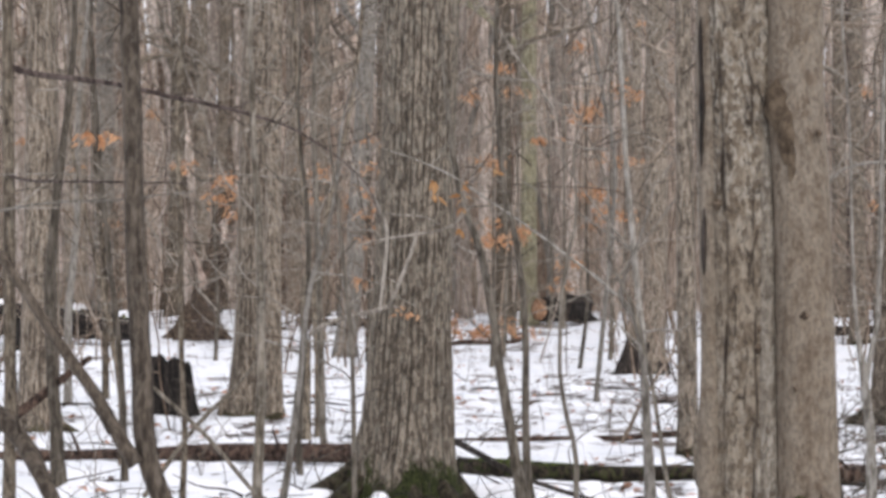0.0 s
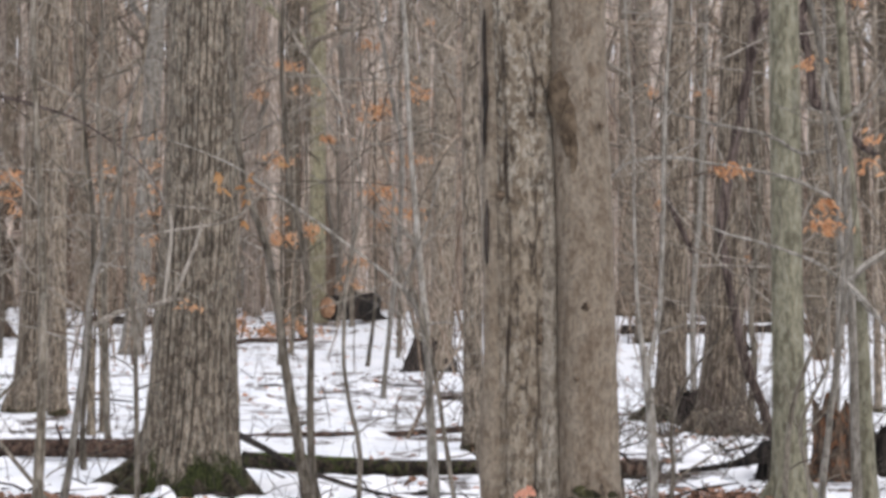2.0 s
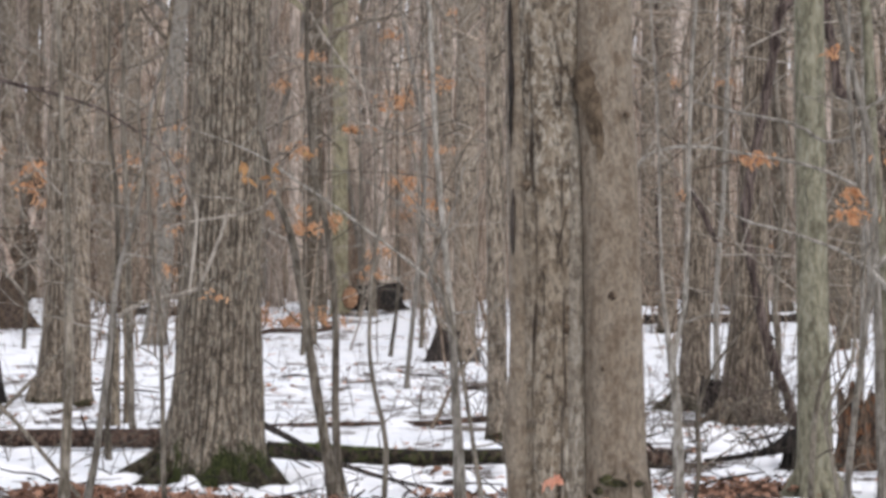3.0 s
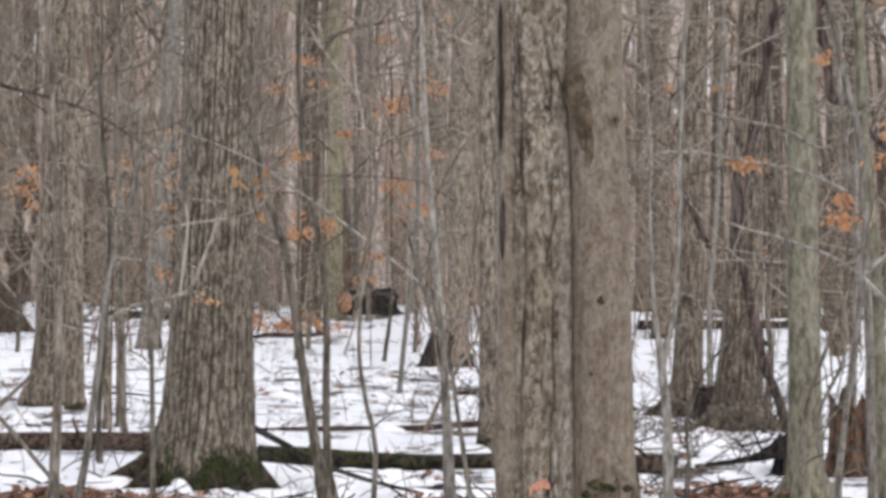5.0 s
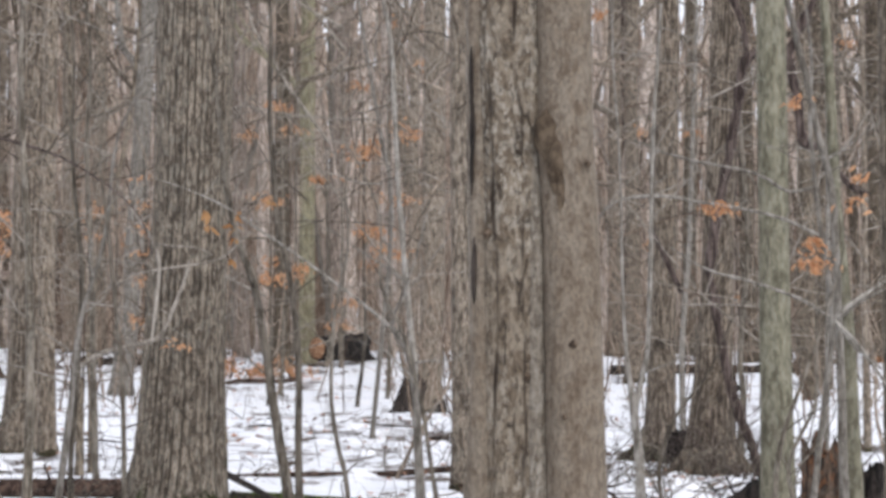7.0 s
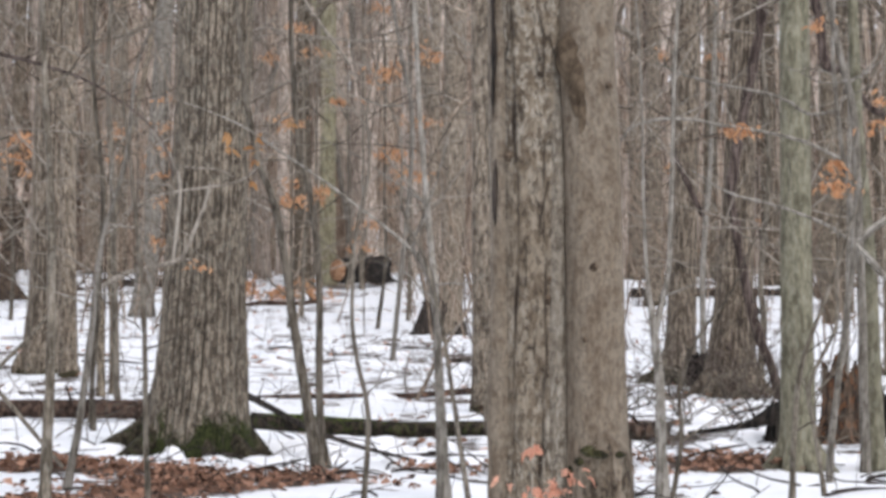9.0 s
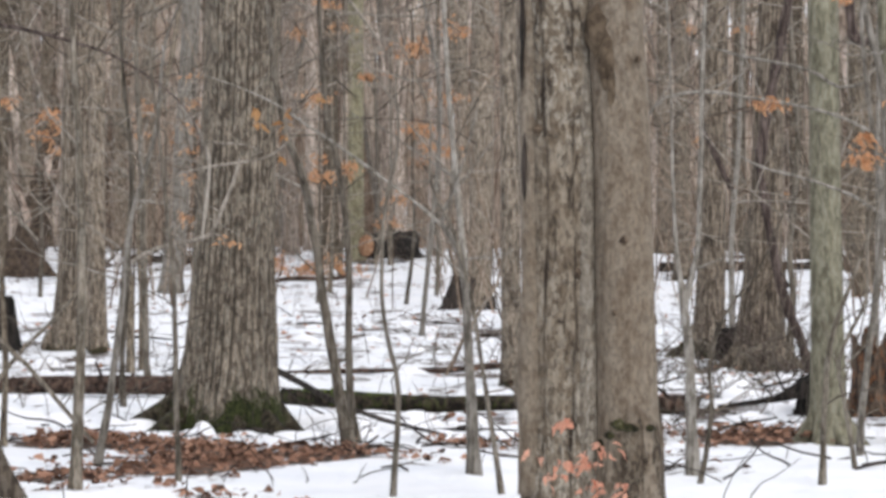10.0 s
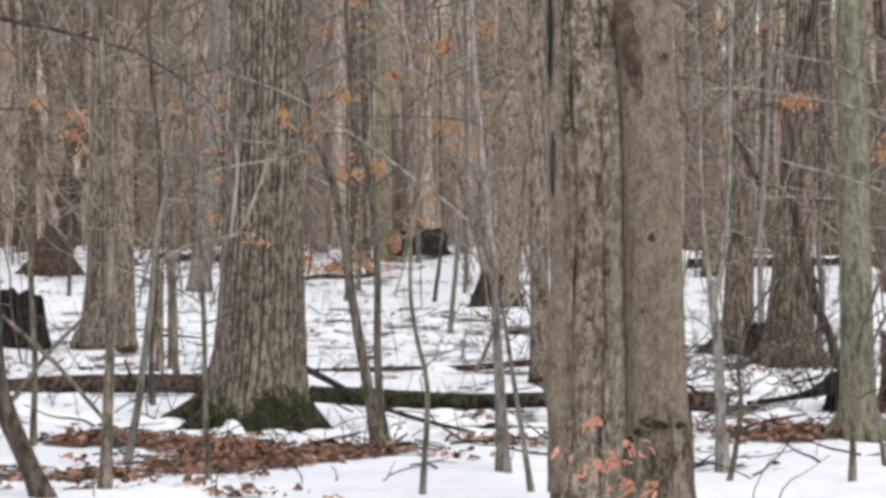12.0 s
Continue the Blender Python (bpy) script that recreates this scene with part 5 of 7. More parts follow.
sapling("young_beech", [(-8.472, 55.2, 0.001, 0.039), (-8.426, 55.2, 1.339, 0.0335), (-8.501, 55.2, 3.073, 0.0307), (-8.514, 55.2, 4.499, 0.0223)], M_SAPLING, "slim young beech with withered orange leaves", seed=203, twigs=5, leaf_size=0.15, height=5.5, branches=[[(-8.501, 55.2, 3.759, 0.0279), (-8.789, 55.2, 3.748, 0.0223), (-9.077, 55.2, 4.053, 0.0167)], [(-8.501, 55.2, 3.142, 0.0279), (-8.455, 55.2, 3.106, 0.0223), (-8.408, 55.2, 3.384, 0.0167)], [(-8.501, 55.2, 3.128, 0.0279), (-8.371, 55.2, 3.521, 0.0223), (-8.241, 55.2, 3.719, 0.0167)]], tufts=[(-9.077, 55.2, 4.053, 41, 0.152), (-8.408, 55.2, 3.384, 36, 0.133), (-8.241, 55.2, 3.719, 26, 0.095)])
sapling("young_beech", [(-8.829, 61.3, 0.001, 0.0433), (-8.759, 61.3, 1.487, 0.0372), (-8.703, 61.3, 2.391, 0.0341), (-8.645, 61.3, 3.705, 0.0248)], M_SAPLING, "slim young beech with withered orange leaves", seed=204, twigs=5, leaf_size=0.15, height=4.7, branches=[[(-8.703, 61.3, 2.742, 0.031), (-8.804, 61.3, 2.874, 0.0248), (-8.904, 61.3, 3.21, 0.0186)], [(-8.703, 61.3, 2.453, 0.031), (-8.692, 61.3, 2.945, 0.0248), (-8.681, 61.3, 3.136, 0.0186)]], tufts=[(-8.904, 61.3, 3.21, 36, 0.147), (-8.681, 61.3, 3.136, 41, 0.168)])
sapling("young_beech", [(-7.337, 67.5, -0.001, 0.0477), (-7.36, 67.5, 1.635, 0.0409), (-7.302, 67.5, 1.014, 0.0375), (-7.324, 67.5, 4.873, 0.0273)], M_SAPLING, "slim young beech with withered orange leaves", seed=205, twigs=5, leaf_size=0.15, height=5.9, branches=[[(-7.302, 67.5, 3.825, 0.0341), (-7.599, 67.5, 3.977, 0.0273), (-7.895, 67.5, 4.327, 0.0205)], [(-7.302, 67.5, 1.082, 0.0341), (-7.121, 67.5, 1.375, 0.0273), (-6.941, 67.5, 1.668, 0.0205)]], tufts=[(-7.895, 67.5, 4.327, 41, 0.185), (-6.941, 67.5, 1.668, 36, 0.162)])
sapling("young_beech", [(-6.556, 68.7, 0, 0.0486), (-6.698, 68.7, 1.666, 0.0416), (-6.713, 68.7, 2.302, 0.0382), (-6.684, 68.7, 4.237, 0.0278)], M_SAPLING, "slim young beech with withered orange leaves", seed=206, twigs=5, leaf_size=0.15, height=5.2, branches=[[(-6.713, 68.7, 3.032, 0.0347), (-6.819, 68.7, 3.456, 0.0278), (-6.926, 68.7, 3.682, 0.0208)], [(-6.713, 68.7, 2.371, 0.0347), (-6.771, 68.7, 2.745, 0.0278), (-6.828, 68.7, 3.127, 0.0208)]], tufts=[(-6.926, 68.7, 3.682, 46, 0.212), (-6.828, 68.7, 3.127, 41, 0.189)])
sapling("young_beech", [(-4.508, 65.1, 0.001, 0.046), (-4.534, 65.1, 1.579, 0.0395), (-4.502, 65.1, 5.489, 0.0362), (-4.559, 65.1, 6.992, 0.0263)], M_SAPLING, "slim young beech with withered orange leaves", seed=207, twigs=5, leaf_size=0.15, height=8.0, branches=[[(-4.502, 65.1, 6.063, 0.0329), (-4.907, 65.1, 6.259, 0.0263), (-5.313, 65.1, 6.466, 0.0197)], [(-4.502, 65.1, 5.555, 0.0329), (-4.25, 65.1, 5.77, 0.0263), (-3.998, 65.1, 6.072, 0.0197)]], tufts=[(-5.313, 65.1, 6.466, 26, 0.112), (-3.998, 65.1, 6.072, 31, 0.134)])
sapling("young_beech", [(-2.979, 55.3, 0.001, 0.0391), (-2.925, 55.3, 1.341, 0.0335), (-2.941, 55.3, 2, 0.0307), (-2.935, 55.3, 4.561, 0.0223)], M_SAPLING, "slim young beech with withered orange leaves", seed=208, twigs=5, leaf_size=0.15, height=5.6, branches=[[(-2.941, 55.3, 3.705, 0.0279), (-2.945, 55.3, 3.939, 0.0223), (-2.949, 55.3, 4.114, 0.0168)], [(-2.941, 55.3, 2.056, 0.0279), (-2.917, 55.3, 2.274, 0.0223), (-2.893, 55.3, 2.55, 0.0168)]], tufts=[(-2.949, 55.3, 4.114, 41, 0.152), (-2.893, 55.3, 2.55, 46, 0.171)])
sapling("young_beech", [(-2.907, 63.1, -0, 0.0446), (-2.817, 63.1, 1.529, 0.0382), (-2.799, 63.1, 2.123, 0.0351), (-2.784, 63.1, 7.081, 0.0255)], M_SAPLING, "slim young beech with withered orange leaves", seed=209, twigs=5, leaf_size=0.15, height=8.1, branches=[[(-2.799, 63.1, 6.159, 0.0319), (-2.986, 63.1, 6.379, 0.0255), (-3.174, 63.1, 6.572, 0.0191)], [(-2.799, 63.1, 2.187, 0.0319), (-2.763, 63.1, 2.563, 0.0255), (-2.728, 63.1, 2.747, 0.0191)]], tufts=[(-3.174, 63.1, 6.572, 36, 0.152), (-2.728, 63.1, 2.747, 36, 0.152)])
sapling("young_beech", [(-2.226, 66, 0.001, 0.0467), (-2.101, 66, 1.601, 0.04), (-2.18, 66, 4.539, 0.0367), (-2.195, 66, 5.6, 0.0267)], M_SAPLING, "slim young beech with withered orange leaves", seed=210, twigs=5, leaf_size=0.15, height=6.6, branches=[[(-2.18, 66, 4.605, 0.0333), (-2.297, 66, 4.799, 0.0267), (-2.413, 66, 5.053, 0.02)], [(-2.18, 66, 4.726, 0.0333), (-2.217, 66, 4.719, 0.0267), (-2.253, 66, 5.067, 0.02)]], tufts=[(-2.413, 66, 5.053, 26, 0.113), (-2.253, 66, 5.067, 31, 0.136)])
sapling("young_beech", [(-1.846, 65.9, -0, 0.0466), (-1.874, 65.9, 1.597, 0.0399), (-1.822, 65.9, 0.816, 0.0366), (-1.848, 65.9, 7.791, 0.0266)], M_SAPLING, "slim young beech with withered orange leaves", seed=211, twigs=5, leaf_size=0.15, height=8.8, branches=[[(-1.822, 65.9, 0.882, 0.0333), (-1.87, 65.9, 1.329, 0.0266), (-1.917, 65.9, 1.667, 0.02)], [(-1.822, 65.9, 1.788, 0.0333), (-1.77, 65.9, 1.894, 0.0266), (-1.717, 65.9, 2.199, 0.02)], [(-1.822, 65.9, 6.611, 0.0333), (-1.637, 65.9, 6.897, 0.0266), (-1.451, 65.9, 7.258, 0.02)]], tufts=[(-1.917, 65.9, 1.667, 41, 0.181), (-1.717, 65.9, 2.199, 36, 0.158), (-1.451, 65.9, 7.258, 31, 0.136)])
sapling("young_beech", [(-1.236, 55.2, -0, 0.039), (-1.076, 55.2, 1.338, 0.0335), (-1.099, 55.2, 2.942, 0.0307), (-1.103, 55.2, 5.503, 0.0223)], M_SAPLING, "slim young beech with withered orange leaves", seed=212, twigs=5, leaf_size=0.15, height=6.5, branches=[[(-1.099, 55.2, 4.575, 0.0279), (-1.129, 55.2, 4.898, 0.0223), (-1.16, 55.2, 5.057, 0.0167)], [(-1.099, 55.2, 2.998, 0.0279), (-1.046, 55.2, 3.241, 0.0223), (-0.992, 55.2, 3.496, 0.0167)]], tufts=[(-1.16, 55.2, 5.057, 65, 0.237), (-0.992, 55.2, 3.496, 57, 0.209)])
sapling("young_beech", [(-0.706, 69.7, -0.001, 0.0493), (-0.802, 69.7, 1.689, 0.0422), (-0.756, 69.7, 2.64, 0.0387), (-0.742, 69.7, 9.753, 0.0282)], M_SAPLING, "slim young beech with withered orange leaves", seed=213, twigs=5, leaf_size=0.15, height=10.8, branches=[[(-0.756, 69.7, 2.71, 0.0352), (-0.97, 69.7, 2.855, 0.0282), (-1.183, 69.7, 3.149, 0.0211)], [(-0.756, 69.7, 4.155, 0.0352), (-0.758, 69.7, 4.383, 0.0282), (-0.76, 69.7, 4.768, 0.0211)], [(-0.756, 69.7, 8.896, 0.0352), (-0.596, 69.7, 8.92, 0.0282), (-0.437, 69.7, 9.19, 0.0211)]], tufts=[(-1.183, 69.7, 3.149, 31, 0.144), (-0.76, 69.7, 4.768, 36, 0.168), (-0.437, 69.7, 9.19, 62, 0.287)])
sapling("young_beech", [(-0.256, 60.8, 0.001, 0.043), (-0.443, 60.8, 1.475, 0.0368), (-0.35, 60.8, 2.708, 0.0338), (-0.342, 60.8, 6.267, 0.0246)], M_SAPLING, "slim young beech with withered orange leaves", seed=214, twigs=5, leaf_size=0.15, height=7.3, branches=[[(-0.35, 60.8, 2.77, 0.0307), (-0.353, 60.8, 2.922, 0.0246), (-0.356, 60.8, 3.197, 0.0184)], [(-0.35, 60.8, 5.383, 0.0307), (-0.292, 60.8, 5.539, 0.0246), (-0.233, 60.8, 5.776, 0.0184)]], tufts=[(-0.356, 60.8, 3.197, 31, 0.125), (-0.233, 60.8, 5.776, 36, 0.146)])
sapling("young_beech", [(1.432, 57.1, 0, 0.0404), (1.483, 57.1, 1.384, 0.0346), (1.4, 57.1, 6.374, 0.0317), (1.42, 57.1, 8.452, 0.0231)], M_SAPLING, "slim young beech with withered orange leaves", seed=215, twigs=5, leaf_size=0.15, height=9.5, branches=[[(1.4, 57.1, 6.432, 0.0288), (0.792, 57.1, 6.759, 0.0231), (0.185, 57.1, 6.964, 0.0173)], [(1.4, 57.1, 6.57, 0.0288), (0.867, 57.1, 6.681, 0.0231), (0.335, 57.1, 6.952, 0.0173)], [(1.4, 57.1, 7.46, 0.0288), (2.54, 57.1, 7.813, 0.0231), (3.68, 57.1, 7.991, 0.0173)]], tufts=[(0.185, 57.1, 6.964, 36, 0.137), (0.335, 57.1, 6.952, 36, 0.137), (3.68, 57.1, 7.991, 26, 0.098)])
sapling("young_beech", [(5.144, 62, 0, 0.0438), (5.106, 62, 1.503, 0.0376), (5.161, 62, 2.715, 0.0344), (5.113, 62, 6.422, 0.0251)], M_SAPLING, "slim young beech with withered orange leaves", seed=216, twigs=5, leaf_size=0.15, height=7.4, branches=[[(5.161, 62, 5.586, 0.0313), (4.998, 62, 5.687, 0.0251), (4.835, 62, 5.921, 0.0188)], [(5.161, 62, 2.777, 0.0313), (5.217, 62, 3.023, 0.0251), (5.273, 62, 3.354, 0.0188)]], tufts=[(4.835, 62, 5.921, 36, 0.149), (5.273, 62, 3.354, 41, 0.17)])
sapling("young_beech", [(6.962, 70.3, 0, 0.0497), (6.935, 70.3, 1.705, 0.0426), (6.915, 70.3, 0.756, 0.0391), (6.904, 70.3, 7.054, 0.0284)], M_SAPLING, "slim young beech with withered orange leaves", seed=217, twigs=5, leaf_size=0.15, height=8.1, branches=[[(6.915, 70.3, 0.827, 0.0355), (6.504, 70.3, 1.273, 0.0284), (6.093, 70.3, 1.586, 0.0213)], [(6.915, 70.3, 5.711, 0.0355), (6.859, 70.3, 6.219, 0.0284), (6.803, 70.3, 6.485, 0.0213)], [(6.915, 70.3, 1.556, 0.0355), (7.477, 70.3, 2.094, 0.0284), (8.038, 70.3, 2.31, 0.0213)]], tufts=[(6.093, 70.3, 1.586, 36, 0.169), (6.803, 70.3, 6.485, 36, 0.169), (8.038, 70.3, 2.31, 26, 0.121)])
sapling("young_beech", [(9.911, 67.7, 0, 0.0479), (10.197, 67.7, 1.641, 0.041), (10.1, 67.7, -0.011, 0.0376), (10.152, 67.7, 9.04, 0.0274)], M_SAPLING, "slim young beech with withered orange leaves", seed=218, twigs=5, leaf_size=0.15, height=10.0, branches=[[(10.1, 67.7, 6.526, 0.0342), (9.591, 67.7, 6.717, 0.0274), (9.081, 67.7, 6.989, 0.0205)], [(10.1, 67.7, 7.99, 0.0342), (10.241, 67.7, 8.223, 0.0274), (10.381, 67.7, 8.493, 0.0205)], [(10.1, 67.7, 0.057, 0.0342), (10.582, 67.7, 0.613, 0.0274), (11.065, 67.7, 0.834, 0.0205)]], tufts=[(9.081, 67.7, 6.989, 26, 0.116), (10.381, 67.7, 8.493, 36, 0.163), (11.065, 67.7, 0.834, 26, 0.116)])

sapling("young_beech", [(-5.569, 56.6, 0.0, 0.04), (-5.521, 56.6, 2.2, 0.032), (-5.569, 56.6, 4.593, 0.02)], M_SAPLING, "slim young beech hung with withered orange leaves", seed=230, twigs=4, leaf_size=0.13, height=5.793, branches=[[(-5.569, 56.6, 4.293, 0.02), (-5.557, 56.6, 4.593, 0.008)], [(-5.569, 56.6, 3.754, 0.02), (-5.625, 56.6, 4.054, 0.008)], [(-5.569, 56.6, 3.275, 0.02), (-5.534, 56.6, 3.575, 0.008)], [(-5.569, 56.6, 2.797, 0.02), (-5.58, 56.6, 3.097, 0.008)], [(-5.569, 56.6, 2.258, 0.02), (-5.534, 56.6, 2.558, 0.008)], [(-5.569, 56.6, 1.396, 0.02), (-5.706, 56.6, 1.696, 0.008)]], tufts=[(-5.557, 56.6, 4.593, 20, 0.13), (-5.625, 56.6, 4.054, 24, 0.13), (-5.534, 56.6, 3.575, 30, 0.13), (-5.58, 56.6, 3.097, 30, 0.13), (-5.534, 56.6, 2.558, 34, 0.13), (-5.706, 56.6, 1.696, 30, 0.13)])
sapling("young_beech", [(-2.874, 58.3, 0.0, 0.04), (-2.824, 58.3, 2.2, 0.032), (-2.874, 58.3, 6.16, 0.02)], M_SAPLING, "slim young beech hung with withered orange leaves", seed=231, twigs=4, leaf_size=0.13, height=7.36, branches=[[(-2.874, 58.3, 5.86, 0.02), (-2.933, 58.3, 6.16, 0.008)], [(-2.874, 58.3, 5.4, 0.02), (-2.615, 58.3, 5.7, 0.008)], [(-2.874, 58.3, 3.917, 0.02), (-3.168, 58.3, 4.217, 0.008)], [(-2.874, 58.3, 2.668, 0.02), (-3.109, 58.3, 2.968, 0.008)], [(-2.874, 58.3, 2.267, 0.02), (-3.168, 58.3, 2.567, 0.008)], [(-2.874, 58.3, 2.479, 0.02), (-2.497, 58.3, 2.779, 0.008)]], tufts=[(-2.933, 58.3, 6.16, 34, 0.13), (-2.615, 58.3, 5.7, 24, 0.13), (-3.168, 58.3, 4.217, 36, 0.13), (-3.109, 58.3, 2.968, 30, 0.13), (-3.168, 58.3, 2.567, 34, 0.13), (-2.497, 58.3, 2.779, 34, 0.13)])
sapling("young_beech", [(-0.647, 57.2, 0.0, 0.04), (-0.597, 57.2, 2.2, 0.032), (-0.647, 57.2, 5.781, 0.02)], M_SAPLING, "slim young beech hung with withered orange leaves", seed=232, twigs=4, leaf_size=0.13, height=6.981, branches=[[(-0.647, 57.2, 4.927, 0.02), (-1.086, 57.2, 5.227, 0.008)], [(-0.647, 57.2, 5.226, 0.02), (-0.22, 57.2, 5.526, 0.008)], [(-0.647, 57.2, 5.48, 0.02), (-0.451, 57.2, 5.78, 0.008)], [(-0.647, 57.2, 3.899, 0.02), (-0.3, 57.2, 4.199, 0.008)], [(-0.647, 57.2, 3.264, 0.02), (-1.028, 57.2, 3.564, 0.008)], [(-0.647, 57.2, 2.871, 0.02), (-0.786, 57.2, 3.171, 0.008)]], tufts=[(-1.086, 57.2, 5.227, 40, 0.13), (-0.22, 57.2, 5.526, 34, 0.13), (-0.451, 57.2, 5.78, 24, 0.13), (-0.3, 57.2, 4.199, 40, 0.13), (-1.028, 57.2, 3.564, 50, 0.13), (-0.786, 57.2, 3.171, 36, 0.13)])
sapling("young_beech", [(-7.525, 56.1, 0.0, 0.04), (-7.475, 56.1, 2.2, 0.032), (-7.525, 56.1, 3.943, 0.02)], M_SAPLING, "slim young beech hung with withered orange leaves", seed=233, twigs=4, leaf_size=0.13, height=5.143, branches=[[(-7.525, 56.1, 3.604, 0.02), (-6.562, 56.1, 3.904, 0.008)], [(-7.525, 56.1, 3.637, 0.02), (-6.369, 56.1, 3.937, 0.008)], [(-7.525, 56.1, 3.125, 0.02), (-6.483, 56.1, 3.425, 0.008)], [(-7.525, 56.1, 3.534, 0.02), (-8.432, 56.1, 3.834, 0.008)], [(-7.525, 56.1, 2.788, 0.02), (-8.092, 56.1, 3.088, 0.008)], [(-7.525, 56.1, 3.224, 0.02), (-8.205, 56.1, 3.524, 0.008)]], tufts=[(-6.562, 56.1, 3.904, 36, 0.13), (-6.369, 56.1, 3.937, 26, 0.13), (-6.483, 56.1, 3.425, 26, 0.13), (-8.432, 56.1, 3.834, 40, 0.13), (-8.092, 56.1, 3.088, 40, 0.13), (-8.205, 56.1, 3.524, 30, 0.13)])

# ---- stumps, the vine and the far logs ----
def stump(name, x, y, r, height, mat, label, seed, jag=0.25, lean=0.0, top=None, spread=0.55):
    """A broken stump: uneven sides, spread roots and a splintered rim round a hollow."""
    z0 = ground_z(x, y)
    ob = thing(name, (x, y, z0), label, "stump", "stumps")
    g = Geo()
    sides, rings = 28, 14
    rim = [height * (1 - jag * (0.5 + 0.9 * noise.noise((math.cos(2 * math.pi * k / sides) * 1.6 + seed, math.sin(2 * math.pi * k / sides) * 1.6, 0.3))) - 0.5 * jag * abs(noise.noise((k * 0.9, seed, 2.0)))) for k in range(sides)]
    for i in range(rings + 1):
        t = i / rings
        for k in range(sides):
            a = 2 * math.pi * k / sides
            f = 1 + spread * math.exp(-t * 5) * (0.4 + max(0, math.cos(4 * a + seed))) + 0.16 * noise.noise((math.cos(a) * 2.2 + seed, math.sin(a) * 2.2, t * 1.8)) + 0.1 * noise.noise((math.cos(a) * 6, math.sin(a) * 6 + seed, t * 2.5)) - 0.14 * t
            g.v.append(Vector((x + math.cos(a) * r * f + lean * t, y + math.sin(a) * r * f, z0 - 0.05 + t * (rim[k] + 0.05))))
    for k in range(sides):
        a = 2 * math.pi * k / sides
        q = g.v[rings * sides + k]
        g.v.append(Vector((x + lean + (q.x - x - lean) * 0.62, y + (q.y - y) * 0.62, z0 + height * 0.5 + 0.1 * height * noise.noise((k * 0.4, seed, 9)))))
    for i in range(rings + 1):
        for k in range(sides):
            a, b = i * sides + k, i * sides + (k + 1) % sides
            g.f.append((a, b, b + sides, a + sides))
    g.f.append(tuple(range((rings + 1) * sides, (rings + 2) * sides)))
    body = part("body", g, mat, ob)
    rng = random.Random(seed)
    g = Geo()
    for k in range(7):
        a = rng.uniform(0, 6.283)
        p = Vector((x + math.cos(a) * r * 0.75 + lean, y + math.sin(a) * r * 0.75, z0 + height * 0.55))
        wp, wr = wander(rng, p, (rng.gauss(0, 0.12), rng.gauss(0, 0.12), 1), height * rng.uniform(0.12, 0.34), r * 0.2, 4, 0, 0.12, 0.3)
        g.tube(wp, wr, 5)
    tagged(part("splintered_rim", g, top or mat, body), kind="stuff")
    return ob


stump("charred_stump", -6.02, 35.4, 0.335, 0.84, M_BLACK, "black charred stump standing in the snow", 4, 0.34, -0.03, spread=0.15)
stump("rotten_stump", 3.36, 23.2, 0.19, 0.78, M_ROT, "rotten brown stump with a splintered rim", 6, 0.6, 0.0)
stump("dark_stump", 3.8, 23.6, 0.13, 0.50, M_BLACK, "dark broken stump with snow behind it", 9, 0.35, 0.02)

# stump shapes added for the dark hollow and base of the flared trunk
stump("dark_foot", -0.30, 52.3, 0.25, 0.78, M_DARK, "dark leaning mass for the charred hollow in a grey trunk's foot", 21, 0.45, 0.22)
stump("dark_foot", 0.40, 52.0, 0.12, 0.3, M_DARK, "small dark mass for the dark base of a trunk", 25, 0.4, 0.0)

stump("dark_stump", 2.84, 23.55, 0.09, 0.40, M_BLACK, "black broken root end beside a green-barked trunk", 43, 0.5, 0.03)
stump("dark_stump", 3.58, 23.55, 0.12, 0.44, M_BLACK, "dark broken stump behind a rotten one", 27, 0.4, 0.02)

stump("dark_stump", 3.04, 32.6, 0.21, 0.52, M_BLACK, "dark hollow root mass between two trunks", 41, 0.45, 0.02)

# rock-dark rootwads and cut wood on the rise at the back
stump("rootwad", -1.72, 68.4, 0.48, 0.72, M_BLACK, "dark upturned root plate on the rise", 11, 0.3, 0.1)
stump("rootwad", 6.4, 60.0, 0.4, 0.55, M_BLACK, "dark root plate behind a mossy trunk", 13, 0.3, 0.0)
stump("rootwad", -13.4, 60.5, 0.42, 0.72, M_BLACK, "dark root plate with moss and snow on top", 15, 0.25, 0.2)


def cut_log(x, y, z, r, way, length, label):
    """A sawn log that shows its round pale end."""
    way = Vector(way).normalized()
    p = Vector((x, y, z))
    ob = thing("sawn_log", (x, y, ground_z(x, y)), label, "log", "fallen logs")
    g = Geo()
    g.tube([p + way * length * t for t in (0, 0.3, 0.6, 1)], [r * 1.06, r * 1.1, r * 1.05, r], 22, lambda a, i: 1 + 0.08 * noise.noise((math.cos(a) * 3, math.sin(a) * 3, i * 0.7)))
    bole = part("bole", g, M_BLACK, ob, "dark wet bark")
    g = Geo()
    g.tube([p - way * 0.03, p - way * 0.01, p + way * 0.05], [r * 0.9, r * 0.97, r * 0.97], 22, lambda a, i: 1 + 0.06 * noise.noise((math.cos(a) * 3, math.sin(a) * 3, 0.2)))
    part("sawn_end", g, M_CUT, bole, "pale orange sawn end grain")


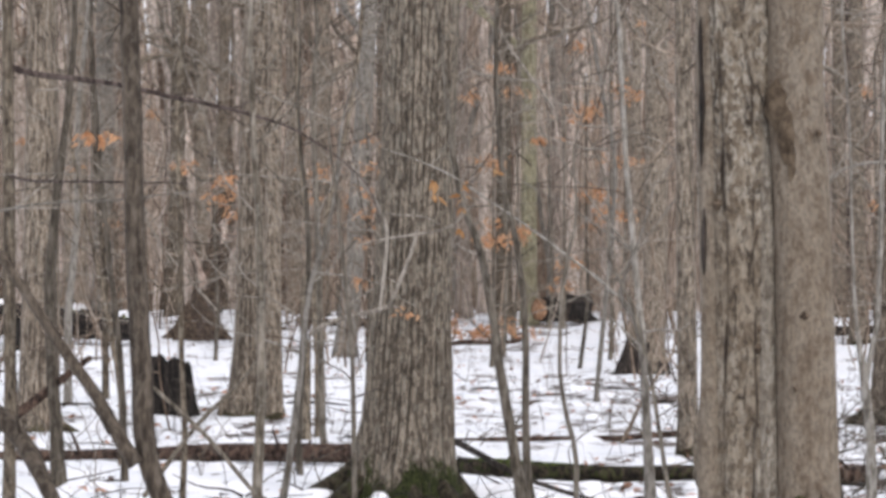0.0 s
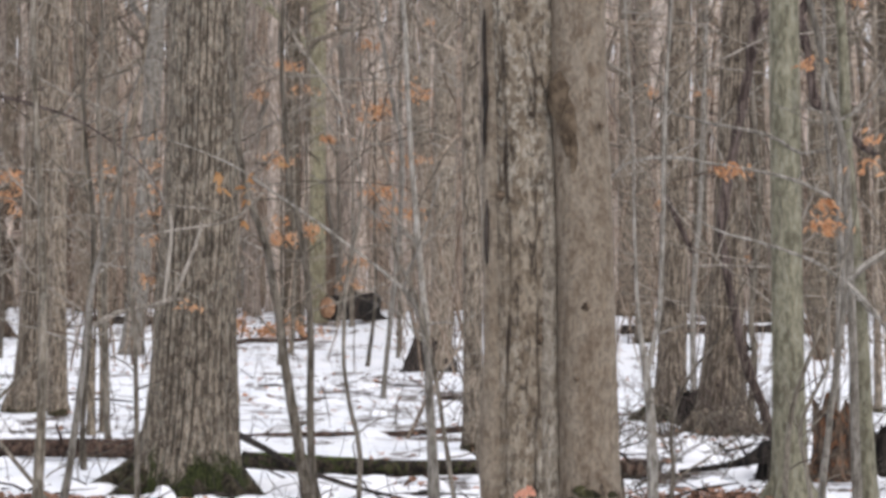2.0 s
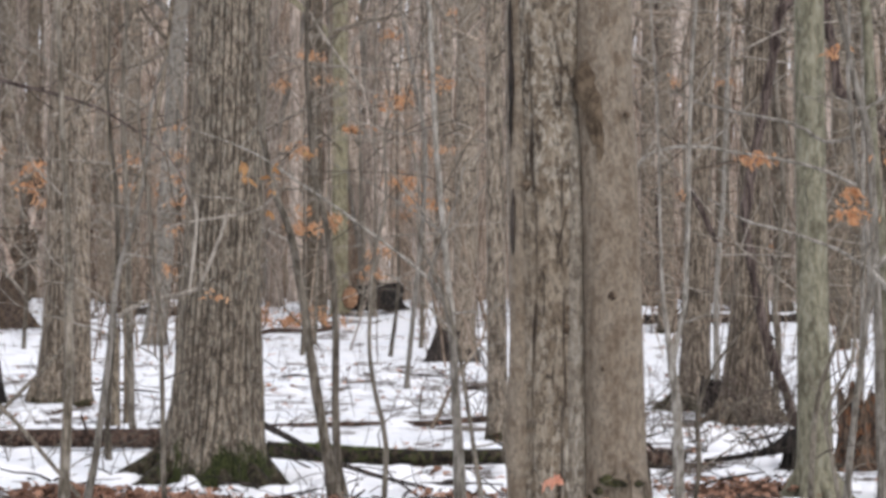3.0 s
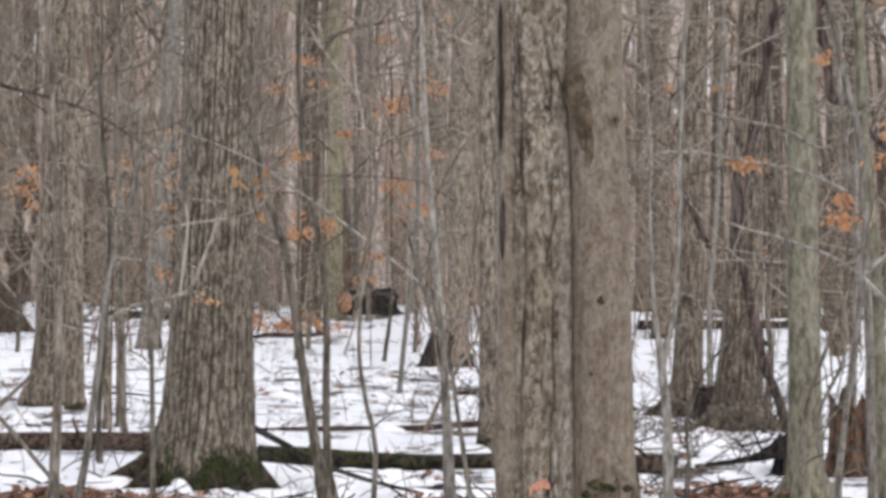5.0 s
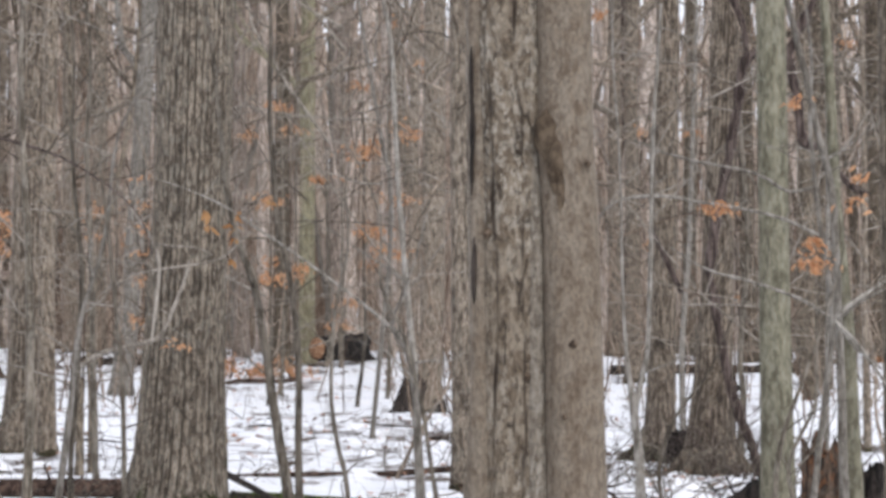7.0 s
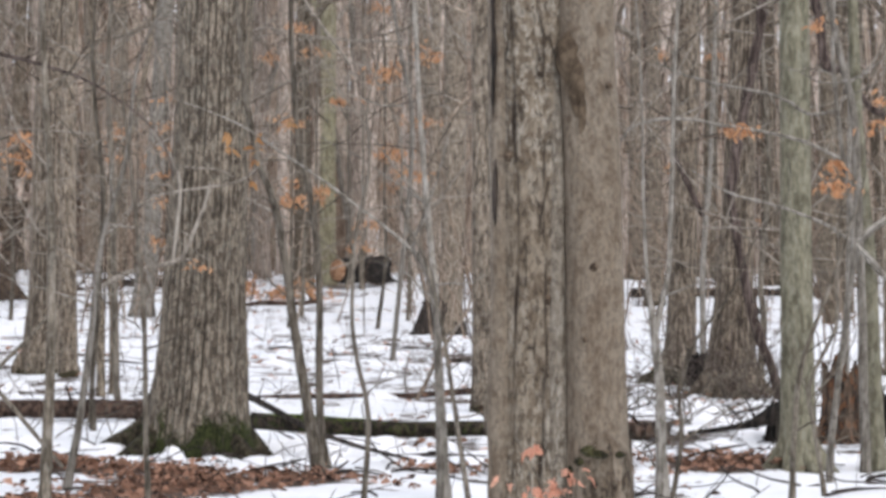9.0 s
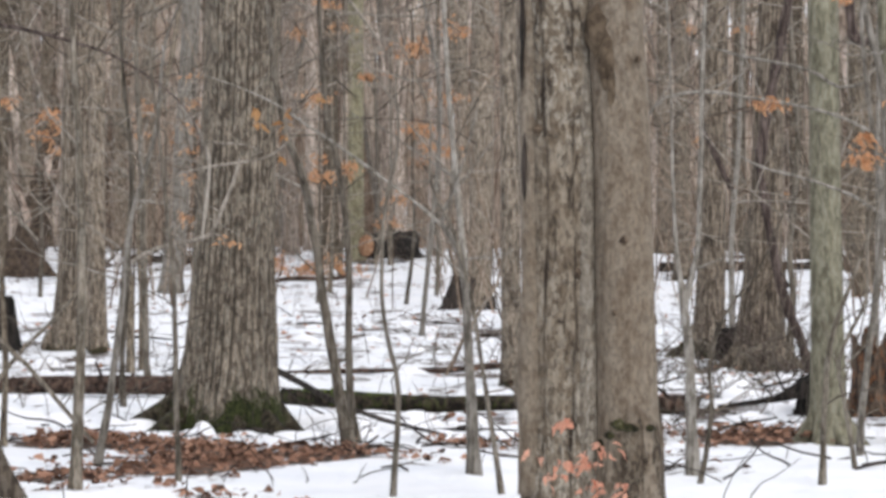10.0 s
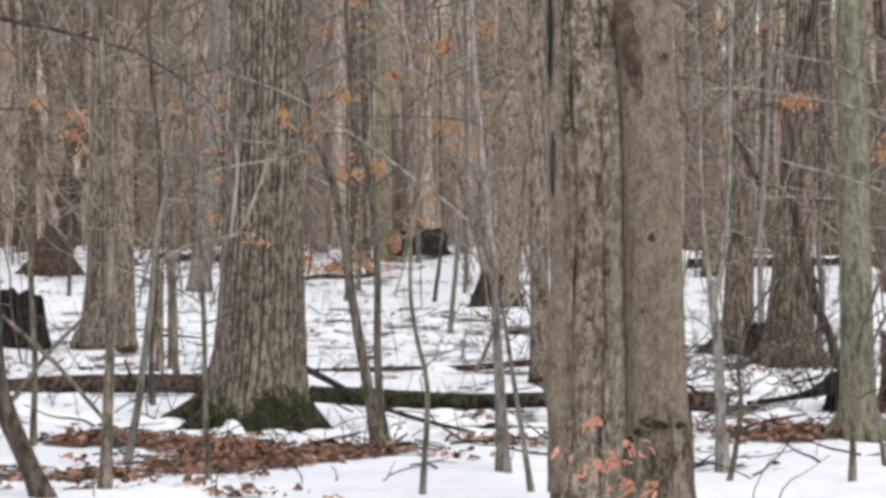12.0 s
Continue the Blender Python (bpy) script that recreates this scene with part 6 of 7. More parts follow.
cut_log(-2.42, 66.2, 1.07, 0.265, (0.95, 1, -0.04), 1.5, "dark sawn log showing its round orange end")
log("fallen_log", [(-15.2, 61.5, 0.92, 0.36), (-13.8, 61.2, 0.88, 0.36), (-12.4, 61.0, 0.80, 0.34), (-11.1, 60.8, 0.70, 0.28)], M_BLACK, "dark mossy log with snow on its end", 16, 31, True, True)
log("fallen_log", [(-4.5, 61.3, 0.33, 0.05), (-3.9, 61.4, 0.37, 0.07), (-3.1, 61.8, 0.36, 0.06), (-2.7, 62.2, 0.42, 0.045)], M_LOG, "brown fallen trunk along the rise", 12, 32, False, True)
log("fallen_log", [(4.4, 64, 0.58, 0.13), (5.6, 64.4, 0.6, 0.13), (6.9, 64.2, 0.6, 0.12), (9.0, 65, 0.62, 0.1)], M_DARK, "dark fallen trunk with snow on it along the rise", 12, 33, False, True)
log("fallen_log", [(-8.2, 66.5, 0.7, 0.14), (-6.6, 67.0, 0.72, 0.14), (-5.2, 67.2, 0.68, 0.1)], M_DARK, "dark fallen trunk with snow on it along the rise", 12, 34, False, True)


def vine():
    """A thick grapevine that climbs from the ground past the shaggy trunk and swings over to the next."""
    ob = thing("grapevine", (3.65, 29.8, ground_z(3.65, 29.8)), "dark thick grapevine climbing from the ground into the trees", "vine")
    y = 29.8
    for spine in ([(3.65, y, -0.05, 0.05), (3.5, y, 0.45, 0.045), (3.30, y, 1.05, 0.042), (3.12, y, 2.05, 0.045), (3.16, y, 2.7, 0.05), (3.32, y, 3.5, 0.045), (3.40, y, 4.0, 0.045), (3.50, y, 4.45, 0.045), (3.72, y, 4.55, 0.05), (3.92, y, 4.5, 0.05)],
                  [(3.92, y, 4.5, 0.05), (4.02, y, 4.15, 0.045), (4.08, y, 3.75, 0.045), (4.12, y, 3.55, 0.045), (4.30, y, 3.5, 0.035), (4.55, y, 3.15, 0.03), (4.8, y, 3.0, 0.02)],
                  [(3.92, y, 4.5, 0.045), (4.05, y, 4.75, 0.04), (4.25, y, 5.2, 0.035), (4.3, y, 5.8, 0.03), (4.2, y, 7.2, 0.025)],
                  [(3.50, y, 4.45, 0.03), (3.45, y, 4.8, 0.03), (3.3, y, 5.2, 0.028), (3.1, y, 5.9, 0.02)]):
        line = sweep(spine, 0.05)
        g = Geo()
        g.tube([(p[0] + 0.03 * noise.noise((p[2] * 2.5, p[0], 0)), p[1], p[2]) for p in line], [1.15 * p[3] * (1 + 0.55 * noise.noise((p[2] * 6, p[0] * 4, 3))) for p in line], 9)
        part("runner", g, M_VINE, ob)


vine()


# ---- leaves on the ground ----
def fallen_leaves():
    rng = random.Random(77)
    g = Geo()
    for cx, cy, sx, sy, k in BARE[:9]:
        for j in range(int(sx * sy * 1000 * min(k * 2.4, 1.0))):
            x, y = cx + rng.gauss(0, 0.62) * sx, cy + rng.gauss(0, 0.62) * sy
            if litter(x, y) + 0.5 * noise.noise((x * 2.6, y * 1.8, 6.0)) < 0.42:
                continue
            an = rng.uniform(0, 6.283)
            g.leaf((x, y, ground_z(x, y) + rng.uniform(0.0, 0.04)), (math.cos(an), math.sin(an), rng.uniform(-0.3, 0.7)), (rng.gauss(0, 0.8), rng.gauss(0, 0.8), 1), rng.uniform(0.045, 0.10), rng.uniform(0.025, 0.06))
    for j in range(2600):
        y = 15 + 50 * rng.random() ** 1.4
        x = y * math.tan(radians(rng.uniform(-15, 12)))
        if litter(x, y) + 0.3 * noise.noise((x * 3, y * 3, 1)) < 0.42:
            continue
        an = rng.uniform(0, 6.283)
        g.leaf((x, y, ground_z(x, y) + rng.uniform(0.0, 0.03)), (math.cos(an), math.sin(an), rng.uniform(0, 0.6)), (rng.gauss(0, 0.6), rng.gauss(0, 0.6), 1), rng.uniform(0.07, 0.13), rng.uniform(0.04, 0.075))
    single("fallen_leaves", g, M_LITTER, (0, 0, 0), "brown fallen oak and maple leaves on snow", "leaves", "", "stuff")


fallen_leaves()


# ---- undergrowth, far wood ----
def undergrowth():
    """Thin whips and twigs between the trees, some with withered leaves."""
    rng = random.Random(5)
    g, lv = Geo(), Geo()
    for j in range(470):
        d = rng.uniform(27, 50) if rng.random() < 0.10 else rng.uniform(50, 76)
        x = d * math.tan(radians(rng.uniform(-15, 12)))
        z = ground_z(x, d)
        if d < 70 and -0.075 < x / d < -0.012 and rng.random() < 0.85:
            continue
        if d < 64 and -0.168 < x / d < -0.14:
            continue
        h = rng.uniform(1.2, 7.5)
        pts, rad = wander(rng, (x, d, z - 0.05), (rng.gauss(0, 0.12), rng.gauss(0, 0.12), 1), h, rng.uniform(0.007, 0.026), 9, 0.05, 0.16, 0.3)
        g.tube(pts, rad, 5, cap=False)
        ends = []
        for k in range(rng.randint(3, 7)):
            i = rng.randint(2, 9)
            an = rng.uniform(0, 6.283)
            limbs(rng, g, pts[i], (math.cos(an), math.sin(an), rng.uniform(0.1, 1.0)), rng.uniform(0.5, 1.5), rad[i] * 0.6, 1, 3, ends)
        if rng.random() < 0.55:
            for e in ends:
                if rng.random() < 0.6:
                    leaf_tuft(rng, lv, e[-1], rng.randint(7, 17), 0.13, 0.11)
    for j in range(620):
        d = rng.uniform(30, 74)
        x = d * math.tan(radians(rng.uniform(-15, 12)))
        if d < 64 and -0.168 < x / d < -0.14:
            continue
        p = (x, d, rng.uniform(1.0, 2.2 + d * 0.1))
        if -0.05 < x / d < -0.02 and p[2] < 2.6:
            continue
        if -0.0455 < x / d < -0.035 and rng.random() < 0.8:
            continue
        an = rng.uniform(0, 6.283)
        limbs(rng, g, p, (math.cos(an), 0.5 * math.sin(an), rng.uniform(-0.2, 1.1)), rng.uniform(0.8, 2.4), rng.uniform(0.006, 0.017), 1, 3)
    pale = Geo()
    for j in range(430):
        d = rng.uniform(22, 56)
        x = d * math.tan(radians(rng.uniform(-15, 12)))
        if -0.050 < x / d < -0.033 and rng.random() < 0.7:
            continue
        an = rng.choice((0, math.pi)) + rng.gauss(0, 0.5)
        limbs(rng, pale, (x, d, rng.uniform(2.6 if -0.05 < x / d < -0.02 else 1.3, 2.0 + d * 0.095)), (math.cos(an), 0.5 * math.sin(an), rng.uniform(-0.1, 1.3)), rng.uniform(1.0, 3.4), rng.uniform(0.005, 0.014), 1, 4)
    dark = Geo()
    for j in range(270):
        d = rng.uniform(24, 62)
        x = d * math.tan(radians(rng.uniform(-15, 12)))
        if -0.050 < x / d < -0.033 and rng.random() < 0.7:
            continue
        an = rng.choice((0, math.pi)) + rng.gauss(0, 0.5)
        limbs(rng, dark, (x, d, rng.uniform(2.6 if -0.05 < x / d < -0.02 else 1.6, 2.0 + d * 0.095)), (math.cos(an), 0.5 * math.sin(an), rng.uniform(0.1, 1.6)), rng.uniform(0.9, 2.4), rng.uniform(0.005, 0.011), 1, 4)
    single("bare_branches", dark, M_SHADE, (0, 0, 0), "dark thin bare branches crossing between the trees", "branches", "", "stuff")
    single("bare_branches", pale, M_LIGHT, (0, 0, 0), "pale thin bare branches reaching between the trees", "branches", "", "stuff")
    stubble = Geo()
    for j in range(420):
        d = rng.uniform(16, 66)
        x = d * math.tan(radians(rng.uniform(-15, 12)))
        pts, rad = wander(rng, (x, d, ground_z(x, d) - 0.03), (rng.gauss(0, 0.5), rng.gauss(0, 0.5), 1), rng.uniform(0.12, 0.7), 0.005, 5, 0.0, 0.2, 0.4)
        stubble.tube(pts, rad, 3, cap=False)
    single("snow_stubble", stubble, M_DARK, (0, 0, 0), "short dark stems poking out of the snow", "twigs", "", "stuff")
    single("undergrowth", g, M_WHIP, (0, 0, 0), "grey thicket of thin bare saplings and twigs", "undergrowth", "", "stuff")
    single("withered_leaves", lv, M_BEECH, (0, 0, 0), "withered orange beech leaves on bare twigs", "leaves", "", "stuff")


def low_leaves():
    """A fallen beech top with its leaves, on the rise."""
    rng = random.Random(9)
    ob = thing("fallen_beech_branch", (-3.7, 62.6, ground_z(-3.7, 62.6)), "fallen beech branch with orange leaves on the snow", "branch")
    g, lv = Geo(), Geo()
    for k in range(13):
        p = Vector((-4.5 + 0.15 * k, 62.6 + rng.gauss(0, 0.2), ground_z(-4, 62.6) + 0.03))
        limbs(rng, g, p, (rng.gauss(0, 0.7), rng.gauss(0, 0.3), 0.6), 0.6, 0.014, 1, 4)
        leaf_tuft(rng, lv, p + Vector((rng.gauss(0, 0.08), 0, rng.uniform(0.05, 0.42))), 34, 0.14, 0.13)
    tagged(part("branch_spray", g, M_SAPLING, ob), kind="stuff")
    tagged(part("withered_foliage", lv, M_BEECH, ob, "withered orange leaves"), kind="stuff")


def far_wood():
    """The deep wood behind the rise: trunks close upon one another, and their limbs."""
    rng = random.Random(21)
    g, tw = Geo(), Geo()
    for j in range(4100):
        d = 73 + 190 * rng.random() ** 0.8
        an = radians(rng.uniform(-18, 15))
        x, y = d * math.sin(an), d * math.cos(an)
        z = ground_z(x, y)
        r = rng.choice((0.03, 0.04, 0.05, 0.06, 0.08, 0.11, 0.15, 0.2, 0.24)) * rng.uniform(0.8, 1.2)
        h = rng.uniform(18, 28) * (0.75 if r < 0.07 else 1)
        pts, rad = wander(rng, (x, y, z - 0.2), (rng.gauss(0, 0.05), rng.gauss(0, 0.05), 1), h, r, 15, 0.06, 0.05 if r > 0.09 else 0.08, 0.25)
        rad[0] *= 1.25
        u = x / y
        if d > 100 and -0.038 < u < -0.004 and rng.random() < 0.4:
            continue
        if d < 86:
            ob = thing("woodland_tree", (x, y, z), "bare grey-brown trunk in the deep wood" if r > 0.07 else "thin bare pole tree in the deep wood", "tree", "trees of the deep wood")
            one = Geo()
            one.tube(pts, rad, 9, cap=False)
            # towards the middle more trunks take the haze-coloured bark
            part("trunk", one, rng.choice((M_FAR_HAZE, M_FAR_HAZE, M_FAR_HAZE, M_PALE, M_MAPLE, M_FAR_HAZE, M_FAR_HAZE, M_GREY) if -0.09 < u < 0.01 else (M_GREY, M_BROWN, M_FAR_HAZE, M_MAPLE, M_MAPLE, M_FAR_HAZE, M_FAR_HAZE, M_FAR_HAZE) if u < 0.04 else (M_GREY, M_BROWN, M_BROWN, M_SHADE, M_VINE, M_FAR_HAZE, M_FAR_HAZE, M_GREY)), ob)
        else:
            g.tube(pts, rad, 7, cap=False)
        if d < 190:
            for k in range(3 if d < 120 else 2):
                i = rng.randint(2, 8)
                a2 = rng.uniform(0, 6.283)
                limbs(rng, tw, pts[i], (math.cos(a2), math.sin(a2), rng.uniform(0.2, 1.2)), rng.uniform(1.2, 4.0), min(rad[i] * 0.45, 0.04), 1, 3)
    for j in range(500):
        d, an = rng.uniform(22, 120), radians(rng.uniform(22, 340))
        x, y = d * math.sin(an), d * math.cos(an)
        pts, rad = wander(rng, (x, y, ground_z(x, y) - 0.2), (rng.gauss(0, 0.05), rng.gauss(0, 0.05), 1), rng.uniform(13, 22), rng.uniform(0.08, 0.28), 8, 0.08, 0.035, 0.25)
        g.tube(pts, rad, 7, cap=False)
    # the haze over the deep wood is only in these two colours
    single("far_wood", g, M_WOODS_HAZE, (0, 0, 0), "deep grey-brown wood of bare trunks", "woods", "", "stuff")
    single("far_twigs", tw, M_TWIG_HAZE, (0, 0, 0), "bare limbs and twigs of the deep wood", "woods", "", "stuff")


undergrowth()
low_leaves()
far_wood()


# ---- burr, knots and old bark on the twin trunks ----
def on_trunk(parent, name, x, y, z, w, h, mat, seed, deep=0.06, label=""):
    """A lumpy growth on a trunk's side."""
    g = Geo()
    rings, sides = 9, 16
    for i in range(rings + 1):
        t = i / rings
        for k in range(sides):
            a = 2 * math.pi * k / sides
            q = math.sin(math.pi * min(max(t, 0.02), 0.98)) ** 0.6
            f = q * (1 + 0.45 * noise.noise((math.cos(a) * 1.5 + seed, math.sin(a) * 1.5, t * 3)) + 0.25 * noise.noise((math.cos(a) * 4, math.sin(a) * 4 + seed, t * 8)))
            g.v.append(Vector((x + math.cos(a) * w * f, y + math.sin(a) * deep * f, z + (t - 0.5) * h)))
    for i in range(rings):
        for k in range(sides):
            a, b = i * sides + k, i * sides + (k + 1) % sides
            g.f.append((a, b, b + sides, a + sides))
    g.f += [tuple(range(sides - 1, -1, -1)), tuple(range(rings * sides, (rings + 1) * sides))]
    part(name, g, mat, parent, label)


def collar(parent, name, x, y, z0, z1, r0, r1, mat, seed, label=""):
    """A sleeve of moss or old bark round a trunk, ragged at its upper edge."""
    g = Geo()
    rings, sides = 12, 72
    for i in range(rings + 1):
        t = i / rings
        for k in range(sides):
            a = 2 * math.pi * k / sides
            ragged = 0.16 * noise.noise((math.cos(a) * 3 + seed, math.sin(a) * 3, 0.5)) + 0.12 * noise.noise((math.cos(a) * 9 + seed, math.sin(a) * 9, 0.5)) + 0.05 * noise.noise((math.cos(a) * 21 + seed, math.sin(a) * 21, 0.5))
            r = (r0 + (r1 - r0) * t) * (1 + 0.035 * noise.noise((math.cos(a) * 6 + seed, math.sin(a) * 6, t * 6))) * (1 if i < rings - 1 else 0.985 if i < rings else 0.95)
            g.v.append(Vector((x + math.cos(a) * r, y + math.sin(a) * r, z0 + (z1 - z0) * t + ragged * t)))
    for i in range(rings):
        for k in range(sides):
            a, b = i * sides + k, i * sides + (k + 1) % sides
            g.f.append((a, b, b + sides, a + sides))
    part(name, g, mat, parent, label)


def flute(parent, line, mat, seed, label):
    """A rounded strand of wood that stands proud along a trunk."""
    g = Geo()
    run = sweep(line, 0.05)
    g.tube([p[:3] for p in run], [p[3] for p in run], 18, lambda a, i: 1 + 0.14 * noise.noise((math.cos(a) * 2 + seed, math.sin(a) * 2, i * 0.12)) + 0.06 * noise.noise((math.cos(a) * 6, math.sin(a) * 6 + seed, i * 0.4)))
    part("bark_strand", g, mat, parent, label)


flute(rough_twin, [(0.6145, 14.34, -0.05, 0.062), (0.6125, 14.335, 0.5, 0.056), (0.6065, 14.333, 1.0, 0.05), (0.6005, 14.333, 1.6, 0.05), (0.5925, 14.333, 2.2, 0.046), (0.5835, 14.34, 2.6, 0.035), (0.5785, 14.36, 2.9, 0.02)], M_FLUTE, 4, "pale grey strand of smoother bark beside a crack")
flute(rough_twin, [(0.3285, 14.42, 0.2, 0.075), (0.3265, 14.40, 0.8, 0.07), (0.3335, 14.39, 1.4, 0.062), (0.3305, 14.39, 2.0, 0.06), (0.3205, 14.40, 2.7, 0.062), (0.3165, 14.42, 3.3, 0.06)], M_SMOOTH, 9, "smoother brown strand along the edge of the trunk")
collar(smooth_twin, "old_bark", 0.8305, 14.35, -0.08, 0.545, 0.186, 0.1685, M_OLD, 2, "darker flaking bark round the foot")
for mx, mz, mw, mh in ((0.7645, 0.575, 0.030, 0.050), (0.8085, 0.560, 0.034, 0.038), (0.8405, 0.552, 0.018, 0.026), (0.9235, 0.556, 0.022, 0.030), (0.7205, 0.520, 0.020, 0.040), (0.6765, 0.462, 0.016, 0.060)):
    on_trunk(smooth_twin, "moss_tuft", mx, 14.353 - math.sqrt(0.170 ** 2 - (mx - 0.8255) ** 2), mz, mw * 1.35, mh * 1.2, M_RING, mx * 50, 0.028, "tuft of dark moss")


# ---- brush: clumps of thin arching shoots in the snow ----
def shrub(x, y, n, height, spread, seed, mat=M_SAPLING, label="clump of thin dark arching shoots in the snow"):
    rng = random.Random(seed)
    g = Geo()
    for k in range(n):
        px, py = x + rng.gauss(0, spread), y + rng.gauss(0, spread)
        pts, rad = wander(rng, (px, py, ground_z(px, py) - 0.03), (rng.gauss(0, 0.55), rng.gauss(0, 0.4), 1), height * rng.uniform(0.5, 1.2), rng.uniform(0.004, 0.009), 9, -0.03, 0.17, 0.3)
        g.tube(pts, rad, 5, cap=False)
        for q in range(3):
            i = rng.randint(2, 8)
            wp, wr = wander(rng, pts[i], (rng.gauss(0, 1), rng.gauss(0, 0.6), rng.gauss(0.4, 0.5)), height * rng.uniform(0.2, 0.5), rad[i] * 0.6, 5, 0.0, 0.2, 0.4)
            g.tube(wp, wr, 4, cap=False)
    single("brush", g, mat, (0, 0, 0), label, "shrub", "brush", "stuff")


shrub(2.0, 26, 9, 0.9, 0.5, 242)
shrub(2.6, 27, 8, 1.0, 0.5, 311)
shrub(1.75, 23, 7, 0.8, 0.3, 106)
shrub(2.35, 22, 6, 0.6, 0.4, 739)
shrub(3.0, 25.5, 8, 0.9, 0.4, 406)
shrub(3.3, 22, 5, 0.7, 0.3, 491)
shrub(-3.3, 24, 7, 0.8, 0.5, 159)
shrub(-2.6, 22.6, 6, 0.7, 0.4, 93)
shrub(-1.6, 29, 5, 0.6, 0.6, 69)
shrub(-0.6, 33, 7, 0.7, 0.8, 21)
shrub(0.2, 40, 8, 0.7, 1.0, 412)
shrub(-1.1, 46, 9, 0.8, 1.2, 563)
shrub(0.6, 30, 6, 0.7, 0.6, 940)
shrub(3.4, 33, 8, 0.9, 0.7, 297)
shrub(4.4, 30, 7, 1.0, 0.6, 820)
shrub(-4.6, 26, 7, 0.9, 0.5, 784)
shrub(-5.4, 28, 8, 1.0, 0.6, 61)
shrub(-3.6, 33, 5, 0.7, 0.7, 228)
shrub(3.9, 21, 5, 0.8, 0.3, 533)
shrub(-4.2, 20.5, 6, 1.0, 0.4, 550)


# ---- snow lying in lumps between the litter ----
def snow_lumps():
    rng = random.Random(31)
    g = Geo()

    def lump(x, y, rx, ry, h):
        z, seed = ground_z(x, y), rng.uniform(0, 50)
        first = len(g.v)
        for i in range(5):
            t = i / 4
            for k in range(12):
                a = 2 * math.pi * k / 12
                f = math.cos(t * math.pi / 2) * (1 + 0.3 * noise.noise((math.cos(a) * 1.5 + seed, math.sin(a) * 1.5, t)))
                g.v.append(Vector((x + math.cos(a) * rx * f, y + math.sin(a) * ry * f, z - 0.015 + h * math.sin(t * math.pi / 2))))
        for i in range(4):
            for k in range(12):
                a, b = first + i * 12 + k, first + i * 12 + (k + 1) % 12
                g.f.append((a, b, b + 12, a + 12))

    lump(-2.30, 20.72, 0.34, 0.24, 0.06)
    lump(-2.62, 20.7, 0.2, 0.16, 0.05)
    lump(-1.98, 20.8, 0.10, 0.08, 0.13)
    lump(-2.06, 20.85, 0.12, 0.12, 0.075)
    lump(-2.5, 20.95, 0.2, 0.2, 0.05)
    for cx, cy, sx, sy, n in ((2.4, 26.5, 0.9, 2.5, 60), (3.6, 24.5, 0.7, 2.0, 30), (0.3, 22.6, 1.6, 0.8, 40), (-2.6, 22.6, 1.4, 1.0, 30), (-0.9, 20.9, 0.5, 0.4, 14), (0.0, 38.0, 3.0, 8.0, 60), (-4.6, 27.0, 1.4, 4.0, 40)):
        for j in range(n):
            r = rng.uniform(0.05, 0.17)
            lump(cx + rng.gauss(0, 0.7) * sx, cy + rng.gauss(0, 0.7) * sy, r * 1.3, r, r * rng.uniform(0.3, 0.7))
    single("snow_lumps", g, M_SNOWCAP, (0, 0, 0), "small lumps of old snow between twigs and leaves", "snow", "", "stuff")


def sticks():
    """Dead twigs lying about on the snow."""
    rng = random.Random(41)
    g = Geo()
    for cx, cy, sx, sy, n in ((2.5, 25.0, 1.0, 3.0, 70), (-0.3, 20.5, 1.6, 1.6, 45), (-3.0, 20.5, 1.4, 2.2, 45), (0.8, 18.2, 1.8, 1.0, 14), (3.4, 19.0, 0.8, 1.2, 20), (0.0, 40.0, 3.5, 9.0, 34), (-5.5, 30.0, 2.5, 5.0, 18), (5.0, 36.0, 2.0, 7.0, 36)):
        for j in range(n):
            x, y = cx + rng.gauss(0, 0.7) * sx, cy + rng.gauss(0, 0.7) * sy
            an = rng.uniform(0, 6.283)
            pts, rad = wander(rng, (x, y, ground_z(x, y) + 0.01), (math.cos(an), math.sin(an), rng.uniform(0.0, 0.25)), rng.uniform(0.2, 0.9), rng.uniform(0.004, 0.012), 6, -0.015, 0.14, 0.35)
            g.tube(pts, rad, 5, cap=False)
    single("fallen_twigs", g, M_DARK, (0, 0, 0), "dark dead twigs lying on the snow", "twigs", "", "stuff")


snow_lumps()
sticks()
for x, y, n, h, sp, sd in ((2.2, 24.5, 9, 0.7, 0.35, 501), (2.7, 29.5, 10, 1.0, 0.4, 502), (3.2, 29.8, 9, 1.1, 0.35, 503), (2.0, 28.5, 8, 0.9, 0.4, 504), (3.9, 27.0, 8, 0.9, 0.5, 505), (1.6, 20.5, 4, 0.7, 0.3, 506)):
    shrub(x, y, n, h, sp, sd)


for x, y, n, h, sp, sd in ((3.0, 30.2, 9, 1.3, 0.22, 601), (3.3, 30.0, 10, 1.5, 0.2, 602), (3.55, 29.6, 7, 1.1, 0.2, 603), (2.75, 30.8, 7, 0.9, 0.2, 604), (-9.7, 61.8, 16, 2.2, 0.35, 605), (-9.2, 61.6, 12, 2.6, 0.3, 606)):
    shrub(x, y, n, h, sp, sd, M_VINE, "tangle of purplish-brown dead shoots round a trunk's foot")
on_trunk(rough_twin, "burr", 0.6595, 14.25, 2.573, 0.063, 0.276, M_BURR, 1, 0.05, "brown lumpy burr")
on_trunk(rough_twin, "burr", 0.6985, 14.23, 2.428, 0.049, 0.316, M_BURR, 15, 0.04, "brown lumpy burr")
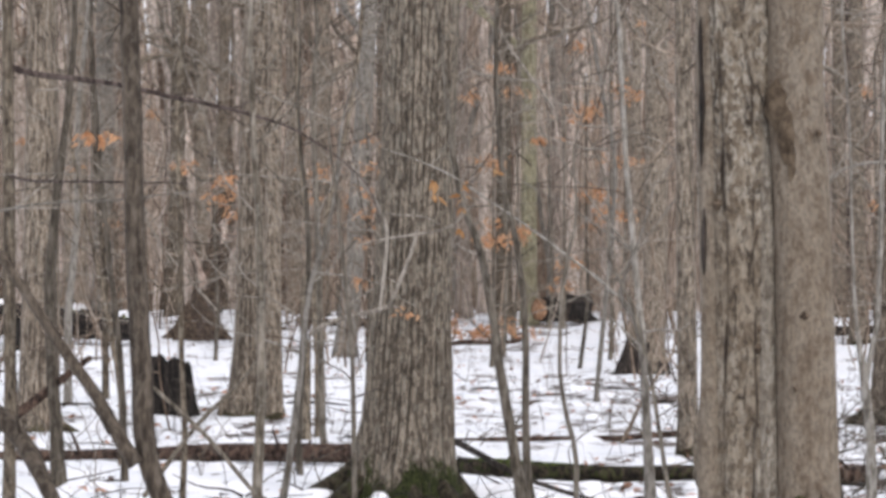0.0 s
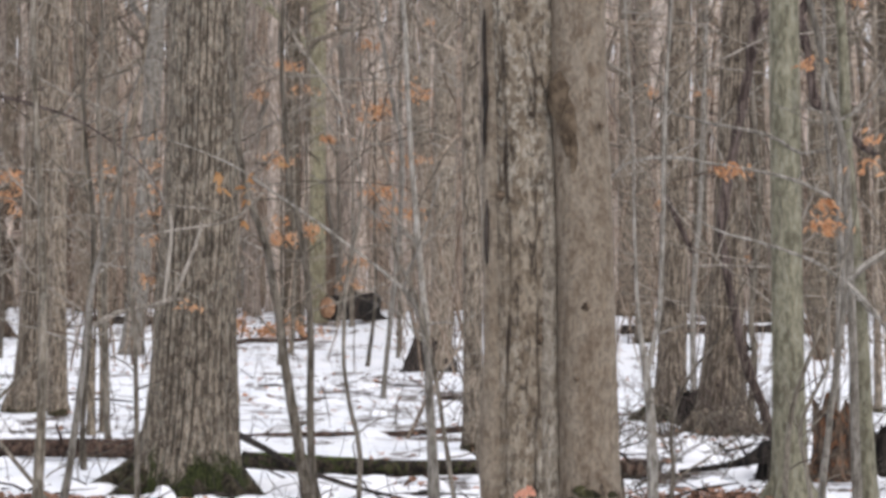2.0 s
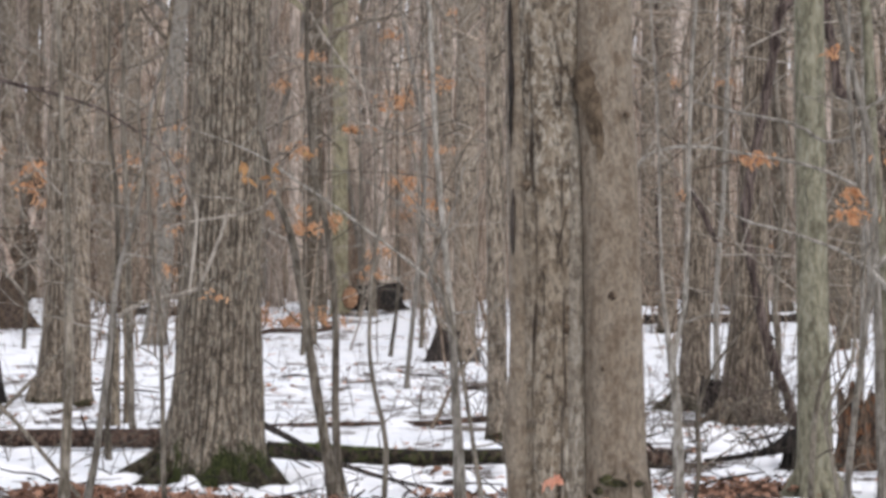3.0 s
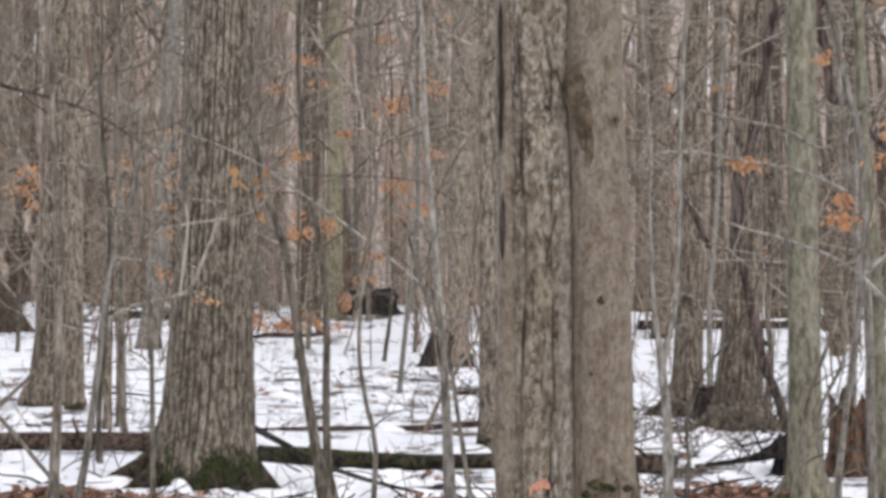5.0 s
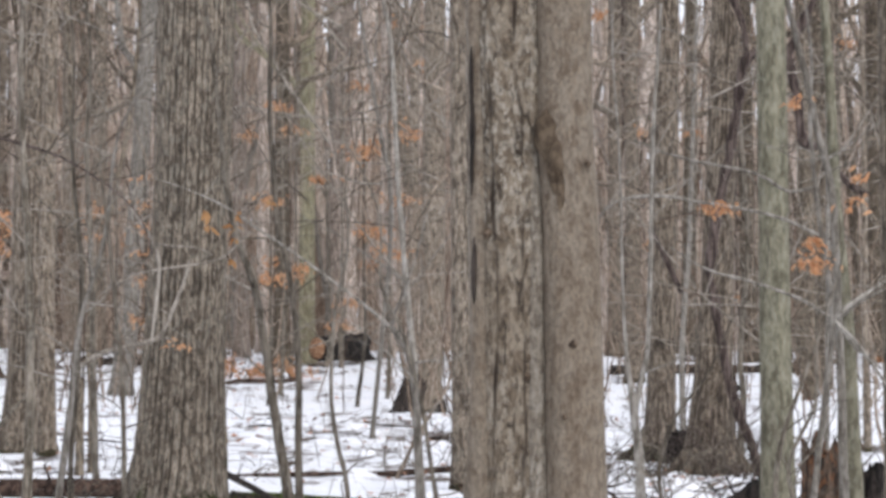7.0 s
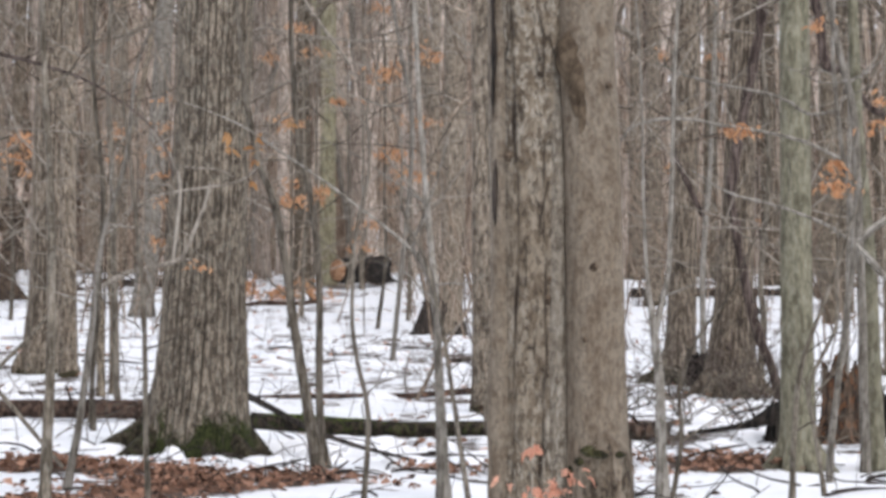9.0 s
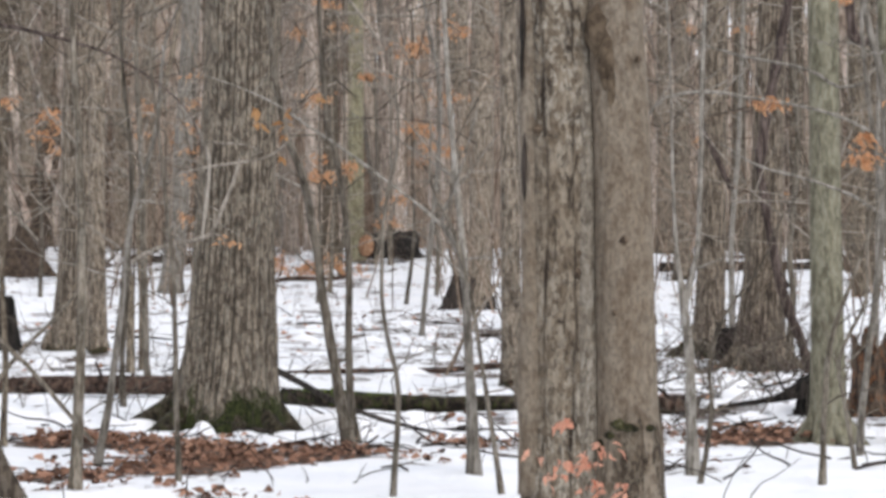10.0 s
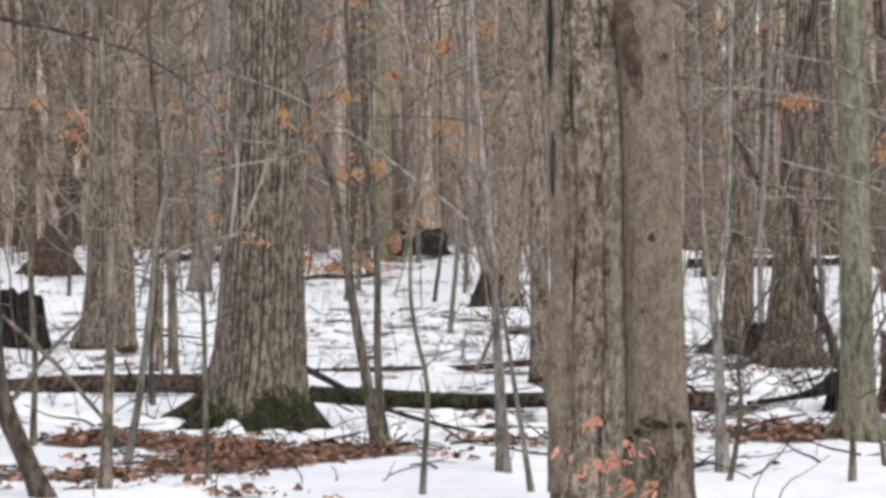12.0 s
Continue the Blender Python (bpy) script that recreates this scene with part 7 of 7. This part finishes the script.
on_trunk(rough_twin, "burr", 0.7265, 14.22, 2.289, 0.026, 0.230, M_BURR, 16, 0.025, "brown lumpy burr")
on_trunk(smooth_twin, "knot", 0.7855, 14.2, 1.508, 0.026, 0.052, M_KNOT, 3, 0.02, "small dark knot")
on_trunk(smooth_twin, "knot", 0.8635, 14.21, 2.427, 0.017, 0.040, M_KNOT, 4, 0.02, "small dark knot")
on_trunk(smooth_twin, "knot", 0.7425, 14.19, 1.141, 0.011, 0.034, M_KNOT, 5, 0.015, "small dark knot")
on_trunk(rough_twin, "knot", 0.5605, 14.3, 1.34, 0.020, 0.064, M_KNOT, 6, 0.02, "small dark knot")
on_trunk(rough_twin, "knot", 0.3585, 14.31, 2.074, 0.023, 0.064, M_KNOT, 7, 0.03, "small dark knot")
on_trunk(rough_twin, "knot", 0.5685, 14.3, 1.441, 0.014, 0.040, M_KNOT, 8, 0.02, "small dark knot")
on_trunk(rough_twin, "root_bulge", 0.3065, 14.46, 0.753, 0.067, 0.467, M_ROUGH, 10, 0.08, "")
# raised dark strips paint the shade of splits along the trunk's edge
on_trunk(rough_twin, "split_shade", 0.2725, 14.355, 2.86, 0.012, 0.36, M_DARK, 30, 0.033, "raised dark strip for the shade in a bark split")
on_trunk(rough_twin, "split_shade", 0.2805, 14.355, 2.6, 0.015, 0.34, M_DARK, 36, 0.033, "raised dark strip for the shade in a bark split")
on_trunk(rough_twin, "split_shade", 0.2745, 14.355, 2.4, 0.011, 0.26, M_DARK, 37, 0.033, "raised dark strip for the shade in a bark split")
on_trunk(rough_twin, "split_shade", 0.2885, 14.35, 1.891, 0.013, 0.349, M_DARK, 31, 0.03, "raised dark strip for the shade in a bark split")
on_trunk(rough_twin, "bark_plate", 0.4475, 14.29, 2.362, 0.066, 0.052, M_OLD, 32, 0.014, "raised brown plate of bark")
on_trunk(rough_twin, "bark_plate", 0.4155, 14.3, 2.085, 0.049, 0.064, M_OLD, 33, 0.014, "raised brown plate of bark")
on_trunk(rough_twin, "bark_plate", 0.5105, 14.29, 1.802, 0.032, 0.133, M_OLD, 34, 0.012, "raised brown plate of bark")
on_trunk(rough_twin, "bark_plate", 0.3955, 14.31, 1.542, 0.038, 0.116, M_OLD, 35, 0.012, "raised brown plate of bark")
